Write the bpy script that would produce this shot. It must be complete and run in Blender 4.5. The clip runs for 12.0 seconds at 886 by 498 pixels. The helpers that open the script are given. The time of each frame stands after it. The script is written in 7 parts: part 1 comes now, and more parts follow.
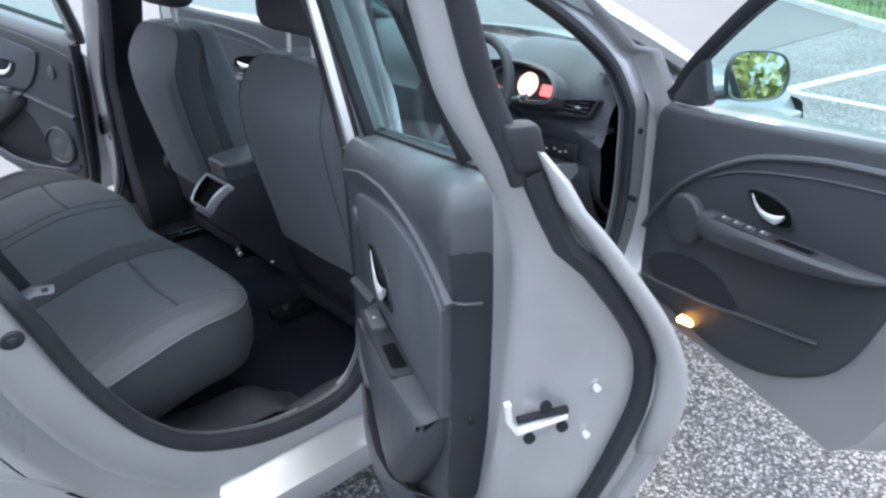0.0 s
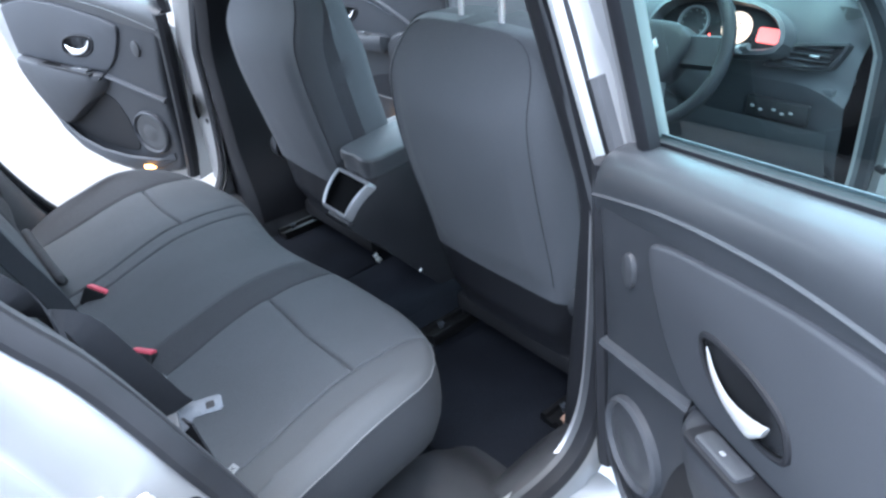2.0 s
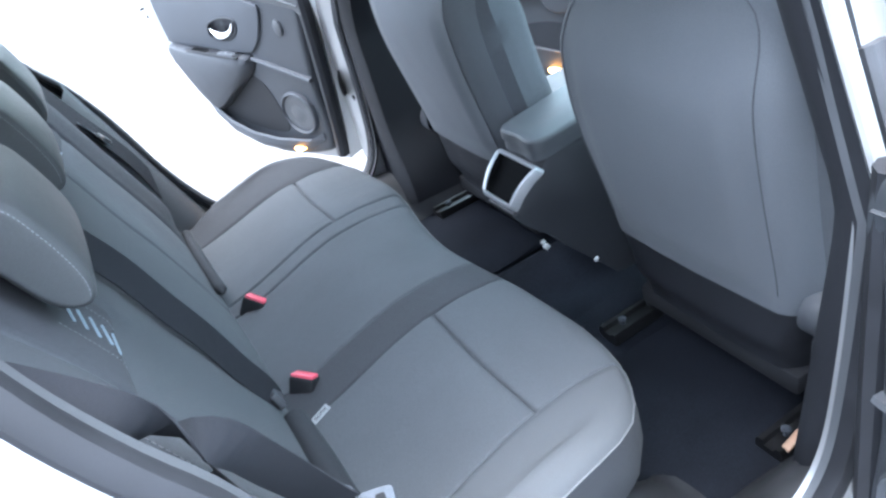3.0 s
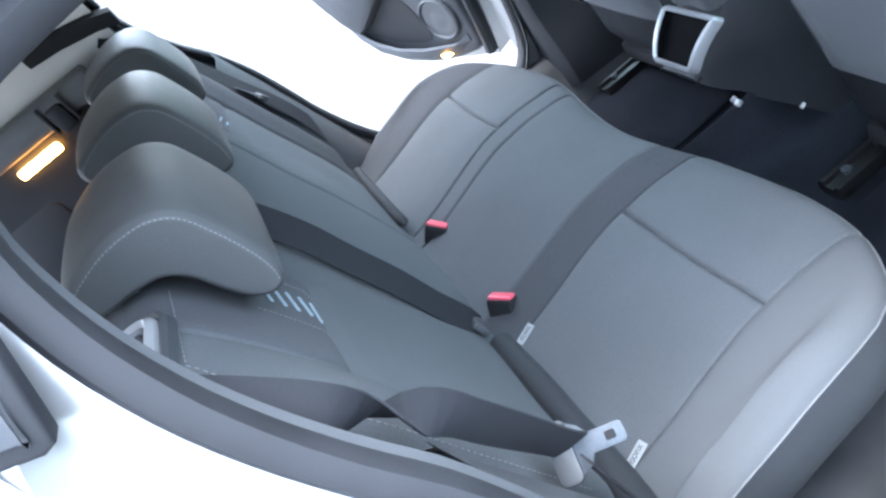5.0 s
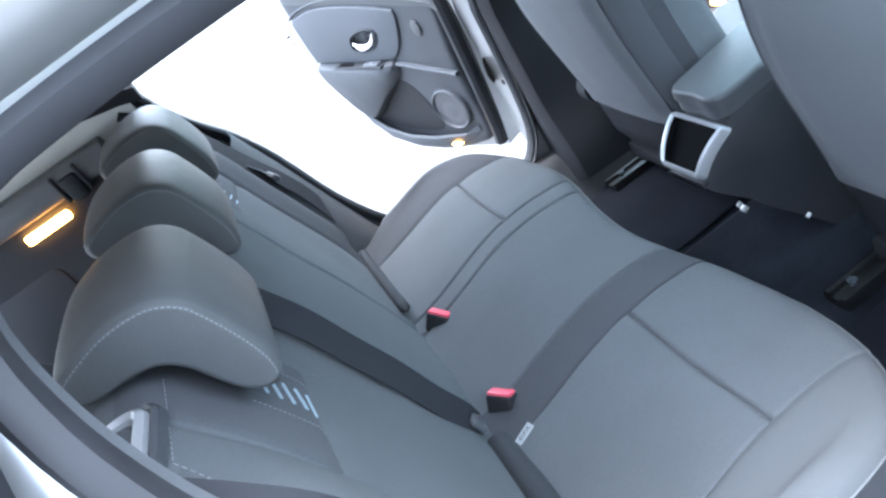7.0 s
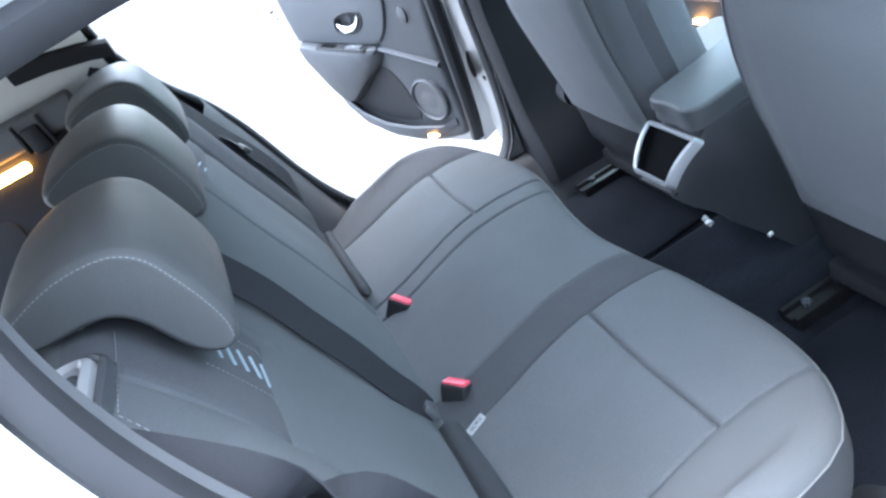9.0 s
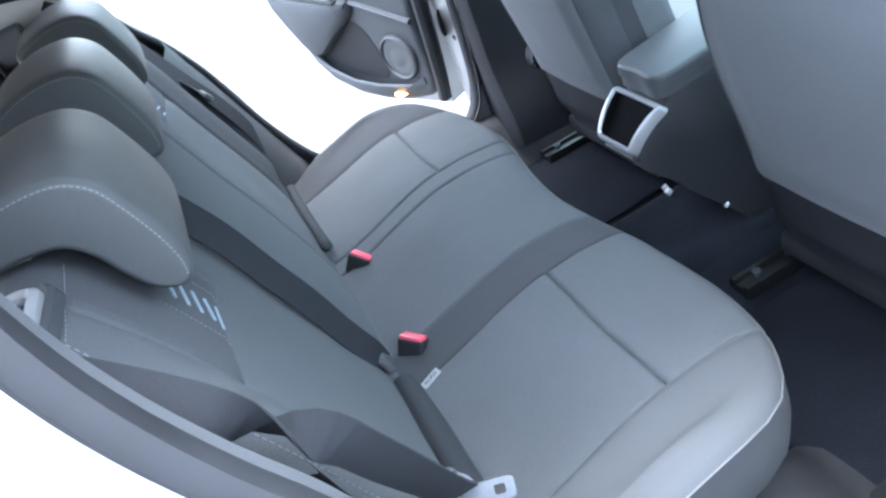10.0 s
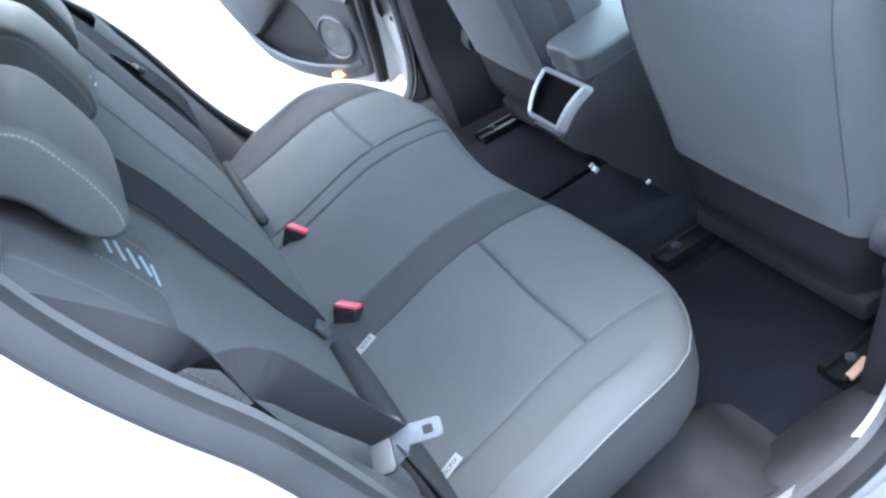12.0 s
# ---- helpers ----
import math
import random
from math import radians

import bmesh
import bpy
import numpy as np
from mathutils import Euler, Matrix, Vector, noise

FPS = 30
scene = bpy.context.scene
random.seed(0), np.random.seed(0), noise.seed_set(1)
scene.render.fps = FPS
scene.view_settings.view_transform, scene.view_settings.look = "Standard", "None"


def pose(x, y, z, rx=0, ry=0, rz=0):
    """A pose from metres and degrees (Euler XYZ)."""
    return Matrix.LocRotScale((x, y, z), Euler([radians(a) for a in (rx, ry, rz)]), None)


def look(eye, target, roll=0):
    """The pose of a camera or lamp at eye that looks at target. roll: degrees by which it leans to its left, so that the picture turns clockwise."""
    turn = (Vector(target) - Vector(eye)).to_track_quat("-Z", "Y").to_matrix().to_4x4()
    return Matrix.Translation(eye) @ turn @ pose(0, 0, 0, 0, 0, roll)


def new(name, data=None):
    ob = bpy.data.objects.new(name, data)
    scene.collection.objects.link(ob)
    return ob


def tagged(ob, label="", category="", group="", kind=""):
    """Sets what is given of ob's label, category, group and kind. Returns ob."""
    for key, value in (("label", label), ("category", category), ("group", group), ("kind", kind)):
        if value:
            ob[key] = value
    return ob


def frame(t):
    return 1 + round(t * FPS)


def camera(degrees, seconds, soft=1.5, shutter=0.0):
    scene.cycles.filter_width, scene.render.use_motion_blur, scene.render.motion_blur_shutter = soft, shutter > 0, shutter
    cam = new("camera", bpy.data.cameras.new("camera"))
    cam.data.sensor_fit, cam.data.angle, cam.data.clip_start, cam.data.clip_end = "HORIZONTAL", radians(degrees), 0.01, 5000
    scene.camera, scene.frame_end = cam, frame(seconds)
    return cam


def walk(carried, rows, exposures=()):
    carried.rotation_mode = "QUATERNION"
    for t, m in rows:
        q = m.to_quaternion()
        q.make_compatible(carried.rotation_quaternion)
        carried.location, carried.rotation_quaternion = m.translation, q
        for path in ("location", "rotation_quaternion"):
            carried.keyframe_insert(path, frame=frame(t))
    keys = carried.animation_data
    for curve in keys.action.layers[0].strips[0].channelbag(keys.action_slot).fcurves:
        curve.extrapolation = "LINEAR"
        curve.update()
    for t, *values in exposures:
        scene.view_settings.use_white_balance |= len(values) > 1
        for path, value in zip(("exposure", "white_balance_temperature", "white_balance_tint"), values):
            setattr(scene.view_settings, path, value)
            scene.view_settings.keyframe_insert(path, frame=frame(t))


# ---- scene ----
cam = camera(64.3, 12.0, soft=2.5)
PATH = [
    (0, (-0.178, -1.954, 1.462), (1.031, -0.619, 0.592), -0.4),
    (0.5, (-0.206, -1.856, 1.46), (0.902, -0.447, 0.573), -0.6),
    (1, (-0.146, -1.72, 1.452), (0.918, -0.295, 0.536), -0.2),
    (1.5, (-0.113, -1.564, 1.451), (0.894, -0.137, 0.476), -1.8),
    (2, (-0.119, -1.386, 1.453), (0.906, -0.016, 0.418), -5.8),
    (2.5, (-0.09, -1.266, 1.451), (0.819, 0.145, 0.363), -10.4),
    (3, (-0.019, -1.161, 1.456), (0.598, 0.381, 0.342), -16.3),
    (3.5, (0.01, -1.108, 1.447), (0.329, 0.483, 0.278), -28.7),
    (3.7, (0.012, -1.095, 1.441), (0.257, 0.51, 0.275), -32.0),
    (5.3, (0.017, -1.079, 1.452), (0.047, 0.55, 0.293), -39.6),
    (5.5, (0.02, -1.077, 1.454), (0.054, 0.563, 0.31), -39.3),
    (6, (0.025, -1.07, 1.459), (0.121, 0.606, 0.372), -37.3),
    (6.5, (0.026, -1.064, 1.462), (0.179, 0.644, 0.433), -35.1),
    (8.5, (0.022, -1.063, 1.459), (0.223, 0.657, 0.46), -30.7),
    (9, (0.012, -1.065, 1.447), (0.259, 0.615, 0.391), -27.5),
    (9.5, (0.006, -1.069, 1.438), (0.284, 0.565, 0.318), -25.2),
    (10, (0.005, -1.075, 1.431), (0.293, 0.526, 0.268), -24.2),
    (10.5, (0.004, -1.082, 1.425), (0.301, 0.492, 0.227), -23.7),
    (11, (0.006, -1.092, 1.422), (0.309, 0.459, 0.197), -23.7),
    (11.5, (0.005, -1.102, 1.421), (0.335, 0.434, 0.184), -23.1),
    (12, (-0.011, -1.128, 1.425), (0.408, 0.389, 0.19), -21.0),
]
walk(cam, [(t, look(eye, target, roll)) for t, eye, target, roll in PATH], exposures=[(0.0, 1.74, 5850, 8), (0.5, 1.90, 5800, 8), (1.0, 2.05, 5700, 8), (1.5, 2.22, 5620, 8), (2.0, 2.60, 5620, 7), (2.5, 2.97, 5640, 6), (3.5, 3.33, 5610, 6), (12.0, 3.33, 5590, 6)])

# ---- sky, sun and exposure ----
world = bpy.data.worlds.new("sky")
scene.world = world
world.use_nodes = True
wn = world.node_tree
sky = wn.nodes.new("ShaderNodeTexSky")
sky.sky_type = "NISHITA"
sky.sun_disc = False
sky.sun_elevation, sky.sun_rotation = radians(86), radians(355)
sky.dust_density, sky.ozone_density, sky.air_density = 5.0, 1.0, 1.0
wn.nodes["Background"].inputs[1].default_value = 0.15
wn.links.new(sky.outputs[0], wn.nodes["Background"].inputs[0])
sun = new("sun", bpy.data.lights.new("sun", "SUN"))
sun.data.energy, sun.data.angle, sun.data.color = 2.3, radians(160), (1.0, 0.97, 0.93)
sun.matrix_world = look((0, 0, 10), (0.05, -0.7, 0.0))


# ---- materials ----
def surf(name, col, rough=0.5, metal=0.0, grain=400.0, vary=0.12, bump=0.0, stain=6.0, stained=0.12,
         coat=0.0, sheen=0.0, spec=0.5, rough_vary=0.08):
    """A surface with fine grain and broad wear, both in true size."""
    m = bpy.data.materials.new(name)
    m.use_nodes = True
    t = m.node_tree
    b = t.nodes["Principled BSDF"]
    co = t.nodes.new("ShaderNodeTexCoord")

    def cloud(scale, detail):
        n = t.nodes.new("ShaderNodeTexNoise")
        n.inputs["Scale"].default_value, n.inputs["Detail"].default_value = scale, detail
        t.links.new(co.outputs["Object"], n.inputs["Vector"])
        return n

    def ramp(node, lo, hi):
        r = t.nodes.new("ShaderNodeMapRange")
        r.inputs[1].default_value, r.inputs[2].default_value = 0.3, 0.7
        r.inputs[3].default_value, r.inputs[4].default_value = lo, hi
        t.links.new(node.outputs[0], r.inputs[0])
        return r

    fine, broad = cloud(grain, 3), cloud(stain, 5)
    f, s = ramp(fine, 1 - vary, 1 + vary), ramp(broad, 1 - stained, 1 + stained)
    mul = t.nodes.new("ShaderNodeMath")
    mul.operation = "MULTIPLY"
    t.links.new(f.outputs[0], mul.inputs[0])
    t.links.new(s.outputs[0], mul.inputs[1])
    mix = t.nodes.new("ShaderNodeVectorMath")
    mix.operation = "SCALE"
    mix.inputs[0].default_value = col
    t.links.new(mul.outputs[0], mix.inputs["Scale"])
    t.links.new(mix.outputs[0], b.inputs["Base Color"])
    r = ramp(broad, max(0.02, rough - rough_vary), min(1.0, rough + rough_vary))
    t.links.new(r.outputs[0], b.inputs["Roughness"])
    b.inputs["Metallic"].default_value = metal
    b.inputs["Coat Weight"].default_value = coat
    b.inputs["Coat Roughness"].default_value = 0.08
    b.inputs["Sheen Weight"].default_value = sheen
    b.inputs["Sheen Roughness"].default_value = 0.4
    b.inputs["Specular IOR Level"].default_value = spec
    if bump:
        k = t.nodes.new("ShaderNodeBump")
        k.inputs["Strength"].default_value, k.inputs["Distance"].default_value = bump, 0.002
        t.links.new(fine.outputs[0], k.inputs["Height"])
        t.links.new(k.outputs[0], b.inputs["Normal"])
    return m


def aggregate(name, scale):
    """Asphalt with single stones: light and dark chips in a dark binder, broadly worn."""
    m = bpy.data.materials.new(name)
    m.use_nodes = True
    t = m.node_tree
    b = t.nodes["Principled BSDF"]
    co = t.nodes.new("ShaderNodeTexCoord")
    chips = t.nodes.new("ShaderNodeTexVoronoi")
    chips.inputs["Scale"].default_value = scale
    wear = t.nodes.new("ShaderNodeTexNoise")
    wear.inputs["Scale"].default_value, wear.inputs["Detail"].default_value = 1.1, 6
    for n in (chips, wear):
        t.links.new(co.outputs["Object"], n.inputs["Vector"])
    split = t.nodes.new("ShaderNodeSeparateColor")
    t.links.new(chips.outputs["Color"], split.inputs[0])
    tone = t.nodes.new("ShaderNodeValToRGB")
    e = tone.color_ramp.elements
    e[0].position, e[0].color = 0.20, (0.065, 0.065, 0.066, 1)
    e[1].position, e[1].color = 0.95, (0.40, 0.395, 0.38, 1)
    e.new(0.60).color = (0.17, 0.168, 0.163, 1)
    t.links.new(split.outputs[0], tone.inputs[0])
    gap = t.nodes.new("ShaderNodeMapRange")
    gap.inputs[1].default_value, gap.inputs[2].default_value = 0.30, 0.75
    gap.inputs[3].default_value, gap.inputs[4].default_value = 1.0, 0.45
    t.links.new(chips.outputs["Distance"], gap.inputs[0])
    broad = t.nodes.new("ShaderNodeMapRange")
    broad.inputs[1].default_value, broad.inputs[2].default_value = 0.3, 0.7
    broad.inputs[3].default_value, broad.inputs[4].default_value = 0.75, 1.15
    t.links.new(wear.outputs[0], broad.inputs[0])
    mul = t.nodes.new("ShaderNodeMath")
    mul.operation = "MULTIPLY"
    t.links.new(gap.outputs[0], mul.inputs[0])
    t.links.new(broad.outputs[0], mul.inputs[1])
    mix = t.nodes.new("ShaderNodeVectorMath")
    mix.operation = "SCALE"
    t.links.new(tone.outputs[0], mix.inputs[0])
    t.links.new(mul.outputs[0], mix.inputs["Scale"])
    t.links.new(mix.outputs[0], b.inputs["Base Color"])
    b.inputs["Roughness"].default_value = 0.8
    k = t.nodes.new("ShaderNodeBump")
    k.inputs["Strength"].default_value, k.inputs["Distance"].default_value, k.invert = 0.8, 0.004, True
    t.links.new(chips.outputs["Distance"], k.inputs["Height"])
    t.links.new(k.outputs[0], b.inputs["Normal"])
    return m


def glass(name, tint):
    m = bpy.data.materials.new(name)
    m.use_nodes = True
    b = m.node_tree.nodes["Principled BSDF"]
    b.inputs["Base Color"].default_value = (*tint, 1)
    b.inputs["Roughness"].default_value = 0.0
    b.inputs["IOR"].default_value = 1.0
    b.inputs["Transmission Weight"].default_value = 1.0
    b.inputs["Coat Weight"].default_value = 0.9
    b.inputs["Coat Roughness"].default_value = 0.01
    return m


def glow(name, col, power):
    m = bpy.data.materials.new(name)
    m.use_nodes = True
    b = m.node_tree.nodes["Principled BSDF"]
    b.inputs["Base Color"].default_value = (*col, 1)
    b.inputs["Emission Color"].default_value = (*col, 1)
    b.inputs["Emission Strength"].default_value = power
    return m


FABRIC = surf("seat_fabric", (0.081, 0.086, 0.093), 0.88, grain=900, vary=0.2, bump=0.45, stain=5, stained=0.08, sheen=0.03, spec=0.12)
FABRIC_SMOOTH = surf("seat_bolster_fabric", (0.083, 0.087, 0.093), 0.74, grain=1100, vary=0.10, bump=0.15, stain=5, stained=0.06, sheen=0.0, spec=0.16)
FABRIC_DARK = surf("seat_stripe_fabric", (0.062, 0.064, 0.071), 0.85, grain=700, vary=0.2, bump=0.4, stain=6, stained=0.08, sheen=0.04, spec=0.18)
STRIPE = surf("dark_seat_stripe", (0.046, 0.048, 0.053), 0.85, grain=700, vary=0.2, bump=0.4, stain=6, stained=0.08, sheen=0.03, spec=0.15)
CLOTH_BLACK = surf("black_seat_cloth", (0.025, 0.0265, 0.030), 0.8, grain=800, vary=0.2, bump=0.35, stain=6, stained=0.08, sheen=0.03, spec=0.2)
LEATHER = surf("headrest_vinyl", (0.068, 0.071, 0.074), 0.46, grain=1100, vary=0.1, bump=0.25, stain=7, stained=0.08, spec=0.4)
SEATBACK = surf("front_seat_fabric", (0.096, 0.102, 0.112), 0.72, grain=900, vary=0.12, bump=0.3, stain=4, stained=0.08, sheen=0.06, spec=0.25)
STITCH = surf("stitching_thread", (0.20, 0.21, 0.225), 0.8, grain=900)
# Colour of the cushion's front and sides, and of the far bolsters' painted shade.
SIDE_AND_SHADE = surf("cushion_side_and_bolster_shade", (0.042, 0.0445, 0.050), 0.8, grain=900, vary=0.18, bump=0.35, stain=6, stained=0.1, sheen=0.02, spec=0.15)
SILL_BLACK = surf("scuffed_black_plastic", (0.032, 0.0335, 0.037), 0.5, grain=1100, vary=0.14, bump=0.2, stain=11, stained=0.35, spec=0.35)
PIPING = surf("seat_piping", (0.125, 0.13, 0.137), 0.6, grain=900)
PLASTIC = surf("black_grained_plastic", (0.046, 0.049, 0.055), 0.46, grain=1300, vary=0.12, bump=0.25, stain=5, stained=0.15)
PLASTIC_GREY = surf("grey_grained_plastic", (0.053, 0.057, 0.065), 0.55, grain=1300, vary=0.1, bump=0.2, stain=5, stained=0.1, spec=0.3)
LUGGAGE_GREY = surf("grey_luggage_plastic", (0.115, 0.117, 0.122), 0.55, grain=1200, vary=0.1, bump=0.2, stain=6, stained=0.12, spec=0.3)
PLASTIC_SOFT = surf("soft_touch_door_top", (0.034, 0.037, 0.043), 0.52, grain=1200, vary=0.12, bump=0.3, stain=5, stained=0.12, spec=0.35)
PLASTIC_LEDGE = surf("smooth_soft_ledge", (0.040, 0.044, 0.050), 0.40, grain=1200, vary=0.10, bump=0.15, stain=5, stained=0.1, coat=0.2)
PLASTIC_BLACK = surf("deep_black_plastic", (0.014, 0.0148, 0.018), 0.55, grain=1300, vary=0.12, bump=0.25, stain=5, stained=0.15, spec=0.3)
EMBROIDERY = surf("pale_blue_embroidery", (0.27, 0.33, 0.385), 0.7, grain=900)
# Near black that paints the shade of deep recesses on shallow ones.
CAVITY_SHADE = surf("cavity_shade_black", (0.0035, 0.0037, 0.0042), 0.9, grain=900, spec=0.05)
TAN = surf("tan_plastic", (0.42, 0.27, 0.19), 0.5, grain=600)
RAIL = surf("black_painted_steel", (0.006, 0.0062, 0.007), 0.35, grain=700, vary=0.1, stained=0.2)
# Door plastic darkened for the shade on panel ends and in front bins.
SHADED_PLASTIC = surf("shaded_door_plastic", (0.020, 0.021, 0.025), 0.7, grain=1300, vary=0.12, bump=0.2, stain=5, stained=0.12, spec=0.2)
RECESS = surf("deep_matt_plastic", (0.012, 0.0125, 0.0145), 0.65, grain=900, spec=0.25)
CARPET = surf("black_carpet", (0.0112, 0.0132, 0.0178), 0.95, grain=500, vary=0.4, bump=0.8, stain=9, stained=0.25, spec=0.08)
MAT = surf("floor_mat_pile", (0.0108, 0.0126, 0.0170), 0.95, grain=420, vary=0.35, bump=0.8, stain=8, stained=0.25, spec=0.08)
RUBBER = surf("door_seal_rubber", (0.016, 0.017, 0.0205), 0.6, grain=600, spec=0.3, vary=0.06, bump=0.05, stain=14, stained=0.2)
SEAL_GREY = surf("grey_seal_rubber", (0.062, 0.065, 0.072), 0.55, grain=600, spec=0.3, vary=0.06, bump=0.05, stain=14, stained=0.2)
BELT = surf("belt_webbing", (0.019, 0.020, 0.024), 0.7, grain=1500, vary=0.25, bump=0.4, stain=8, stained=0.1, sheen=0.0, spec=0.2)
PAINT = surf("silver_metallic_paint", (0.30, 0.305, 0.315), 0.34, metal=0.55, grain=2200, vary=0.05, stain=3, stained=0.05, coat=0.7)
JAMB = surf("silver_jamb_paint", (0.34, 0.345, 0.352), 0.42, metal=0.45, grain=1800, vary=0.06, stain=8, stained=0.08, coat=0.35)
CHROME = surf("satin_chrome", (0.86, 0.87, 0.88), 0.28, metal=0.65, grain=300, vary=0.03, stained=0.05, rough_vary=0.05)
STEEL = surf("zinc_plated_steel", (0.060, 0.069, 0.082), 0.5, metal=0.4, spec=0.25, grain=300, vary=0.1, stained=0.2)
SILVER_TRIM = surf("silver_plastic_trim", (0.21, 0.22, 0.235), 0.38, metal=0.5, grain=900, vary=0.05)
CUBBY_TRIM = surf("satin_silver_frame", (0.42, 0.43, 0.45), 0.36, metal=0.5, grain=900, vary=0.05)
RED = surf("red_buckle_button", (0.60, 0.08, 0.12), 0.35, grain=500, vary=0.06)
TAG = surf("white_woven_tag", (0.25, 0.26, 0.27), 0.8, grain=900, vary=0.2)
CONCRETE = surf("pale_concrete_paving", (0.108, 0.106, 0.103), 0.85, grain=90, vary=0.18, bump=0.3, stain=0.9, stained=0.10)
HEADLINER = surf("pale_headlining", (0.74, 0.725, 0.70), 0.9, grain=700, vary=0.08, bump=0.2, stained=0.05)
ASPHALT = aggregate("worn_asphalt", 120.0)
LINE = surf("white_road_paint", (0.42, 0.42, 0.41), 0.7, grain=60, vary=0.25, stain=3, stained=0.2)
TYRE = surf("tyre_rubber", (0.02, 0.02, 0.021), 0.8, grain=300, vary=0.3, bump=0.4)
GLASS = glass("tinted_door_glass", (0.46, 0.82, 0.80))
MIRROR = surf("mirror_glass", (0.9, 0.9, 0.9), 0.01, metal=1.0, vary=0.0, stained=0.0, rough_vary=0.0)
AMBER = glow("lit_amber_lamp", (1.0, 0.42, 0.08), 5.0)
DIAL_LIT = glow("lit_speed_display", (1.0, 0.56, 0.40), 0.50)
SCREEN_RED = glow("lit_red_display", (0.9, 0.10, 0.09), 0.7)
TELLTALE = glow("lit_red_lamps", (1.0, 0.05, 0.03), 2.0)
GRASS = surf("verge_grass", (0.075, 0.12, 0.035), 0.9, grain=20, vary=0.5, stain=1.5, stained=0.3)
LEAF = surf("hedge_leaves", (0.085, 0.115, 0.035), 0.6, grain=12, vary=0.5, stain=2, stained=0.3)
HEDGE = surf("yellow_green_leaves", (0.24, 0.27, 0.08), 0.6, grain=12, vary=0.5, stain=2, stained=0.3)
BARK = surf("tree_bark", (0.14, 0.11, 0.085), 0.9, grain=30, vary=0.4, bump=0.6)

# ---- mesh helpers ----
PLACED = {}


def thing(name, loc, label, category, group="", kind=""):
    ob = new(name)
    ob.location, ob.empty_display_size = loc, 0.1
    PLACED[ob] = Matrix.Translation(loc)
    return tagged(ob, label, category, group, kind)


def part(name, bm, material, parent=None, label="", angle=38, smooth=True):
    """Links a bmesh in the place's own metres as one mesh object under a thing or a part."""
    bmesh.ops.recalc_face_normals(bm, faces=bm.faces)
    me = bpy.data.meshes.new(name)
    bm.to_mesh(me)
    bm.free()
    me.materials.append(material)
    me.polygons.foreach_set("use_smooth", [smooth] * len(me.polygons))
    if smooth:
        me.set_sharp_from_angle(angle=radians(angle))
    ob = new(name, me)
    PLACED[ob] = Matrix.Identity(4)
    if parent is not None:
        ob.parent = parent
        ob.matrix_parent_inverse = PLACED[parent].inverted()
    return tagged(ob, label)


def smooth(a, b, x):
    f = min(1.0, max(0.0, (x - a) / (b - a)))
    return f * f * (3 - 2 * f)


def spline(points, n, closed=False):
    """n places, evenly spread, on a smooth curve through the points."""
    p = [np.array(q, float) for q in points]
    m = len(p)
    dense = []
    for i in range(m if closed else m - 1):
        if closed:
            a, b, c, d = p[i - 1], p[i], p[(i + 1) % m], p[(i + 2) % m]
        else:
            b, c = p[i], p[i + 1]
            a, d = (p[i - 1] if i else 2 * b - c), (p[i + 2] if i + 2 < m else 2 * c - b)
        for t in np.linspace(0, 1, 16, endpoint=False):
            dense.append(0.5 * (2 * b + (c - a) * t + (2 * a - 5 * b + 4 * c - d) * t * t + (3 * b - a - 3 * c + d) * t ** 3))
    dense.append(p[0] if closed else p[-1])
    dense = np.array(dense)
    s = np.concatenate([[0], np.cumsum(np.linalg.norm(np.diff(dense, axis=0), axis=1))])
    at = np.linspace(0, s[-1], n, endpoint=not closed)
    return np.stack([np.interp(at, s, dense[:, k]) for k in range(dense.shape[1])], axis=1)


def sheet(bm, rows, around=False, along=False):
    """Faces between rows of places. around: each row closes on itself; along: the last row meets the first."""
    v = [[bm.verts.new(tuple(q)) for q in row] for row in rows]
    nr, nc = len(v), len(v[0])
    for i in range(nr if along else nr - 1):
        for j in range(nc if around else nc - 1):
            a, b, c, d = v[i][j], v[i][(j + 1) % nc], v[(i + 1) % nr][(j + 1) % nc], v[(i + 1) % nr][j]
            bm.faces.new((a, b, c, d))
    return v


def loft(bm, rings, cap=True):
    v = sheet(bm, rings, around=True)
    if cap:
        bm.faces.new(list(reversed(v[0])))
        bm.faces.new(v[-1])
    return v


def frames(path, closed=False):
    path = np.array(path, float)
    if closed:
        t = np.roll(path, -1, 0) - np.roll(path, 1, 0)
    else:
        t = np.gradient(path, axis=0)
    return t / np.maximum(np.linalg.norm(t, axis=1, keepdims=True), 1e-9)


def sweep(bm, path, profile, out, closed=False, cap=True):
    """Carries a profile of (across, out) along a path. out: the outward way, one for all or one for each place."""
    path = np.array(path, float)
    t = frames(path, closed)
    out = np.broadcast_to(np.array(out, float), path.shape)
    rings = []
    for p, tt, o in zip(path, t, out):
        side = np.cross(tt, o)
        side /= max(np.linalg.norm(side), 1e-9)
        up = np.cross(side, tt)
        rings.append([p + side * a + up * b for a, b in profile])
    v = sheet(bm, rings, around=True, along=closed)
    if cap and not closed:
        bm.faces.new(list(reversed(v[0])))
        bm.faces.new(v[-1])


def disc(r, n=8, squash=1.0):
    return [(r * math.cos(2 * math.pi * k / n), r * squash * math.sin(2 * math.pi * k / n)) for k in range(n)]


def tube(bm, path, r, n=8, closed=False, out=(0.03, 0.05, 1.0)):
    sweep(bm, path, disc(r, n), out, closed)


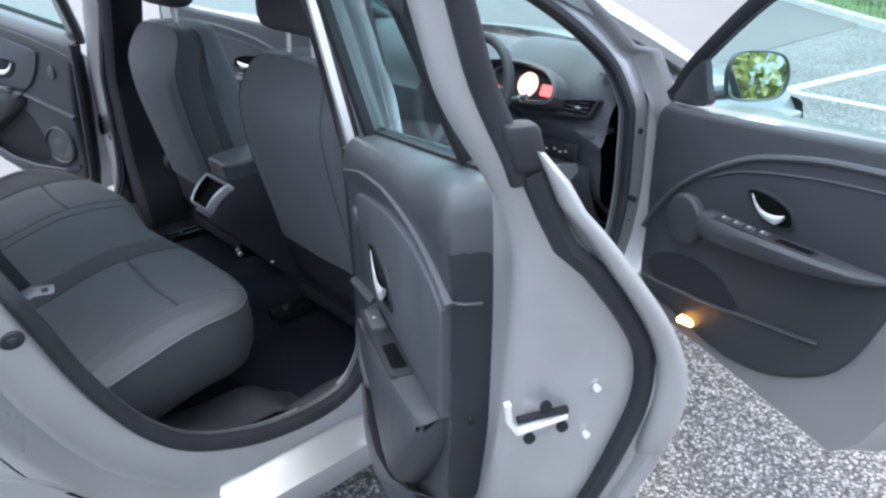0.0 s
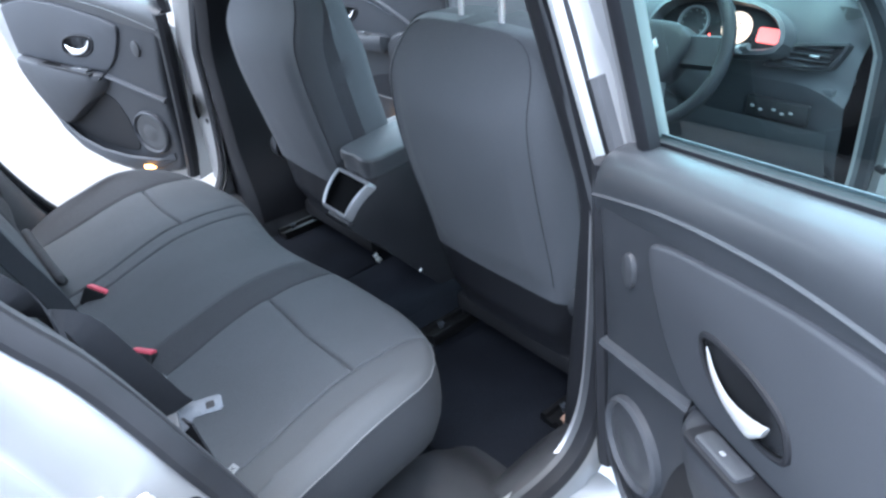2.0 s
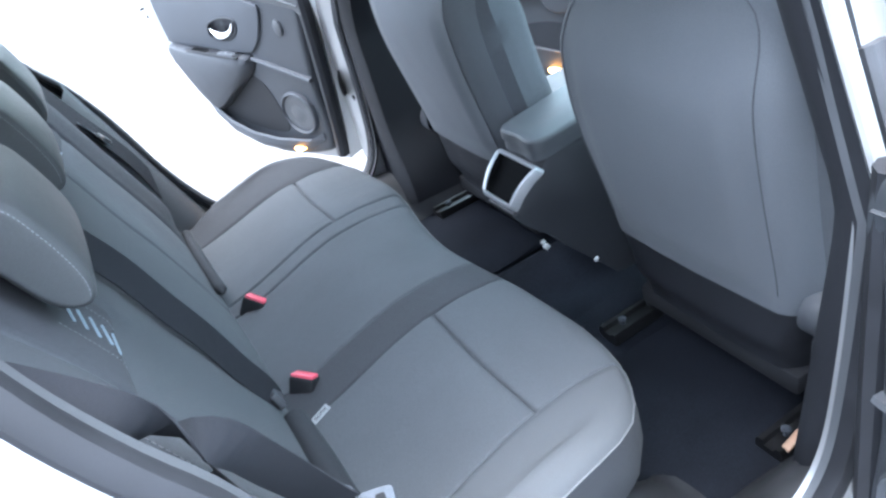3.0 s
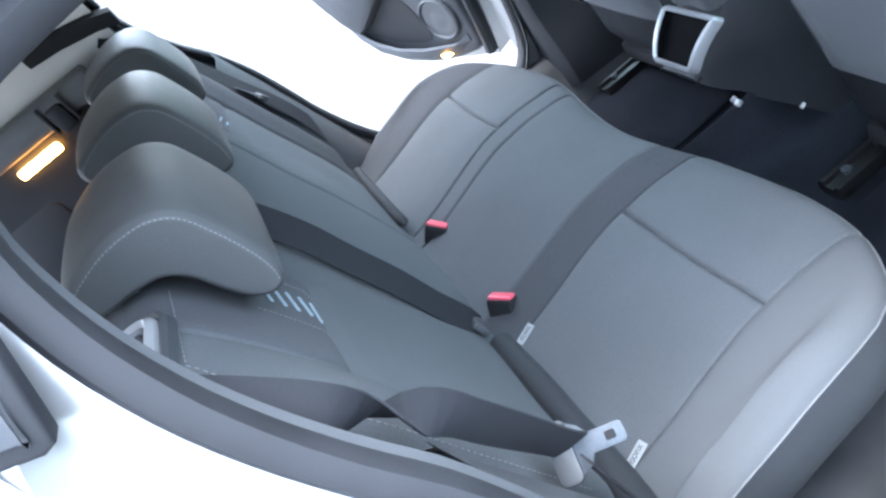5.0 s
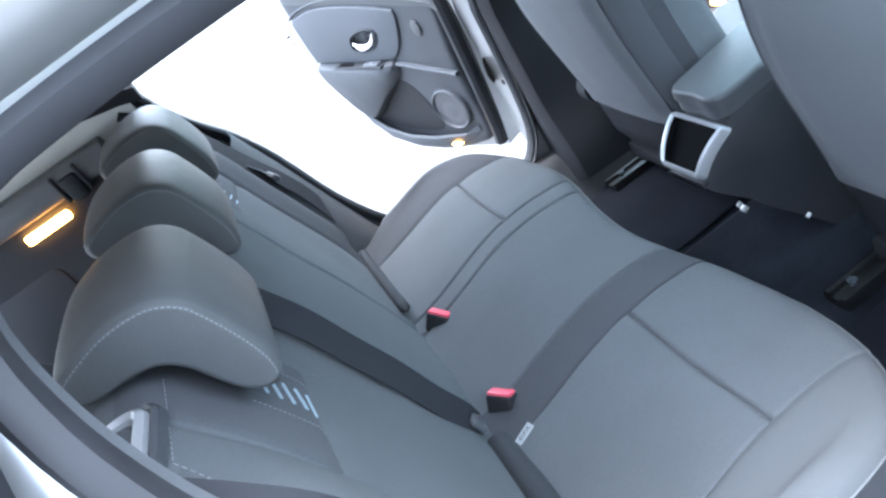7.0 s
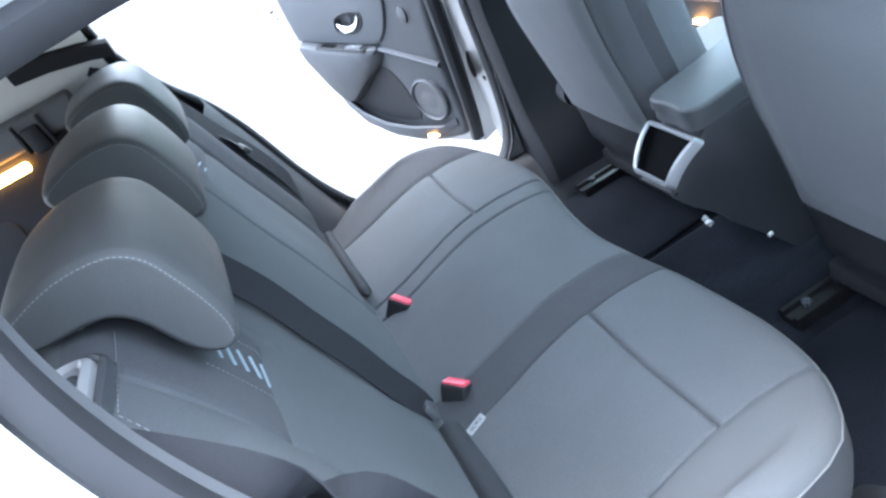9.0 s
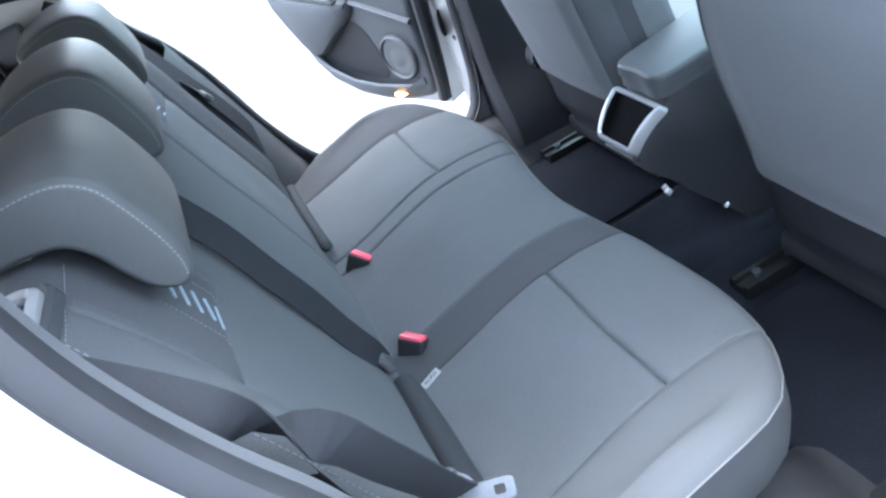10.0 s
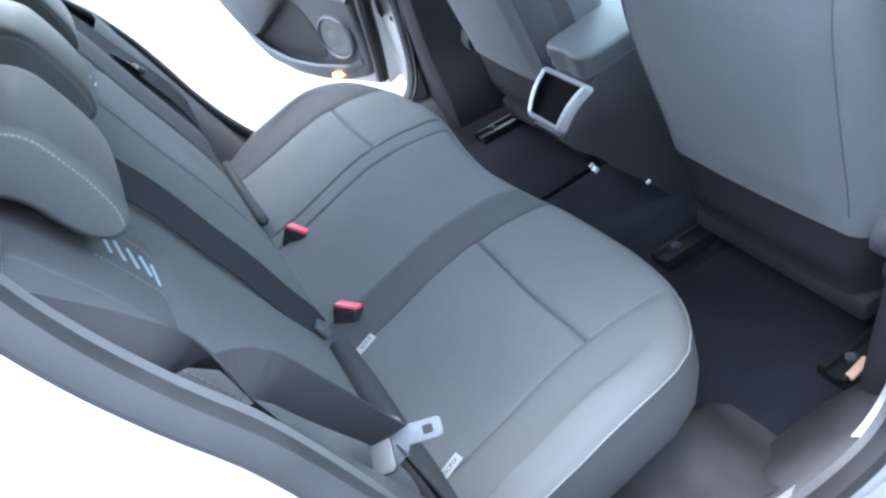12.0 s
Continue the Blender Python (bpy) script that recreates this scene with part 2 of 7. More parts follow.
def rbox(bm, centre, size, r=0.005, seg=2, m=None):
    """A box with rounded edges."""
    b = bmesh.new()
    bmesh.ops.create_cube(b, size=1.0)
    bmesh.ops.scale(b, vec=size, verts=b.verts)
    bmesh.ops.bevel(b, geom=b.edges, offset=min(r, 0.49 * min(size)), segments=seg, affect="EDGES", profile=0.5)
    turn = m if m is not None else Matrix.Identity(4)
    remap = {}
    for q in b.verts:
        remap[q] = bm.verts.new(turn @ q.co + Vector(centre))
    for f in b.faces:
        bm.faces.new([remap[q] for q in f.verts])
    b.free()


def inset(outline, d):
    """The outline of (a, b), which goes round anticlockwise, drawn in by d."""
    p = np.array(outline, float)
    t = np.roll(p, -1, 0) - np.roll(p, 1, 0)
    t /= np.maximum(np.linalg.norm(t, axis=1, keepdims=True), 1e-9)
    q = p + d * np.stack([-t[:, 1], t[:, 0]], axis=1)
    return q


def pad(bm, outline, low, high, put, r=0.006, steps=3, back=True):
    """A slab over an outline of (a, b) from depth low to depth high with a rounded rim; put(a, b, depth) gives the place."""
    rings = [[put(a, b, low) for a, b in outline]] if back else []
    for k in range(steps + 1):
        f = math.pi / 2 * k / steps
        ring = inset(outline, r * (1 - math.cos(f)))
        rings.append([put(a, b, high - r + r * math.sin(f)) for a, b in ring])
    v = sheet(bm, rings, around=True)
    bm.faces.new(v[-1])
    if back:
        bm.faces.new(list(reversed(v[0])))


def round_rect(w, h, r, n=4, cx=0.0, cy=0.0):
    out = []
    for sx, sy, a0 in ((1, -1, -90), (1, 1, 0), (-1, 1, 90), (-1, -1, 180)):
        for k in range(n + 1):
            a = radians(a0 + 90 * k / n)
            out.append((cx + sx * (w / 2 - r) + r * math.cos(a), cy + sy * (h / 2 - r) + r * math.sin(a)))
    return out


def oval(w, h, n=24, cx=0.0, cy=0.0):
    return [(cx + w / 2 * math.cos(2 * math.pi * k / n), cy + h / 2 * math.sin(2 * math.pi * k / n)) for k in range(n)]


def stitches(bm, path, out, length=0.0045, gap=0.0035, r=0.0007):
    """A row of short threads along a path."""
    path = np.array(path, float)
    s = np.concatenate([[0], np.cumsum(np.linalg.norm(np.diff(path, axis=0), axis=1))])
    at = 0.0
    while at + length < s[-1]:
        a, b = [np.array([np.interp(q, s, path[:, k]) for k in range(3)]) for q in (at, at + length)]
        sweep(bm, [a, b], disc(r, 5), out)
        at += length + gap

# ---- the car's body ----
car = thing("car", (0.85, 0, 0), "silver five-door hatchback with all its side doors open, parked on asphalt", "car")


def side_y(z):
    """Half the body's width at the door openings."""
    return 0.79 if z < 0.92 else 0.79 - 0.19 * (z - 0.92) / 0.48


REAR_OPENING = [(0.60, 1.395), (0.645, 1.31), (0.66, 1.18), (0.654, 1.05), (0.648, 0.90), (0.645, 0.70), (0.632, 0.545), (0.598, 0.465),
                (0.54, 0.427), (0.44, 0.420), (0.32, 0.440), (0.20, 0.494), (0.128, 0.562), (0.074, 0.648), (0.028, 0.750), (-0.008, 0.855),
                (-0.046, 0.955), (-0.084, 1.037), (-0.122, 1.096), (-0.155, 1.156), (-0.179, 1.216), (-0.194, 1.284), (-0.192, 1.354),
                (-0.158, 1.406), (-0.06, 1.421), (0.15, 1.424), (0.40, 1.421), (0.53, 1.415)]
FRONT_OPENING = [(1.12, 1.37), (0.95, 1.398), (0.84, 1.398), (0.79, 1.36), (0.775, 1.20), (0.775, 0.95), (0.78, 0.70), (0.785, 0.52),
                 (0.82, 0.435), (0.90, 0.41), (1.15, 0.405), (1.42, 0.405), (1.55, 0.42), (1.61, 0.47), (1.645, 0.62), (1.642, 0.80),
                 (1.63, 0.93), (1.60, 1.03), (1.54, 1.10), (1.43, 1.185), (1.30, 1.265)]


def opening(points, n):
    c = spline(points, n, closed=True)
    t = np.roll(c, -1, 0) - np.roll(c, 1, 0)
    t /= np.linalg.norm(t, axis=1, keepdims=True)
    area = 0.5 * np.sum(c[:, 0] * np.roll(c[:, 1], -1) - np.roll(c[:, 0], -1) * c[:, 1])
    nrm = np.stack([t[:, 1], -t[:, 0]], axis=1) * (1 if area > 0 else -1)
    return c, nrm


def body_place(s, c, n, o, push):
    x, z = c + n * o
    zz = c[1] + 0.35 * n[1] * o
    return (x, s * (side_y(zz) + push), z)


def side_frame(s):
    """The painted frame, rubber and trim round the rear and front door openings of one side."""
    for points, count, rear in ((REAR_OPENING, 150, True), (FRONT_OPENING, 110, False)):
        c, n = opening(points, count)
        wide = np.array([0.42 + 0.58 * max(0.0, (-q[0] if rear else q[0] * 0.6), -q[1]) ** 0.7 if max((-q[0] if rear else q[0]), -q[1]) > 0 else 0.42 for q in n])
        wide = np.where((n[:, 1] > 0.5), 0.50, wide)
        steps = ((-0.004, -0.035), (0.004, -0.006), (0.014, 0.004), (0.030, 0.008), (0.078, 0.016), (0.092, 0.010), (0.104, 0.012),
                 (0.116, 0.030), (0.128, 0.062), (0.140, 0.076), (0.160, 0.082))
        bm = bmesh.new()
        rows = []
        for o, push in steps:
            rows.append([body_place(s, c[i], n[i], o * wide[i], push * (1.0 if n[i][1] < 0.5 else 0.6)) for i in range(count)])
        sheet(bm, rows, around=True)
        part("door_jamb", bm, PAINT, car, "painted silver door jamb round the opening")
        bm = bmesh.new()
        path = [body_place(s, c[i], n[i], 0.003, 0.004) for i in range(count)]
        sweep(bm, path, [(-0.013, -0.016), (0.013, -0.016), (0.0155, -0.004), (0.0145, 0.007), (0.005, 0.013), (-0.006, 0.013), (-0.0145, 0.006)],
              (0, s, 0), closed=True)
        part("door_seal", bm, RUBBER, car, "dark grey rubber door seal")
        if rear:
            top = sorted((i for i in range(count) if n[i][1] > 0.30 and c[i][1] > 1.3), key=lambda i: c[i][0])
            bm = bmesh.new()
            path = [np.array(body_place(s, c[i], n[i], 0.042, 0.012)) for i in top]
            outs = [(0.0, s * 0.75, -0.65)] * len(top)
            sweep(bm, path, [(-0.022, -0.010), (0.022, -0.010), (0.024, 0.0), (0.018, 0.008), (0.003, 0.011), (-0.003, 0.006), (-0.016, 0.009), (-0.024, 0.0)], outs)
            part("roof_seal", bm, SEAL_GREY, car, "broad dark rubber seal under the roof edge")
        bm = bmesh.new()
        outs = np.array([(n[i][0], -s * 0.3, n[i][1]) for i in range(count)])
        path = [body_place(s, c[i], n[i], -0.006, -0.016) for i in range(count)]
        sweep(bm, path, [(-0.0085, -0.003), (0.0085, -0.003), (0.0085, 0.003), (-0.0085, 0.003)], -outs, closed=True)
        part("aperture_trim", bm, PLASTIC, car, "black trim lip inside the seal")


for s in (-1, 1):
    side_frame(s)

    # quarter panel behind the rear opening, with the wheel arch cut round the tyre
    bm = bmesh.new()
    c, n = opening(REAR_OPENING, 150)
    rear = [i for i in range(150) if n[i][0] < -0.30 and c[i][1] > 0.42]
    rows = []
    for f in np.linspace(0, 1, 10):
        row = []
        for i in rear:
            start = np.array(body_place(s, c[i], n[i], 0.158, 0.0815))
            zt = 0.36 + (c[i][1] - 0.44) * 1.06
            end = np.array((-0.95, s * (side_y(zt) + 0.05), zt))
            p = start + (end - start) * f
            p[1] += s * 0.03 * math.sin(math.pi * f)
            # wheel arch
            ax, az, ar = -0.38, 0.33, 0.425
            dx, dz = p[0] - ax, p[2] - az
            d = math.hypot(dx, dz)
            if d < ar:
                p[0], p[2] = ax + dx / max(d, 1e-6) * ar, az + dz / max(d, 1e-6) * ar
            row.append(p)
        rows.append(row)
    sheet(bm, rows)
    part("quarter_panel", bm, PAINT, car, "silver rear quarter panel above the wheel")

    # painted side above and behind the opening, up to the roof
    bm = bmesh.new()
    above = [i for i in range(150) if c[i][1] > 1.25 and (n[i][1] > 0.25 or n[i][0] < -0.3) and c[i][0] < 0.62]
    above.sort(key=lambda i: (c[i][0] - 0.2) - 0.9 * (c[i][1] - 1.25) * (c[i][0] < -0.15))
    rows = []
    for f in np.linspace(0, 1, 7):
        row = []
        for i in above:
            start = np.array(body_place(s, c[i], n[i], 0.16 * 0.45, 0.05))
            end = np.array((c[i][0] + 0.30 * min(0.0, n[i][0]), s * 0.588, 1.442 - 0.10 * max(0.0, -n[i][0])))
            p = start + (end - start) * f
            p[1] += s * 0.012 * math.sin(math.pi * f)
            row.append(p)
        rows.append(row)
    sheet(bm, rows)
    part("roof_rail", bm, PAINT, car, "silver roof rail above the rear door opening")

    # sill below both openings
    bm = bmesh.new()
    prof = [(0.880, 0.335), (0.885, 0.31), (0.878, 0.27), (0.860, 0.245), (0.80, 0.225), (0.70, 0.225), (0.70, 0.35), (0.76, 0.385)]
    loft(bm, [[(x, s * y, z) for y, z in prof] for x in np.linspace(0.05, 1.75, 12)])
    part("sill", bm, PAINT, car, "silver rocker panel under the doors")

    # centre post between the openings
    bm = bmesh.new()
    rows = []
    for z in np.linspace(0.40, 1.40, 24):
        y = side_y(z)
        rows.append([(x, s * (y + p), z) for x, p in ((0.655, -0.01), (0.66, 0.010), (0.675, 0.018), (0.715, 0.022), (0.75, 0.018), (0.77, 0.01), (0.775, -0.01))])
    sheet(bm, rows)
    part("centre_pillar", bm, JAMB, car, "painted silver centre pillar")
    bm = bmesh.new()
    path = [(0.676 - 0.004 * smooth(0.60, 0.45, z), s * (side_y(z) + 0.022), z) for z in np.linspace(0.46, 1.115, 20)]
    sweep(bm, path, [(-0.016, -0.006), (0.016, -0.006), (0.017, 0.004), (0.010, 0.011), (-0.010, 0.011), (-0.017, 0.004)], (0, s, 0))
    part("pillar_seal", bm, SEAL_GREY, car, "grey rubber seal down the centre pillar")
    bm = bmesh.new()
    rows = []
    for z in np.linspace(0.36, 1.40, 24):
        y = side_y(z) - 0.025
        fat = 0.035 * max(0.0, 1 - (z - 0.36) / 0.5) + (0.05 * smooth(0.62, 0.40, z) if s > 0 else 0.0)
        wide = 0.18 * smooth(0.80, 0.45, z)
        rows.append([(x + wide * k, s * (y - p - fat * (p > 0)), z) for x, p, k in ((0.645, -0.005, 0), (0.648, 0.02, 0), (0.665, 0.045, 0), (0.72, 0.055, 0.5), (0.77, 0.045, 1), (0.785, 0.0, 1))])
    sheet(bm, rows)
    part("pillar_trim", bm, PLASTIC_BLACK, car, "black plastic centre pillar trim")

    # front wing ahead of the opening
    bm = bmesh.new()
    rows = []
    for x in np.linspace(1.70, 2.75, 14):
        f = (x - 1.70) / 1.05
        top = 0.985 - 0.16 * f ** 1.4
        rows.append([(x, s * y, z) for y, z in ((0.62, top + 0.035), (0.74, top + 0.01), (0.80, top - 0.03), (0.84, top - 0.10), (0.865, 0.72), (0.865, 0.55), (0.85, 0.40))])
    sheet(bm, rows)
    part("front_wing", bm, PAINT, car, "silver front wing")

    # wheels
    for wx, tuck, label in ((-0.36, 0.0, "black rear tyre in its arch"), (2.24, 0.025, "black front tyre under the wing")):
        bm = bmesh.new()
        rings = []
        for r, y in ((0.20, 0.66), (0.30, 0.66), (0.318, 0.68), (0.322, 0.76), (0.318, 0.83), (0.30, 0.85), (0.21, 0.84), (0.20, 0.82)):
            rings.append([(wx + r * math.cos(a), s * (y - tuck), 0.322 + r * math.sin(a)) for a in np.linspace(0, 2 * math.pi, 40, endpoint=False)])
        sheet(bm, rings, around=True, along=True)
        wheel = part("wheel", bm, TYRE, car, label)
        bm = bmesh.new()
        for k in range(5):
            a = 2 * math.pi * k / 5
            q = Matrix.Rotation(-a, 4, "Y")
            rbox(bm, Vector((wx, s * (0.80 - tuck), 0.322)) + q @ Vector((0.11, 0, 0)), (0.21, 0.03, 0.06), 0.01, 2, q)
        rings = [[(wx + r * math.cos(a), s * (y - tuck), 0.322 + r * math.sin(a)) for a in np.linspace(0, 2 * math.pi, 40, endpoint=False)] for r, y in ((0.215, 0.72), (0.215, 0.84), (0.195, 0.835), (0.195, 0.72))]
        sheet(bm, rings, around=True, along=True)
        part("rim", bm, SILVER_TRIM, wheel, "silver alloy rim")
    bm = bmesh.new()
    rows = []
    for y in (0.55, 0.875):
        rows.append([(-0.38 + 0.421 * math.cos(a), s * y, 0.33 + 0.421 * math.sin(a)) for a in np.linspace(-0.2, math.pi + 0.2, 30)])
    sheet(bm, rows)
    part("wheel_arch_liner", bm, RECESS, car)

    # hinge face of the centre pillar, seen through the far opening
    out = 1.0 if s > 0 else 0.35
    bm = bmesh.new()
    rows = []
    for z in np.linspace(0.47, 1.30, 24):
        y = side_y(z)
        rows.append([(x, s * (y + p * out), z) for x, p in ((0.656, 0.0), (0.650, 0.012), (0.640, 0.030), (0.628, 0.050), (0.622, 0.072), (0.624, 0.090), (0.640, 0.10))])
    sheet(bm, rows)
    part("hinge_face", bm, JAMB, car, "painted hinge face of the pillar")

# roof and lining
for name, lift, half, mat, label in (("roof", 0.035, 0.585, PAINT, "silver roof panel"), ("headlining", 0.004, 0.525, HEADLINER, "pale grey fabric headlining")):
    bm = bmesh.new()
    rows = []
    for x in np.linspace(-0.80, 1.15, 18):
        drop = 0.10 * max(0.0, (-0.25 - x) / 0.55) ** 2 + 0.03 * max(0.0, (x - 0.7) / 0.45) ** 2
        rows.append([(x, y, 1.405 + lift + 0.045 * (1 - (y / half) ** 2) - drop) for y in np.linspace(-half, half, 17)])
    sheet(bm, rows)
    part(name, bm, mat, car, label)

# bonnet and windscreen
bm = bmesh.new()
rows = []
for x in np.linspace(2.02, 2.95, 14):
    f = (x - 2.02) / 0.93
    rows.append([(x, y, 1.03 - 0.22 * f ** 1.5 - 0.05 * (y / 0.66) ** 2 + 0.012 * math.exp(-((abs(y) - 0.42) / 0.03) ** 2)) for y in np.linspace(-0.66, 0.66, 25)])
sheet(bm, rows)
part("bonnet", bm, PAINT, car, "silver bonnet with raised creases")
bm = bmesh.new()
rows = []
for z, out_ in ((0.815, 0.0), (0.79, 0.05), (0.70, 0.10), (0.58, 0.15), (0.46, 0.17), (0.32, 0.15), (0.24, 0.10), (0.22, 0.0)):
    rows.append([(2.73 + out_ + 0.13 * (1 - (y / 0.85) ** 2), y, z - 0.04 * (y / 0.85) ** 2 * (z > 0.6)) for y in np.linspace(-0.85, 0.85, 21)])
sheet(bm, rows)
part("front_bumper", bm, PAINT, car, "silver front bumper")
bm = bmesh.new()
rows = []
for f in np.linspace(0, 1, 10):
    half = 0.69 - 0.13 * f
    rows.append([(1.98 - 0.86 * f - 0.06 * (y / half) ** 2, y, 1.02 + 0.375 * f ** 0.9) for y in np.linspace(-half, half, 17)])
sheet(bm, rows)
screen = part("windscreen", bm, GLASS, car, "clear windscreen glass")
screen.visible_shadow = False
for s in (-1, 1):
    bm = bmesh.new()
    path = spline([(2.05, s * 0.755, 0.98), (1.80, s * 0.725, 1.10), (1.55, s * 0.69, 1.215), (1.25, s * 0.635, 1.345), (1.08, s * 0.595, 1.40)], 24)
    sweep(bm, path, [(-0.035, -0.022), (0.035, -0.022), (0.045, 0.0), (0.03, 0.018), (-0.03, 0.022), (-0.045, 0.0)], (0, s, 0.8))
    part("windscreen_pillar", bm, PAINT, car, "silver sloping windscreen pillar")
    bm = bmesh.new()
    path = [q + np.array((-0.03, -s * 0.035, -0.025)) for q in path]
    sweep(bm, path, disc(0.03, 10), (0, s, 0.8))
    part("windscreen_pillar_trim", bm, PLASTIC, car, "black inner pillar trim")

# luggage space behind the rear seat
for s in (-1, 1):
    bm = bmesh.new()
    rows = []
    for x in np.linspace(-0.20 if s > 0 else -0.27, -0.80, 10):
        rows.append([(x, s * (y + (0.03 if s < 0 else 0.0)), z) for y, z in ((0.68, 1.17), (0.655, 1.20), (0.63, 1.235), (0.60, 1.30), (0.575, 1.38), (0.55, 1.405))])
    sheet(bm, rows)
    part("rear_pillar_trim", bm, HEADLINER, car, "pale rear pillar trim above the luggage space")
    if s > 0:
        bm = bmesh.new()
        loft(bm, [[(x, s * (0.612 - 0.35 * (z - 1.27) + a), z + b) for a, b in ((0.02, -0.022), (-0.012, -0.020), (-0.018, -0.008), (-0.018, 0.012), (-0.010, 0.020), (0.02, 0.022))] for x, z in ((-0.37, 1.300), (-0.30, 1.292), (-0.22, 1.275), (-0.17, 1.258))])
        part("belt_guide_cover", bm, PLASTIC_BLACK, car, "black belt guide cover on the pillar trim")
    bm = bmesh.new()
    prof = [(0.606, 1.160), (0.612, 1.09), (0.624, 1.03), (0.634, 0.60), (0.70, 0.60), (0.70, 1.160)]
    loft(bm, [[(x, s * y, z) for y, z in prof] for x in np.linspace(-0.30, -0.95, 12)])
    part("luggage_wall", bm, PLASTIC_BLACK, car, "black luggage side wall")
    bm = bmesh.new()
    prof = [(0.70, 1.16), (0.66, 1.216), (0.61, 1.230), (0.585, 1.224), (0.577, 1.212), (0.578, 1.180), (0.586, 1.166), (0.603, 1.160)]
    loft(bm, [[(x, s * y, z) for y, z in prof] for x in np.linspace(-0.30, -0.95, 12)])
    side = part("luggage_side_trim", bm, LUGGAGE_GREY, car, "grey luggage side trim with a shelf ledge")
    bm = bmesh.new()
    pad(bm, round_rect(0.20, 0.22, 0.05, 5), -0.01, 0.008, lambda a, b, d: (-0.66 + a, s * (0.628 - d), 0.96 + b), 0.006)
    part("side_cover", bm, PLASTIC_BLACK, side, "rounded cover panel")
    bm = bmesh.new()
    rbox(bm, (-0.40, s * 0.585, 1.175), (0.04, 0.035, 0.06), 0.008)
    rbox(bm, (-0.372, s * 0.590, 1.186), (0.008, 0.040, 0.066), 0.003)
    rbox(bm, (-0.428, s * 0.590, 1.186), (0.008, 0.040, 0.066), 0.003)
    part("shelf_clip", bm, PLASTIC_BLACK, side, "black clip for the parcel shelf")
    bm = bmesh.new()
    ledge = round_rect(0.19, 0.030, 0.006, 3, -0.545, 0.612)
    sheet(bm, [[(a, s * b, 1.2215 + h) for a, b in inset(ledge, i)] for i, h in ((0.0, -0.002), (0.001, 0.0015), (0.003, 0.0015), (0.004, -0.002))], around=True)
    part("ledge_rib", bm, HEADLINER, side, "pale moulded rib on the shelf ledge")
    bm = bmesh.new()
    rbox(bm, (-0.508, s * 0.600, 1.132), (0.112, 0.014, 0.022), 0.006)
    if s > 0:
        part("luggage_lamp", bm, AMBER, side, "lit amber luggage lamp")
    else:
        bm.free()
bm = bmesh.new()
loft(bm, [[(x, y, z) for x, z in ((-0.95, 0.55), (-0.95, 0.74), (-0.94, 0.765), (-0.97, 0.775), (-1.02, 0.75), (-1.03, 0.50))] for y in np.linspace(-0.66, 0.66, 8)])
part("tail_panel", bm, PLASTIC, car, "black tail panel trim")
bm = bmesh.new()
rbox(bm, (-0.62, 0, 0.585), (0.72, 1.30, 0.03), 0.008)
part("luggage_floor", bm, CARPET, car, "black luggage carpet")
gate = lambda u, y, d: (-0.83 - 0.62 * u + 0.7 * d, y, 1.45 + 0.78 * u - 0.08 * u * u + 0.7 * d)
bm = bmesh.new()
rows = []
for u in np.linspace(0, 1, 12):
    half = 0.56 + 0.08 * u
    rows.append([gate(u, y, d) for y, d in ((-half, 0.0), (-half * 0.6, 0.035), (0.0, 0.045), (half * 0.6, 0.035), (half, 0.0), (half * 0.6, -0.02), (0.0, -0.02), (-half * 0.6, -0.02))])
loft(bm, rows)
tailgate = part("tailgate", bm, PAINT, car, "silver tailgate standing open above the luggage space")
bm = bmesh.new()
pad(bm, round_rect(0.42, 0.92, 0.08, 5, 0.34, 0.0), 0.0, 0.006, lambda a, b, d: gate(a, b, 0.048 + d - 0.03 * (b / 0.5) ** 2), 0.003, 2)
part("rear_window", bm, RECESS, tailgate, "dark tinted rear window")

# underbody and carpets
bm = bmesh.new()
rbox(bm, (0.45, 0, 0.20), (2.7, 1.40, 0.06), 0.02)
part("underbody", bm, RECESS, car, "dark floor pan")
bm = bmesh.new()
rows = []
for x in np.linspace(0.20, 1.95, 30):
    row = []
    for y in np.linspace(-0.755, 0.755, 61):
        z = 0.285 + 0.075 * math.exp(-(y / 0.13) ** 4)
        z += 0.10 * max(0.0, (abs(y) - 0.66) / 0.095) ** 1.5
        z += 0.22 * max(0.0, (x - 1.60) / 0.35)
        row.append((x, y, z + 0.003 * noise.noise((x * 14, y * 14, 0))))
    rows.append(row)
sheet(bm, rows)
part("carpet", bm, CARPET, car, "black cabin carpet over the floor and tunnel")
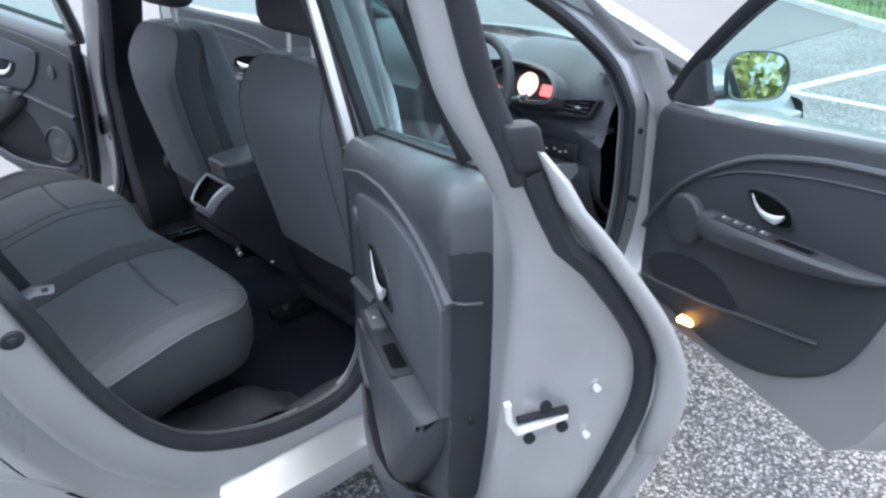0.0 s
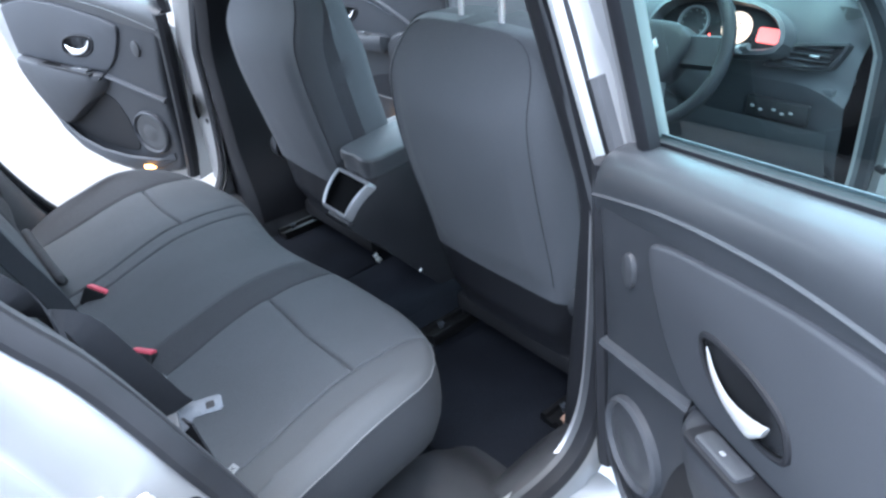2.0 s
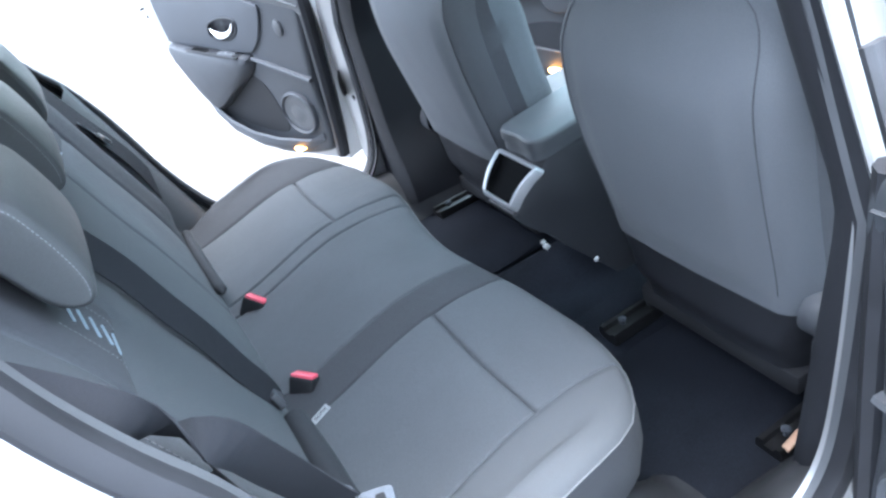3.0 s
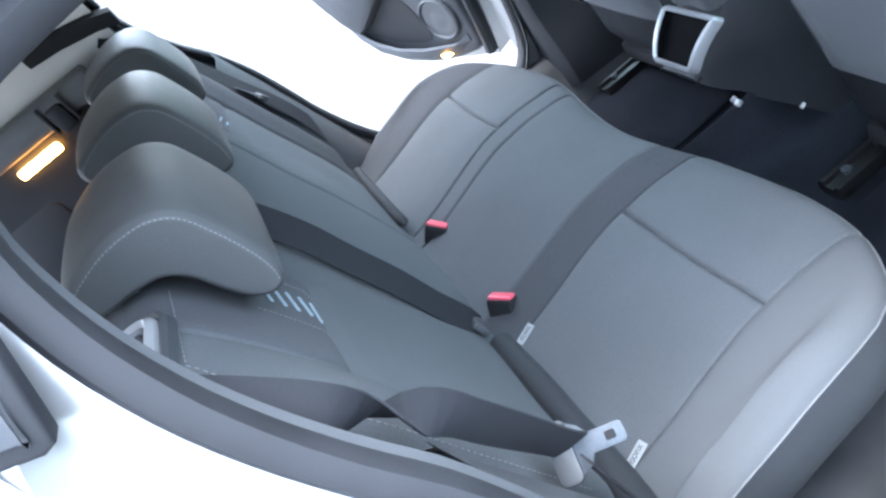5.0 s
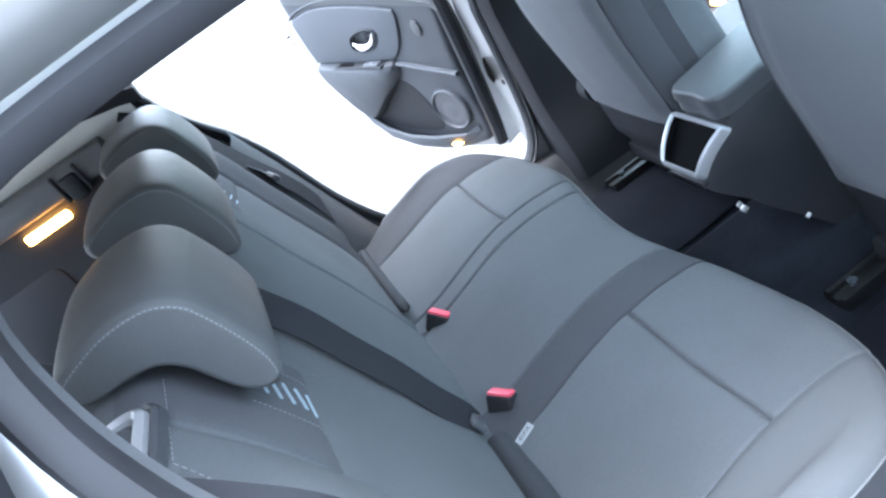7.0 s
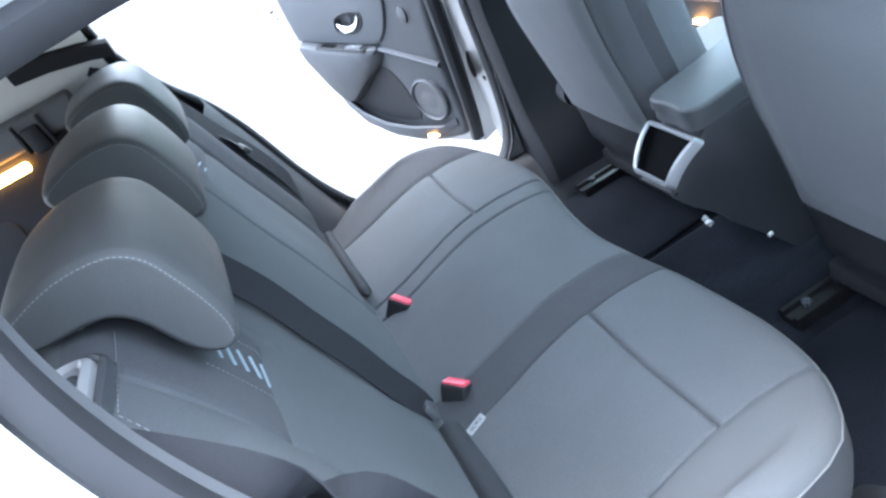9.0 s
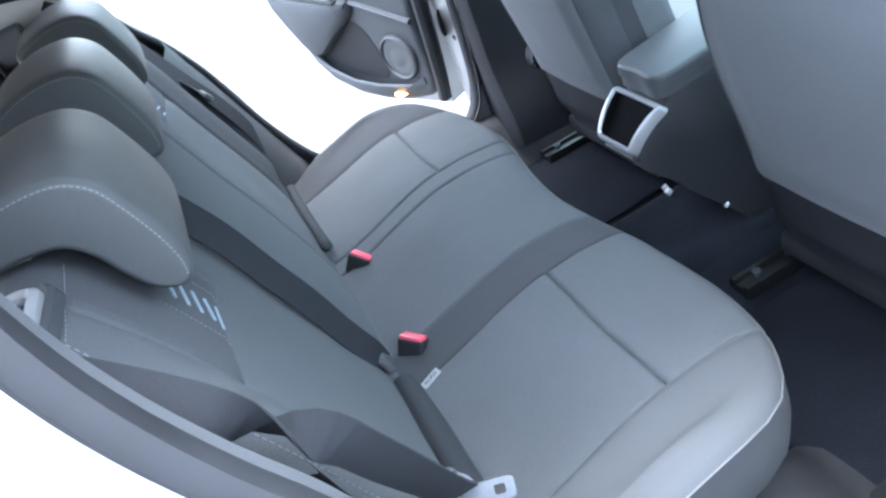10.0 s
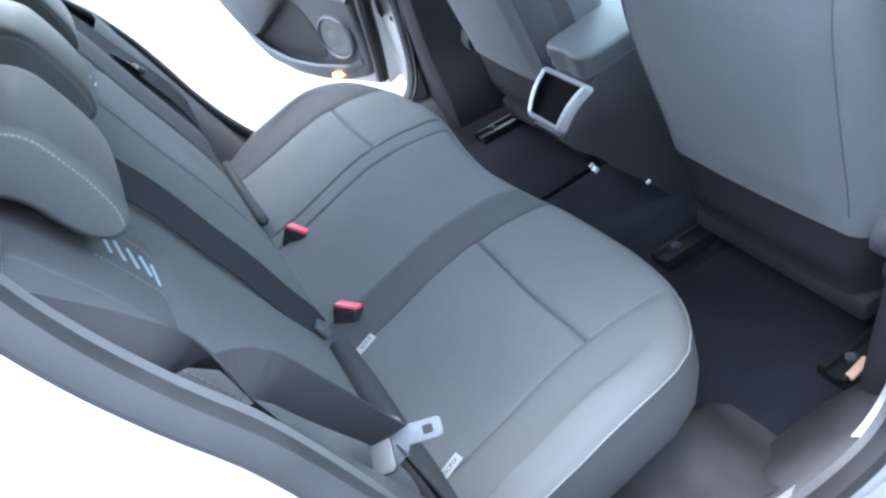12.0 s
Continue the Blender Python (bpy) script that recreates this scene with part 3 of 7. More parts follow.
for s in (-1, 1):
    bm = bmesh.new()
    prof = [(0.782, 0.405), (0.778, 0.416), (0.762, 0.421), (0.735, 0.418), (0.695, 0.386), (0.660, 0.312), (0.638, 0.291), (0.632, 0.28), (0.70, 0.27), (0.79, 0.30)]
    loft(bm, [[(x, s * y, z + 0.055 * max(0, (0.33 - x) / 0.2) ** 1.6 + 0.020 * smooth(0.42, 0.58, x) * (1 - smooth(0.60, 0.78, x))) for y, z in prof] for x in np.linspace(0.13, 1.60, 26)])
    part("sill_trim", bm, SILL_BLACK, car, "scuffed dark plastic sill trim")
    bm = bmesh.new()
    rows = []
    for x in np.linspace(0.10, 0.60, 16):
        lift = 0.115 * (1 - smooth(0.40, 0.57, x)) + 0.05 * max(0.0, (0.30 - x) / 0.2) ** 1.5
        rows.append([(x, s * y, 0.288 + lift * k + d) for y, k, d in ((0.745, 1.0, 0.030), (0.705, 1.0, 0.014), (0.67, 0.98, 0.006), (0.63, 0.96, 0.004), (0.59, 0.94, 0.004), (0.55, 0.90, 0.002), (0.52, 0.60, 0.0), (0.50, 0.0, -0.006))])
    sheet(bm, rows)
    part("seat_base_trim", bm, SILL_BLACK, car, "scuffed black plastic trim under the rear seat's side")
    # closing wheel box beside the rear cushion
    bm = bmesh.new()
    rows = []
    for f in np.linspace(0, 1, 9):
        x, z = 0.16 - 0.22 * f, 0.46 + 0.60 * f ** 1.1
        rows.append([(x - 0.02, s * (side_y(z) - 0.03), z), (x - 0.02, s * 0.70, z - 0.02), (x - 0.05, s * 0.66, z - 0.05), (x - 0.15, s * 0.64, z - 0.05)])
    sheet(bm, rows)
    part("wheel_box_trim", bm, PLASTIC, car, "black trim over the wheel box")

# striker, plug and pad on the rear jambs
for s in (-1, 1):
    bm = bmesh.new()
    for y0 in (0.806, 0.822):
        tube(bm, [(-0.119, s * y0, 0.934), (-0.1155, s * y0, 0.908), (-0.112, s * y0, 0.884)], 0.0038, 8)
    tube(bm, spline([(-0.112, s * 0.818, 0.886), (-0.082, s * 0.818, 0.899), (-0.078, s * 0.818, 0.905), (-0.082, s * 0.818, 0.919), (-0.088, s * 0.818, 0.919), (-0.112, s * 0.818, 0.908)], 20), 0.0038, 8)
    tube(bm, [(-0.122, s * 0.80, 0.920), (-0.122, s * 0.83, 0.922)], 0.003, 8, out=(0, 0, 1))
    tube(bm, [(-0.116, s * 0.80, 0.890), (-0.116, s * 0.83, 0.892)], 0.003, 8, out=(0, 0, 1))
    part("door_striker", bm, CHROME, car, "zinc-plated door striker loop")
    bm = bmesh.new()
    pad(bm, oval(0.038, 0.030), -0.004, 0.005, lambda a, b, d: (-0.052 + a, s * (0.800 + d), 0.853 + b), 0.003)
    pad(bm, oval(0.018, 0.014), 0.0, 0.008, lambda a, b, d: (-0.052 + a, s * (0.800 + d), 0.853 + b), 0.002)
    part("body_plug", bm, RUBBER, car, "black rubber body plug")
    corner = [(-0.226, 1.254), (-0.2225, 1.264), (-0.205, 1.318), (-0.215, 1.350), (-0.33, 1.350), (-0.35, 1.280), (-0.262, 1.262), (-0.236, 1.252)]
    bm = bmesh.new()
    pad(bm, corner, -0.012, 0.006, lambda a, b, d: (a, s * (0.698 + d - 0.25 * (b - 1.26)), b), 0.004)
    surround = part("quarter_window_surround", bm, RUBBER, car, "black corner of the quarter window surround")
    bm = bmesh.new()
    pad(bm, inset(spline(corner, 40, closed=True), 0.013), 0.0, 0.0085, lambda a, b, d: (a, s * (0.698 + d - 0.25 * (b - 1.26)), b), 0.002)
    part("quarter_window_panel", bm, PLASTIC_GREY, surround, "grey inner panel")
    # wiring boot and hinges on the centre pillar
    bm = bmesh.new()
    pad(bm, oval(0.056, 0.080), -0.004, 0.006, lambda a, b, d: (0.618 + a - 0.3 * a, s * (0.845 + d * 0.3 + a), 0.735 + b) if s > 0 else (0.690 + a, s * (0.812 + d), 0.735 + b), 0.004)
    part("pillar_grommet", bm, RECESS, car, "black grommet hole in the pillar")
    if s > 0:
        bm = bmesh.new()
        rbox(bm, (0.652, 0.838, 0.665), (0.035, 0.03, 0.07), 0.012, 3, Matrix.Rotation(radians(-10), 4, "Y"))
        part("wiring_boot", bm, RUBBER, car, "black wiring boot between door and pillar")
    for z in (0.56, 0.90):
        bm = bmesh.new()
        rbox(bm, (0.705, s * 0.825, z), (0.055, 0.03, 0.05), 0.006)
        tube(bm, [(0.735, s * 0.845, z - 0.035), (0.735, s * 0.845, z + 0.035)], 0.010, 10, out=(1, 0, 0))
        part("door_hinge", bm, JAMB, car, "painted steel door hinge")

    for x, y, z in ((1.688, 0.800, 0.844), (1.660, 0.822, 0.634)):
        bm = bmesh.new()
        tube(bm, [(x + 0.004, s * (y - 0.012), z), (x - 0.008, s * (y + 0.008), z)], 0.009, 10, out=(0, 0, 1))
        part("pillar_plug", bm, RECESS, car, "black plug in the front door jamb")

# ---- rear seat ----
rear_seat = thing("rear_seat", (0.2, 0, 0.36), "dark grey cloth rear bench seat with three headrests", "car seat")


half = [(-0.03, -0.668), (0.10, -0.668), (0.24, -0.663), (0.330, -0.654), (0.396, -0.628), (0.441, -0.577), (0.476, -0.510), (0.494, -0.425), (0.497, -0.35),
        (0.483, -0.24), (0.460, -0.12)]
CUSHION_EDGE = spline(half + [(0.448, 0.0)] + [(x, -y) for x, y in reversed(half)], 720)
edge_t = np.gradient(CUSHION_EDGE, axis=0)
edge_t /= np.linalg.norm(edge_t, axis=1, keepdims=True)
CUSHION_OUT = np.stack([edge_t[:, 1], -edge_t[:, 0]], axis=1)
TOP_X = [-0.03, 0.0, 0.03, 0.06, 0.10, 0.14, 0.18, 0.22, 0.26, 0.285, 0.296, 0.301, 0.3035, 0.305, 0.3065, 0.309, 0.314, 0.325, 0.345, 0.362, 0.376, 0.388]
# each seam: where it leaves the backrest and where it meets the front edge
SEAMS = ((-0.552, -0.515), (-0.237, -0.203), (-0.143, -0.122), (0.162, 0.200), (0.215, 0.266), (0.525, 0.530))
front_i = [int(np.argmin(np.abs(CUSHION_EDGE[:, 1] - e) + 9 * (CUSHION_EDGE[:, 0] < 0.43))) for _, e in SEAMS]
KEY_U = [-0.655] + [b for b, _ in SEAMS] + [0.655]
KEY_I = [0] + front_i + [719]
CREASE = [q for b, _ in SEAMS for q in (b - 0.011, b - 0.006, b - 0.003, b - 0.0012, b, b + 0.0012, b + 0.003, b + 0.006, b + 0.011)]
COLUMN_U = sorted(set(np.round(np.concatenate([np.linspace(-0.655, 0.655, 170), CREASE]), 5)))


def cushion_top(x, u):
    z = 0.600 + 0.060 * smooth(-0.02, 0.30, x) - 0.014 * smooth(0.34, 0.47, x)
    a = abs(u)
    z -= 0.012 * math.exp(-((a - 0.385) / 0.11) ** 2) * smooth(0.0, 0.15, x)
    # the side bolsters stand a little above the seat and rise outwards
    edge = 0.552 if u < 0 else 0.525
    if a > edge:
        f = min(1.0, (a - edge) / (0.655 - edge))
        z += (0.024 + 0.012 * smooth(0.12, 0.32, x) + 0.012 * (u > 0)) * (1 - (1 - f) ** 2.2) * smooth(-0.02, 0.10, x)
    for seam, _ in SEAMS:
        deep = 0.007 if 0.16 < seam < 0.22 else 0.0036
        z -= deep * math.exp(-((u - seam) / (0.0030 if deep > 0.005 else 0.0018)) ** 2)
    if 0.215 < u < 0.525 or -0.552 < u < -0.237:
        z -= 0.0075 * math.exp(-((x - 0.305) / 0.0024) ** 2) + 0.002 * math.exp(-((x - 0.305) / 0.010) ** 2)
    return z + 0.0016 * noise.noise((x * 9, u * 9, 3.0)) + 0.0008 * noise.noise((x * 30, u * 30, 8.0))


# how the cushion rolls over its front and its sides: outwards and down from the edge
FRONT_RIM = ((-0.036, -0.003), (-0.022, -0.007), (-0.011, -0.014), (-0.004, -0.022), (0.000, -0.032), (0.003, -0.050), (0.007, -0.08), (0.008, -0.11), (0.003, -0.15), (-0.010, -0.185), (-0.040, -0.210), (-0.10, -0.225))
SIDE_RIM = ((-0.036, 0.000), (-0.022, -0.001), (-0.011, -0.004), (-0.004, -0.009), (0.000, -0.016), (0.001, -0.030), (0.003, -0.052), (0.003, -0.085), (-0.002, -0.125), (-0.014, -0.165), (-0.040, -0.195), (-0.10, -0.215))


def cushion_column(u):
    i = np.interp(u, KEY_U, KEY_I)
    k = np.arange(720)
    xo, yo = np.interp(i, k, CUSHION_EDGE[:, 0]), np.interp(i, k, CUSHION_EDGE[:, 1])
    nx, ny = np.interp(i, k, CUSHION_OUT[:, 0]), np.interp(i, k, CUSHION_OUT[:, 1])
    dx, dy = xo + 0.03, yo - u
    long = max(math.hypot(dx, dy), 1e-4)
    dx, dy = dx / long, dy / long
    side = smooth(0.530, 0.645, abs(u))
    ax, ay = dx + (nx - dx) * side, dy + (ny - dy) * side
    away = max(0.35, ax * nx + ay * ny)
    ax, ay = ax / away, ay / away
    xi, yi = xo - 0.046 * ax, yo - 0.046 * ay
    pts = []
    for x in TOP_X:
        if xi > 0.34:
            xx = x if x <= 0.314 else 0.314 + (x - 0.314) * (xi - 0.314) / (0.388 - 0.314)
        else:
            xx = -0.03 + (x + 0.03) * (xi + 0.03) / 0.418
        f = (xx + 0.03) / max(xi + 0.03, 1e-4)
        pts.append((xx, u + (yi - u) * f, cushion_top(xx, u)))
    z0 = cushion_top(xo - 0.03, u) + 0.002
    for (fo, fz), (so, sz) in zip(FRONT_RIM, SIDE_RIM):
        o, dz = fo + (so - fo) * side, fz + (sz - fz) * side
        ex, ey = (ax, ay) if o < 0 and dz > -0.03 else (nx, ny)
        pts.append((xo + ex * o, yo + ey * o, z0 + dz))
    return u, pts


columns = [cushion_column(u) for u in COLUMN_U]
# The far bolster repeats the near one, coloured darker for its shade.
ZONES = (("outer_bolster", -9, -0.552, FABRIC_SMOOTH, "smoother cloth bolster"), ("seat_insert", -0.552, -0.237, FABRIC, ""),
         ("stripe_panel", -0.237, -0.143, STRIPE, "darker woven stripe"), ("centre_panel", -0.143, 0.162, FABRIC, ""),
         ("split_gusset", 0.162, 0.215, FABRIC, "piped gusset at the split"), ("seat_insert", 0.215, 0.525, FABRIC, ""),
         ("outer_bolster", 0.525, 9, SIDE_AND_SHADE, "bolster coloured darker for the shade on the far side"))
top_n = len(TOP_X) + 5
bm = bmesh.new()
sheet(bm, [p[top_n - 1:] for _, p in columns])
cushion = part("cushion", bm, SIDE_AND_SHADE, rear_seat, "cushion front and sides, coloured darker than the top")
for name, a, b, m, label in ZONES:
    bm = bmesh.new()
    sheet(bm, [p[:top_n] for u, p in columns if a - 1e-6 <= u <= b + 1e-6])
    part(name, bm, m, cushion, label, angle=70)
bm = bmesh.new()
tube(bm, [np.array(p[top_n - 1]) + np.array((0, 0, 0.0010)) for _, p in columns][3:-3], 0.0015, 6)
part("piping", bm, PIPING, cushion, "pale grey piped edge")
for y0, y1, big in ((-0.655, -0.222, 0.0225), (0.235, 0.60, 0.012)):
    bm = bmesh.new()
    ys_ = np.linspace(y0, y1, 26)
    rings = []
    for y in ys_:
        e = min(1.0, min(y - y0, y1 - y) / 0.014)
        r = big * math.sqrt(max(0.05, 1 - (1 - e) ** 2)) * (1 + 0.04 * math.sin(31 * y))
        rings.append([(0.010 + 0.003 * math.sin(9 * y) + r * math.cos(t), y, 0.630 - 0.02 * smooth(0.58, 0.66, abs(y)) + r * math.sin(t)) for t in np.linspace(0, 2 * math.pi, 14, endpoint=False)])
    loft(bm, rings)
    part("bite_roll", bm, CLOTH_BLACK, cushion, "padded roll between cushion and backrest")

# backrest
BACK = [(0.02, 0.56), (0.0, 0.62), (-0.020, 0.70), (-0.052, 0.80), (-0.088, 0.90), (-0.118, 0.99), (-0.150, 1.075), (-0.178, 1.135), (-0.192, 1.160),
        (-0.206, 1.176), (-0.224, 1.184), (-0.262, 1.184), (-0.290, 1.180), (-0.306, 1.165), (-0.305, 1.10), (-0.27, 0.95), (-0.20, 0.70), (-0.15, 0.56)]
BACK_PATH = spline(BACK, 90)


def back_place(k, y):
    x, z = BACK_PATH[k]
    front = k < 46
    a = abs(y)
    dx = 0.0
    if front:
        dx += 0.022 * smooth(0.50, 0.60, a) * smooth(0.64, 0.72, z) * (1 - smooth(1.05, 1.15, z))
        dx -= 0.010 * math.exp(-((a - 0.37) / 0.10) ** 2) * smooth(0.66, 0.8, z)
        dx += 0.006 * math.exp(-(y / 0.12) ** 2)
        for seam in (-0.512, 0.190, 0.512):
            dx -= 0.006 * math.exp(-((y - seam) / 0.006) ** 2)
        if 0.30 < a < 0.512:
            dx -= 0.006 * math.exp(-((z - 0.992) / 0.006) ** 2)
        if z > 0.992:
            dx -= 0.004 * math.exp(-((a - 0.305) / 0.006) ** 2)
        dx += 0.0016 * noise.noise((z * 9, y * 9, 7.0))
    edge = max(0.0, (a - 0.60) / 0.055)
    dx -= 0.05 * edge ** 2 if front else -0.02 * edge ** 2
    dz = -0.035 * edge ** 2 * smooth(1.0, 1.18, z)
    return (x + dx, y, z + dz)


ys = np.concatenate([np.linspace(-0.655, 0.655, 240)])
backrest = None
bm = bmesh.new()
sheet(bm, [[back_place(k, y) for k in range(44, 90)] for y in ys])
for end in (-0.655, 0.655):
    bm.faces.new([bm.verts.new(back_place(k, end)) for k in range(90)])
backrest = part("backrest", bm, FABRIC, rear_seat, "dark cloth split backrest")
seam_k = int(np.argmin(np.abs(BACK_PATH[:44, 1] - 0.992)))
# The last zone, the far bolster, carries its shade in a darker colour.
for name, a, b, m in (("outer_bolster", -9, -0.512, FABRIC), ("seat_insert", -0.512, -0.305, FABRIC), ("centre_panel", -0.305, 0.190, FABRIC),
                      ("centre_panel", 0.190, 0.305, FABRIC), ("seat_insert", 0.305, 0.512, FABRIC), ("outer_bolster", 0.512, 9, SIDE_AND_SHADE)):
    pick = [y for y in ys if a <= y <= b]
    later = [y for y in ys if y > b]
    if later:
        pick.append(later[0])
    split = seam_k if name == "seat_insert" else 44
    bm = bmesh.new()
    sheet(bm, [[back_place(k, y) for k in range(0, split + 1)] for y in pick])
    part(name, bm, m, backrest)
    if name == "seat_insert":
        bm = bmesh.new()
        sheet(bm, [[back_place(k, y) for k in range(split, 45)] for y in pick])
        part("upper_insert", bm, FABRIC_DARK, backrest, "darker upper insert with embroidered bars")


def back_at(z, y):
    """A place on the backrest's front at a height, a hair proud of the cloth."""
    k = int(np.searchsorted(BACK_PATH[:44, 1], z)) - 1
    k = max(0, min(42, k))
    f = (z - BACK_PATH[k, 1]) / (BACK_PATH[k + 1, 1] - BACK_PATH[k, 1])
    a, b = np.array(back_place(k, y)), np.array(back_place(k + 1, y))
    return a + (b - a) * f + np.array((0.0009, 0, 0.0003))


for s in (-1, 1):
    for z in np.linspace(1.000, 1.064, 5):
        bm = bmesh.new()
        a, b = back_at(z + 0.004, s * 0.364), back_at(z - 0.003, s * 0.402)
        sweep(bm, [a, b], [(-0.0021, -0.001), (0.0021, -0.001), (0.0016, 0.0008), (-0.0016, 0.0008)], (1, 0, 0.3))
        part("embroidered_bar", bm, EMBROIDERY, backrest, "pale blue embroidered bar")
    bm = bmesh.new()
    for y in (0.341, 0.434):
        stitches(bm, [back_at(z, s * y) for z in np.linspace(0.996, 1.085, 24)], (1, 0, 0.3), 0.003, 0.003, 0.00035)
    stitches(bm, [back_at(1.166, s * y) for y in np.linspace(0.44, 0.575, 30)], (1, 0, 0.3), 0.004, 0.0032, 0.00045)
    stitches(bm, [back_at(z, s * (0.575 + 0.03 * (1.166 - z) / 0.05)) for z in np.linspace(1.166, 1.12, 12)], (1, 0, 0.3), 0.004, 0.0032, 0.00045)
    stitches(bm, [back_at(z, s * 0.622) for z in np.linspace(1.09, 0.74, 60)], (1, 0, 0.3), 0.005, 0.0035, 0.0005)
    tagged(part("stitching", bm, STITCH, backrest, "pale decorative stitching"), kind="stuff")
    # folding release on the top of the backrest
    bm = bmesh.new()
    put = lambda a, b, d: (-0.232 + a, s * (0.545 + b), 1.176 + d - 0.05 * max(0.0, b))
    rim = [(q[0] * (1 - 2.5 * q[1]), q[1]) for q in round_rect(0.054, 0.100, 0.024, 6)]
    rows = [[put(a, b, d) for a, b in inset(rim, i)] for i, d in ((0.0, 0.002), (0.002, 0.012), (0.008, 0.016), (0.013, 0.012), (0.015, 0.0))]
    sheet(bm, rows, around=True)
    release = part("fold_release", bm, CUBBY_TRIM, backrest, "silver rim of the folding release")
    bm = bmesh.new()
    pad(bm, inset(rim, 0.014), -0.01, 0.006, put, 0.003)
    part("release_button", bm, RECESS, release, "black release button")
    bm = bmesh.new()
    sheet(bm, [[put(a, b, d) for a, b in inset(rim, i)] for i, d in ((-0.010, -0.004), (-0.008, 0.007), (-0.004, 0.010), (0.001, 0.006))], around=True)
    part("release_surround", bm, PLASTIC, release, "dark surround of the release")

# headrests
HEAD = [(-0.272, 1.215), (-0.265, 1.200), (-0.248, 1.193), (-0.215, 1.192), (-0.190, 1.186), (-0.174, 1.168), (-0.163, 1.140), (-0.150, 1.114), (-0.130, 1.099), (-0.112, 1.104),
        (-0.106, 1.126), (-0.110, 1.160), (-0.121, 1.200), (-0.132, 1.226), (-0.152, 1.243), (-0.178, 1.249), (-0.210, 1.248), (-0.245, 1.239), (-0.266, 1.229)]
HEAD_LOOP = spline(HEAD, 90, closed=True)
HEAD_RIM = ((0.1042, 0.0095), (0.1041, 0.0085), (0.1036, 0.0064), (0.1024, 0.0042), (0.1008, 0.0040), (0.0995, 0.0020), (0.0960, 0.0002), (0.088, -0.0018), (0.066, -0.0040), (0.034, -0.0055), (0.0, -0.006))


def headrest(yc):
    bm = bmesh.new()
    rings = []
    for t, d in [(-t, d) for t, d in HEAD_RIM] + [q for q in reversed(HEAD_RIM[:-1])]:
        ring = []
        grown = inset(HEAD_LOOP, d)
        for (x, z), (x0, z0) in zip(grown, HEAD_LOOP):
            upper = smooth(1.13, 1.20, z0 + 0.6 * (x0 + 0.18))
            if d < 0:
                x, z = x0 + (x - x0) * upper, z0 + (z - z0) * upper
            ring.append((x, yc + t, z))
        rings.append(ring)
    loft(bm, rings)
    h = part("headrest", bm, LEATHER, rear_seat, "saddle-shaped dark headrest with pale stitching", angle=60)
    for s in (-1, 1):
        bm = bmesh.new()
        loop = inset(HEAD_LOOP, 0.0066)
        loop = loop[np.r_[40:90, 0:5]]
        stitches(bm, [(x, yc + s * 0.1034, z) for x, z in loop], (0, s, 0), 0.0030, 0.0020, 0.00050)
        tagged(part("stitching", bm, STITCH, h, "pale twin-needle stitching"), kind="stuff")
        bm = bmesh.new()
        tube(bm, [(-0.235, yc + s * 0.06, 1.17), (-0.232, yc + s * 0.06, 1.20)], 0.006, 10, out=(1, 0, 0))
        rbox(bm, (-0.236, yc + s * 0.06, 1.186), (0.03, 0.03, 0.012), 0.004)
        part("headrest_post", bm, CHROME, h, "chrome headrest post in its guide")


for yc in (-0.360, -0.008, 0.357):
    headrest(yc)


# ---- seat belts and buckles ----
def ribbon(bm, path, widths, normals, thick=0.0014):
    """Flat webbing along a path. widths: half width; normals: which way the flat side looks."""
    path = np.array(path, float)
    t = frames(path)
    rings = []
    for p, tt, w, o in zip(path, t, widths, normals):
        side = np.cross(tt, o)
        side /= np.linalg.norm(side)
        up = np.cross(side, tt)
        rings.append([p + side * a * w + up * b * thick for a, b in ((-1, -1), (1, -1), (1, 1), (-1, 1))])
    loft(bm, rings)


def spread(a, n):
    return np.array(spline(a, n))


def tongue(parent, at, turn, label):
    """The metal plate of a belt, with its slotted black shoulder."""
    bm = bmesh.new()
    put = lambda a, b, d: tuple(Vector(at) + turn @ Vector((a, b, d)))
    shape = [(-0.026, 0.0), (-0.024, -0.010), (0.024, -0.010), (0.026, 0.0), (0.020, 0.010), (0.0105, 0.016), (0.0105, 0.049), (0.0075, 0.053), (-0.0075, 0.053), (-0.0105, 0.049), (-0.0105, 0.016), (-0.020, 0.010)]
    pad(bm, shape, -0.001, 0.0015, put, 0.0006, 2)
    plate = part("tongue_plate", bm, STEEL, parent, label)
    bm = bmesh.new()
    pad(bm, round_rect(0.009, 0.011, 0.002, 3, 0, 0.038), 0.001, 0.0022, put, 0.0003, 1)
    part("tongue_slot", bm, RECESS, plate)
    bm = bmesh.new()
    pad(bm, round_rect(0.064, 0.026, 0.008, 4, 0, -0.014), -0.004, 0.006, put, 0.003, 2)
    part("tongue_cover", bm, PLASTIC, plate, "black plastic tongue cover")


right_belt = thing("seat_belt", (-0.05, -0.64, 0.8), "black webbing seat belt hanging with its metal tongue", "seat belt")
p = spread([(-0.225, -0.632, 1.214), (-0.178, -0.650, 1.172), (-0.125, -0.662, 1.108), (-0.098, -0.660, 1.072), (-0.064, -0.658, 1.02), (-0.040, -0.655, 0.96), (-0.008, -0.650, 0.878), (0.0, -0.648, 0.860)], 30)
f = np.linspace(0, 1, 30)
nn = []
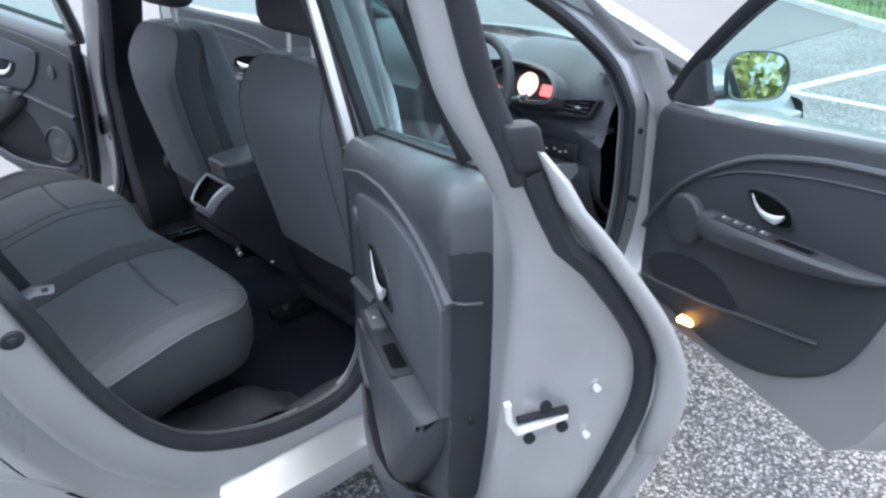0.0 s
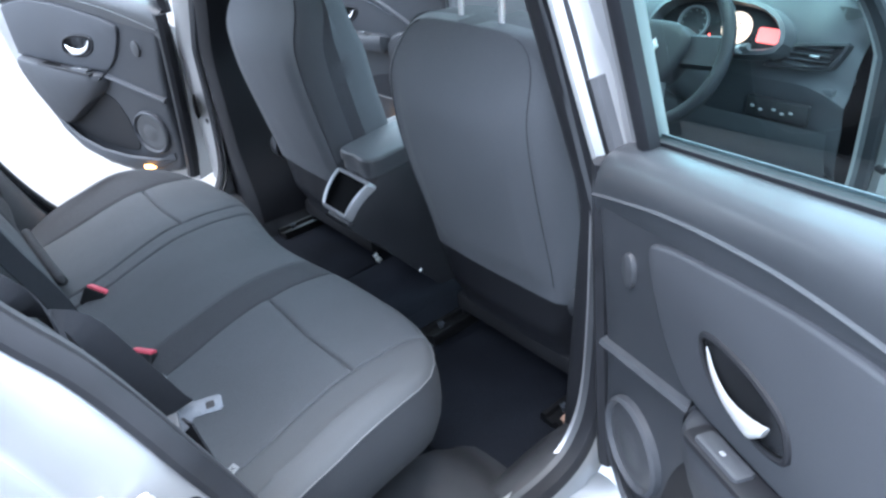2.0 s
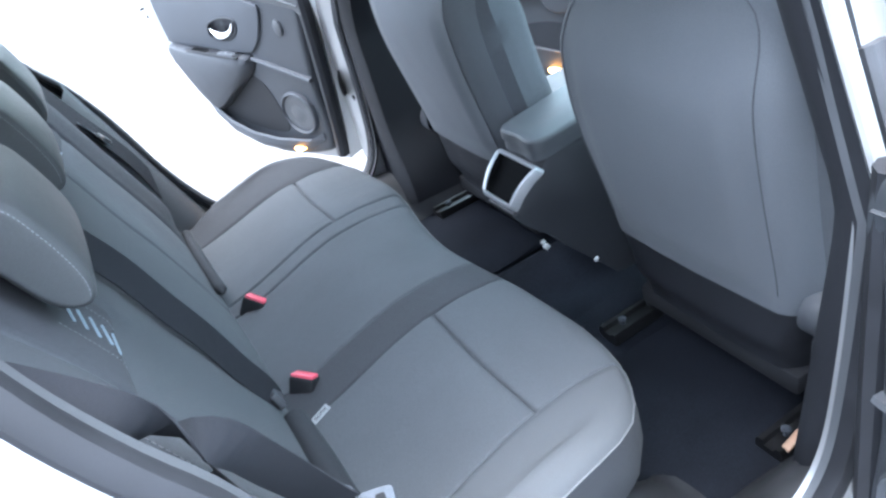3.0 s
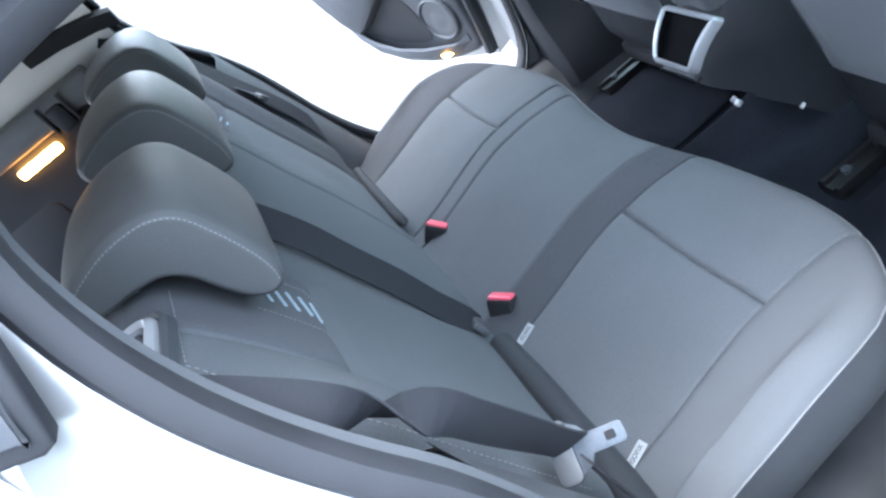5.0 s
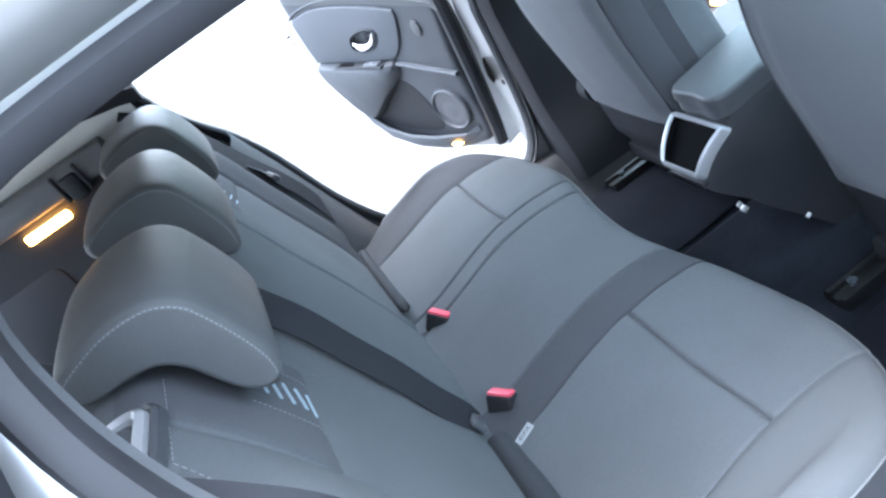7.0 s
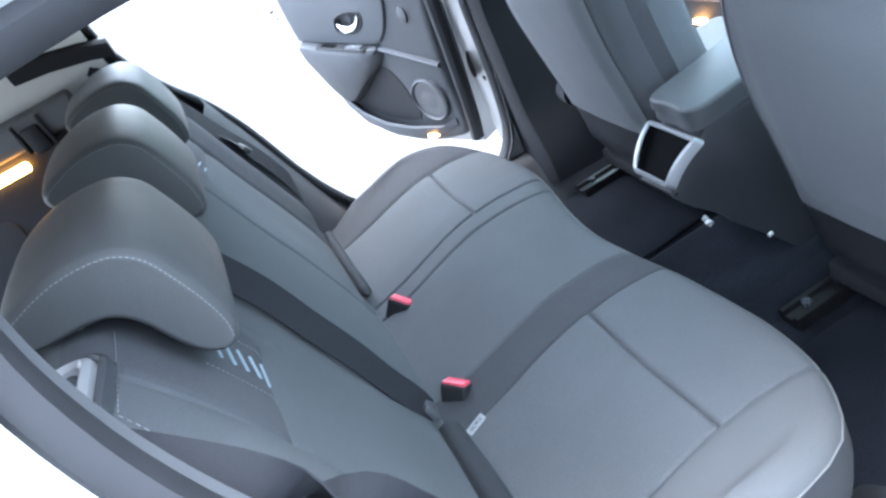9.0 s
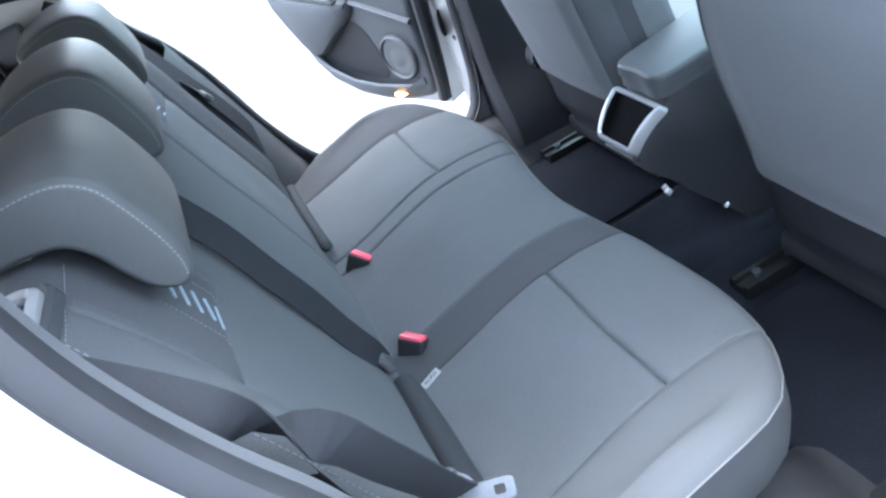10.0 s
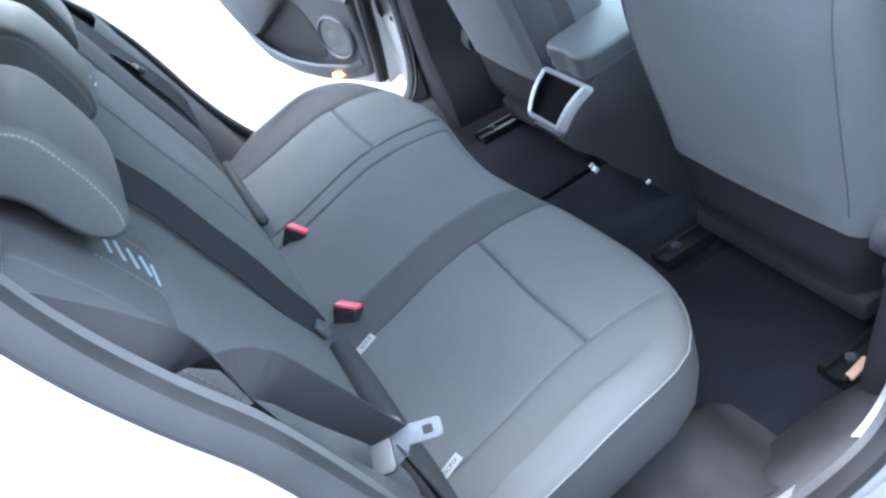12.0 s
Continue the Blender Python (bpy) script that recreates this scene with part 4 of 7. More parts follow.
for q, t in zip(f, frames(np.array(p))):
    facing = Vector((0.45, -0.70, 0.62))
    turn = Matrix.Rotation(math.pi * (1.25 * smooth(0.30, 0.66, q) + 0.10 * smooth(0.7, 1.0, q)) - 0.35 * (1 - smooth(0.1, 0.4, q)), 3, Vector(t))
    nn.append(np.array(turn @ facing))
bm = bmesh.new()
ribbon(bm, p, list(np.interp(f, [0, 0.3, 0.46, 0.6, 1], [0.0235, 0.0235, 0.017, 0.0215, 0.0215])), nn)
part("webbing", bm, BELT, right_belt, "black webbing with a twist")
p = spread([(0.0, -0.655, 0.850), (0.012, -0.668, 0.76), (0.02, -0.682, 0.66), (0.01, -0.69, 0.55)], 12)
bm = bmesh.new()
ribbon(bm, p, [0.0235] * 12, [(1, 0.2, 0.1)] * 12)
part("lap_webbing", bm, BELT, right_belt)
plate_b = Vector((0.92, -0.38, 0.05)).normalized()
plate_d = Vector((0.05, -0.55, 0.80))
plate_d = (plate_d - plate_b * plate_d.dot(plate_b)).normalized()
plate_a = plate_b.cross(plate_d)
tongue(right_belt, (0.0, -0.648, 0.852), Matrix((plate_a, plate_b, plate_d)).transposed(), "zinc-plated belt tongue")

centre_belt = thing("seat_belt", (-0.08, -0.17, 0.62), "black webbing belt lying down the middle of the backrest", "seat belt")
bm = bmesh.new()
p = spread([(-0.150, -0.236, 1.12), (-0.104, -0.234, 1.02), (-0.075, -0.234, 0.93), (-0.050, -0.234, 0.855), (-0.028, -0.230, 0.77), (-0.008, -0.220, 0.70), (-0.002, -0.210, 0.655)], 26)
ribbon(bm, p, [0.0235] * 26, [(0.75, -0.62, 0.42)] * 26)
part("webbing", bm, BELT, centre_belt, "flat black webbing")
bm = bmesh.new()
rbox(bm, (0.000, -0.204, 0.668), (0.014, 0.064, 0.034), 0.005, 3, Matrix.Rotation(radians(-16), 4, "Y") @ Matrix.Rotation(radians(-14), 4, "X"))
part("belt_stop", bm, PLASTIC, centre_belt, "black plastic tongue cover")

left_belt = thing("seat_belt", (-0.1, 0.64, 0.8), "black webbing belt beside the backrest", "seat belt")
bm = bmesh.new()
p = spread([(-0.235, 0.625, 1.24), (-0.150, 0.632, 1.12), (-0.085, 0.652, 0.98), (-0.02, 0.675, 0.83), (0.02, 0.69, 0.66)], 22)
ribbon(bm, p, [0.0235] * 22, [(0.8, -0.5, 0.3)] * 22)
part("webbing", bm, BELT, left_belt, "black webbing")
tongue(left_belt, (-0.062, 0.650, 0.93), Euler((radians(60), 0, radians(100))).to_matrix(), "zinc-plated belt tongue")


def buckle(yc, lean, length):
    b = thing("belt_buckle", (0.045, yc, 0.60), "black belt buckle with a red button, standing out of the seat", "seat belt buckle", "rear seat buckles")
    m = Matrix.Rotation(radians(38), 4, "Z") @ Matrix.Rotation(radians(lean), 4, "X") @ Matrix.Rotation(radians(28), 4, "Y")
    bm = bmesh.new()
    rbox(bm, (0.045, yc, 0.592), (0.030, 0.052, length + 0.012), 0.006, 3, m)
    part("buckle_body", bm, RECESS, b, "black buckle case")
    bm = bmesh.new()
    q = m @ Vector((0.0, 0, length / 2 + 0.005))
    rbox(bm, (0.045 + q.x, yc + q.y, 0.592 + q.z), (0.022, 0.046, 0.012), 0.003, 2, m)
    part("release_button", bm, RED, b, "red release button")


buckle(-0.155, 4, 0.062)
buckle(0.165, 22, 0.058)


def text_mesh(words, size):
    c = bpy.data.curves.new("letters", "FONT")
    c.body, c.size, c.align_x, c.align_y, c.extrude = words, size, "CENTER", "CENTER", 0.0002
    o = bpy.data.objects.new("letters", c)
    scene.collection.objects.link(o)
    bpy.context.view_layer.update()
    me = bpy.data.meshes.new_from_object(o.evaluated_get(bpy.context.evaluated_depsgraph_get()))
    bpy.data.objects.remove(o)
    return me


def letters(words, size, m, material, parent):
    me = text_mesh(words, size)
    me.transform(m)
    me.materials.append(material)
    ob = new("lettering", me)
    PLACED[ob] = Matrix.Identity(4)
    ob.parent = parent
    ob.matrix_parent_inverse = PLACED[parent].inverted()
    return ob


for x, y in ((0.049, -0.238), (0.051, -0.541)):
    at = (x, y, cushion_top(x, y) + 0.005)
    tag = thing("isofix_tag", at, "small pale woven tag lettered ISOFIX at the seat's back edge", "label", "isofix tags")
    m = Matrix.Translation(at) @ Matrix.Rotation(radians(15), 4, "Z") @ Matrix.Rotation(radians(-11), 4, "Y") @ Matrix.Rotation(radians(12), 4, "X")
    bm = bmesh.new()
    pad(bm, round_rect(0.038, 0.014, 0.001, 2), -0.0006, 0.0008, lambda a, b, d: tuple(m @ Vector((a, b, d))), 0.0004, 1)
    part("label", bm, TAG, tag)
    letters("ISOFIX", 0.0095, m @ Matrix.Translation((0, 0, 0.0011)), RECESS, tag)


# ---- front seats ----
def front_seat(s):
    yc = s * 0.395
    seat = thing("front_seat", (1.0, yc, 0.29), "dark grey cloth front seat on black rails", "car seat", "front seats")
    # outline seen from behind: half width by height
    levels = [(0.41, 0.195), (0.50, 0.208), (0.56, 0.228), (0.64, 0.238), (0.75, 0.244), (0.88, 0.248), (0.98, 0.244), (1.04, 0.240), (1.085, 0.226), (1.117, 0.195), (1.133, 0.14), (1.138, 0.03)]
    lv = spline(levels, 40)
    rear, side, front = [], [], []
    for z, w in lv:
        xr = 0.765 - 0.085 * smooth(0.5, 1.0, z) + 0.03 * smooth(0.50, 0.42, z) + 0.05 * smooth(1.0, 1.16, z)
        deep = 0.165 - 0.085 * smooth(0.95, 1.16, z)
        row = []
        for u in np.linspace(-1, 1, 31):
            a = abs(u)
            x = xr + 0.05 * max(0.0, (a - 0.78) / 0.22) ** 2 - 0.010 * smooth(0.70, 0.62, a) * smooth(0.60, 0.66, z) * (1 - smooth(0.95, 1.05, z))
            x -= 0.008 * math.cos(u * math.pi / 2)
            row.append((x + 0.001 * noise.noise((u * 4, z * 8, s)), yc + u * w, z))
        rear.append(row)
        fr = []
        for u in np.linspace(-1, 1, 31):
            a = abs(u)
            fr.append((xr + deep + 0.03 * smooth(0.55, 0.8, a) - 0.075 * max(0.0, (a - 0.8) / 0.2) ** 2, yc + u * w, z))
        front.append(fr)
    skirt = [r for r, (z, w) in zip(rear, lv) if z < 0.60]
    panel = [r for r, (z, w) in zip(rear, lv) if z >= 0.585]
    bm = bmesh.new()
    sheet(bm, panel)
    part("seatback_panel", bm, SEATBACK, seat, "smooth grey cloth back of the seat")
    bm = bmesh.new()
    sheet(bm, [[(x + 0.006, y, z) for x, y, z in r] for r in skirt])
    part("seatback_skirt", bm, PLASTIC_BLACK, seat, "dark cloth skirt")
    bm = bmesh.new()
    sheet(bm, front)
    for k in (0, -1):
        rows = [[r[k], tuple((np.array(r[k]) * 0.5 + np.array(f[k]) * 0.5) + np.array((0, (1 if k else -1) * 0.012, 0))), f[k]] for r, f in zip(rear, front)]
        sheet(bm, rows)
    sheet(bm, [rear[-1], front[-1]])
    part("backrest", bm, FABRIC_DARK, seat, "dark cloth backrest")
    for e in (-1, 1):
        bm = bmesh.new()
        tube(bm, [np.array((r[15 + e * 12][0] - 0.001, r[15 + e * 12][1], r[15 + e * 12][2])) for r in panel[2:-6]], 0.0011, 6, out=(1, 0, 0))
        part("back_seam", bm, FABRIC_DARK, seat, "dark seam")
    bm = bmesh.new()
    loop = spline([(0.80, 1.20), (0.745, 1.19), (0.715, 1.215), (0.715, 1.29), (0.735, 1.355), (0.775, 1.37), (0.815, 1.35), (0.83, 1.28)], 32, closed=True)
    rings = [[(x, yc + t, z) for x, z in inset(loop, d)] for t, d in ((-0.135, -0.03), (-0.13, -0.015), (-0.115, -0.004), (-0.08, 0.0), (0.08, 0.0), (0.115, -0.004), (0.13, -0.015), (0.135, -0.03))]
    loft(bm, rings)
    head = part("headrest", bm, FABRIC_DARK, seat, "dark cloth headrest", angle=60)
    for y in (-0.055, 0.055):
        bm = bmesh.new()
        tube(bm, [(0.762, yc + y, 1.13), (0.768, yc + y, 1.24)], 0.006, 10, out=(1, 0, 0))
        part("headrest_post", bm, CHROME, head, "chrome headrest post")
    bm = bmesh.new()
    out = spline([(0.86, -0.23), (0.86, 0.23), (0.95, 0.25), (1.20, 0.25), (1.30, 0.22), (1.33, 0.0), (1.30, -0.22), (1.20, -0.25), (0.95, -0.25)], 48, closed=True)[::-1]
    pad(bm, out, 0.40, 0.555, lambda a, b, d: (a, yc + b, d + 0.05 * (a - 0.8)), 0.05, 5)
    part("cushion", bm, FABRIC, seat, "dark cloth seat cushion")
    bm = bmesh.new()
    rbox(bm, (1.05, yc, 0.385), (0.50, 0.40, 0.05), 0.01)
    part("seat_frame", bm, RECESS, seat)
    for e in ((-1, 1) if s < 0 else (1,)):
        y = yc + e * 0.215
        bm = bmesh.new()
        loft(bm, [[(x, y + a, 0.304 + b) for a, b in ((-0.028, -0.012), (0.028, -0.012), (0.028, 0.010), (0.024, 0.018), (0.014, 0.018), (0.010, 0.008), (-0.010, 0.008), (-0.014, 0.018), (-0.024, 0.018), (-0.028, 0.010))] for x in (0.705, 0.709, 1.28)])
        rail = part("seat_rail", bm, RAIL, seat, "black steel seat rail")
        bm = bmesh.new()
        rbox(bm, (0.98, y, 0.325), (0.30, 0.016, 0.022), 0.004)
        part("rail_slider", bm, PLASTIC_BLACK, rail)
        bm = bmesh.new()
        tube(bm, [(0.752, y, 0.312), (0.752, y, 0.331)], 0.006, 6, out=(1, 0, 0))
        tube(bm, [(0.752, y, 0.326), (0.752, y, 0.328)], 0.010, 12, out=(1, 0, 0))
        part("rail_bolt", bm, STEEL, rail, "bare steel bolt")
        if s < 0 and e < 0:
            bm = bmesh.new()
            rbox(bm, (0.745, y - 0.020, 0.318), (0.055, 0.016, 0.012), 0.004, 2, Matrix.Rotation(radians(8), 4, "Z"))
            part("rail_end_cap", bm, TAN, rail, "tan plastic cap at the rail's end")
        bm = bmesh.new()
        rbox(bm, (0.90, y, 0.40), (0.11, 0.035, 0.11), 0.016, 3)
        part("seat_bracket", bm, PLASTIC_BLACK, seat, "black plastic bracket cover")
    bm = bmesh.new()
    rings = [[(0.80 + r * math.cos(a), yc + s * d, 0.60 + r * math.sin(a)) for a in np.linspace(0, 2 * math.pi, 24, endpoint=False)] for r, d in ((0.045, 0.22), (0.045, 0.262), (0.038, 0.272), (0.0, 0.274))]
    sheet(bm, rings, around=True)
    part("recliner_knob", bm, PLASTIC, seat, "round black recliner knob")


for s in (-1, 1):
    front_seat(s)

# ---- centre console ----
console = thing("centre_console", (0.85, 0.025, 0.36), "black centre console with a silver-framed rear cubby and armrest lid", "console")
bm = bmesh.new()
rings = []
for x, w, low, top in ((0.612, 0.053, 0.620, 0.628), (0.624, 0.056, 0.604, 0.640), (0.647, 0.060, 0.580, 0.661), (0.690, 0.068, 0.540, 0.702), (0.712, 0.072, 0.505, 0.730), (0.78, 0.080, 0.43, 0.736), (0.83, 0.086, 0.37, 0.737), (0.95, 0.094, 0.33, 0.738), (1.10, 0.10, 0.30, 0.66), (1.55, 0.11, 0.30, 0.62)):
    rings.append([(x, 0.016 + a * w, z) for a, z in ((-1.15, low), (1.15, low), (1.0, (low + top) / 2), (0.95, top - 0.012), (0.85, top), (-0.85, top), (-0.95, top - 0.012), (-1.0, (low + top) / 2))])
loft(bm, rings)
part("console_body", bm, PLASTIC_BLACK, console, "black plastic console body")
FACE = Matrix.Translation((0.645, 0.016, 0.684)) @ Matrix.Rotation(radians(-90), 4, "Z") @ Matrix.Rotation(radians(44), 4, "X")
put = lambda a, b, d: tuple(FACE @ Vector((a, b, d + 0.010 * (1 - (b / 0.054) ** 2))))
rim = [(a * (1 + 0.15 * b / 0.054), b) for a, b in round_rect(0.130, 0.108, 0.012, 5)]
rim = [q for i, p in enumerate(rim) for q in (p, *[(p[0] + (rim[(i + 1) % len(rim)][0] - p[0]) * f, p[1] + (rim[(i + 1) % len(rim)][1] - p[1]) * f) for f in (0.25, 0.5, 0.75)])]
bm = bmesh.new()
sheet(bm, [[put(a, b, d) for a, b in inset(rim, i)] for i, d in ((0.0, -0.02), (0.0, 0.003), (0.002, 0.006), (0.007, 0.007), (0.010, 0.003), (0.0105, -0.02))], around=True)
part("cubby_frame", bm, CUBBY_TRIM, console, "satin silver cubby frame")
# only a few millimetres deep; the black stands in for the depth's shade
bm = bmesh.new()
hole = inset(rim, 0.010)
v = sheet(bm, [[put(a * k, b * k, d) for a, b in hole] for d, k in ((0.002, 1.0), (-0.007, 0.985))], around=True)
bm.faces.new(v[-1])
part("cubby", bm, CAVITY_SHADE, console, "shallow cubby, blackened for the shade of its depth")
bm = bmesh.new()
lid = spline([(0.690, -0.064), (0.80, -0.074), (1.02, -0.080), (1.045, 0.0), (1.02, 0.080), (0.80, 0.074), (0.690, 0.064), (0.684, 0.0)], 64, closed=True)
pad(bm, lid, 0.754, 0.778, lambda a, b, d: (a, 0.016 + b, d + 0.10 * (a - 0.69) - 0.006 * smooth(0.06, 0.08, abs(b))), 0.007, 5)
pad(bm, inset(lid, 0.005), 0.728, 0.755, lambda a, b, d: (a, 0.016 + b, d + 0.10 * (a - 0.69)), 0.004, 3)
part("armrest_lid", bm, PLASTIC, console, "padded black armrest lid")
bm = bmesh.new()
tube(bm, [(0.735, 0.048, 0.441), (0.724, 0.047, 0.436)], 0.008, 10, out=(0, 0, 1))
part("console_screw", bm, CHROME, console, "bright console fixing screw")
for x, y, z, r in ((0.728, 0.050, 0.456, 0.005), (0.776, -0.088, 0.446, 0.0045)):
    bm = bmesh.new()
    tube(bm, [(x, y, z), (x - 0.010, y - 0.001, z - 0.003)], r, 10, out=(0, 0, 1))
    part("console_screw", bm, CHROME, console, "bright console fixing screw")
bm = bmesh.new()
rings = [[(x, 0.025 + y, z) for y, z in ((-0.15, 0.29), (-0.12, 0.355), (-0.08, 0.385), (0.08, 0.385), (0.12, 0.355), (0.15, 0.29))] for x in (0.55, 0.64, 1.5)]
loft(bm, rings)
part("tunnel_cover", bm, CARPET, console, "carpeted tunnel cover")

# floor mats
for s in (-1, 1):
    fm = thing("floor_mat", (0.62, s * 0.43, 0.285), "black pile floor mat lying on the rear footwell carpet", "car mat", "rear floor mats")
    bm = bmesh.new()
    out = [(x, s * y) for x, y in [(0.46, 0.25), (0.80, 0.24), (0.86, 0.28), (0.86, 0.58), (0.82, 0.645), (0.66, 0.66), (0.545, 0.655), (0.505, 0.61), (0.49, 0.50), (0.46, 0.35)]]
    out = spline(out, 48, closed=True)
    if s < 0:
        out = out[::-1]
    pad(bm, out, 0.284, 0.297, lambda a, b, d: (a, b, d + 0.004 * noise.noise((a * 8, b * 8, 1))), 0.005, 2)
    part("carpet_face", bm, MAT, fm)
    bm = bmesh.new()
    tube(bm, [(a, b, 0.292) for a, b in out], 0.0035, 6, closed=True)
    part("mat_binding", bm, MAT, fm, "bound mat edge")

# ---- doors ----
def door_map(s, theta, ox, oy):
    """Places in a door's own (along, inward, height): s is the car's side, theta the degrees it stands open."""
    a = radians(theta)
    d, n = (-math.cos(a), -math.sin(a)), (-math.sin(a), math.cos(a))

    def put(u, w, z):
        return (ox + u * d[0] + w * n[0], s * -1 * (oy + u * d[1] + w * n[1]), z)
    return put


def upright(put):
    """The same map for pads drawn as (along, height, inward)."""
    return lambda a, b, d: put(a, d, b)


def lean(z, belt):
    return -0.048 + 0.285 * max(0.0, z - belt)


def eased(points, n=60):
    """A smooth table from a few (height, value) points."""
    q = spline(points, n)
    return q[:, 0], q[:, 1]


def shell(bm, put, rear_edge, front_edge, swell, base, belt, hollow=True):
    """The painted double-skinned lower door, row by row from the bottom up to the waistline."""
    rings = []
    for f in np.linspace(0, 1, 30):
        z = base + f * (1.232 - base)
        ur, uf = np.interp(z, *rear_edge), np.interp(z, *front_edge)
        ring = []
        for across, depth in ((0.0, -1), (0.3, -1), (0.6, -1), (-0.050, 0.06), (-0.040, 0.10), (-0.034, 0.25), (-0.033, 0.66), (-0.036, 0.71), (-0.022, 0.79), (-0.020, 0.85), (-0.008, 0.89),
                              (-0.006, 0.94), (0.0, 0.965), (-0.003, 0.988), (-0.010, 1.0), (0.7, 1.03), (0.35, 1.03), (0.0, 1.0)):
            skin_w = np.interp(belt(ur) - (base + f * (belt(ur) - base)), *swell)
            face_w = max(-0.055, skin_w + 0.012) if hollow else -0.014
            if depth == -1:
                u, w = uf + across * (ur - uf), face_w
            else:
                back = 0.020 * smooth(1.02, 1.22, base + f * (1.232 - base)) * (depth < 0.87) if hollow else 0.0
                u = ur + across - back if across < 0 or depth < 1 else uf + across * (ur - uf)
                zz = base + f * (belt(u) - base)
                w = face_w + depth * (np.interp(belt(u) - zz, *swell) - face_w)
            ring.append(put(u, w, base + f * (belt(u) - base)))
        rings.append(ring)
    loft(bm, rings)


def strip(bm, put, line, w, wide, high, taper=True):
    """A raised moulding along a line of (u, z)."""
    path = [put(u, w, z) for u, z in line]
    ref = np.array(put(0, 1, 0)) - np.array(put(0, 0, 0))
    sweep(bm, path, [(-wide, -0.003), (wide, -0.003), (wide * 0.6, high * 0.7), (0, high), (-wide * 0.6, high * 0.7)], ref)


def inner_handle(put, parent, u0, u1, z, flip=1):
    """The latch pull: a shallow dish blackened as a shaded recess, its frame and a bright lever."""
    cu, w = (u0 + u1) / 2, (u1 - u0)
    shape = spline([(u0, z + 0.020), (u0 + 0.10 * w, z - 0.010), (u0 + 0.36 * w, z - 0.031), (u0 + 0.74 * w, z - 0.034), (u1 - 0.03 * w, z - 0.024), (u1, z - 0.008), (u1 - 0.10 * w, z + 0.018), (cu + 0.10 * w, z + 0.032), (cu - 0.20 * w, z + 0.034), (u0 + 0.10 * w, z + 0.030)], 48, closed=True)
    bm = bmesh.new()
    sheet(bm, [[put(a, d, b) for a, b in inset(shape, i)] for i, d in ((-0.005, 0.0), (-0.0035, 0.004), (0.0, 0.0055), (0.004, 0.003))], around=True)
    part("handle_frame", bm, PLASTIC_BLACK, parent, "dark handle surround")
    # nearly flat plate whose black gives the recess's shade
    bm = bmesh.new()
    v = sheet(bm, [[put(a, d, b) for a, b in inset(shape, i)] for i, d in ((0.003, 0.004), (0.005, 0.001))], around=True)
    bm.faces.new(v[-1])
    part("handle_dish", bm, CAVITY_SHADE, parent, "shallow dish, blackened for the shade of its recess")
    bm = bmesh.new()
    path = spline([(u0 + 0.10 * w, 0.005, z + 0.018), (u0 + 0.22 * w, 0.006, z - 0.004), (cu - 0.08 * w, 0.008, z - 0.017), (u1 - 0.30 * w, 0.009, z - 0.016), (u1 - 0.17 * w, 0.008, z - 0.004)], 24)
    fat = np.interp(np.linspace(0, 1, 24), [0, 0.1, 0.35, 0.6, 0.85, 1], [0.0022, 0.0042, 0.006, 0.009, 0.0145, 0.009])
    rings = []
    for (u, d, b), f in zip(path, fat):
        rings.append([put(u + 0.3 * f * math.sin(t), d + 0.35 * f * math.cos(t) * 1.2, b + f * math.sin(t)) for t in np.linspace(0, 2 * math.pi, 10, endpoint=False)])
    loft(bm, rings)
    part("pull_lever", bm, CHROME, parent, "bright chrome pull lever")


def round_speaker(put, parent, u, z, d, w0=0.0):
    bm = bmesh.new()
    rings = []
    for r, w in ((0.5, 0.0), (0.49, 0.010), (0.455, 0.014), (0.43, 0.010), (0.42, 0.006)):
        rings.append([put(u + r * d * math.cos(t), w0 + w, z + r * d * math.sin(t)) for t in np.linspace(0, 2 * math.pi, 36, endpoint=False)])
    sheet(bm, rings, around=True)
    ring = part("speaker_ring", bm, PLASTIC_GREY, parent, "round speaker ring")
    bm = bmesh.new()
    rings = []
    for r, w in ((0.43, 0.006), (0.30, 0.010), (0.27, 0.008), (0.15, 0.012), (0.02, 0.013)):
        rings.append([put(u + r * d * math.cos(t), w0 + w, z + r * d * math.sin(t)) for t in np.linspace(0, 2 * math.pi, 36, endpoint=False)])
    v = sheet(bm, rings, around=True)
    bm.faces.new(v[-1])
    part("speaker_grille", bm, PLASTIC, parent, "dark speaker grille")


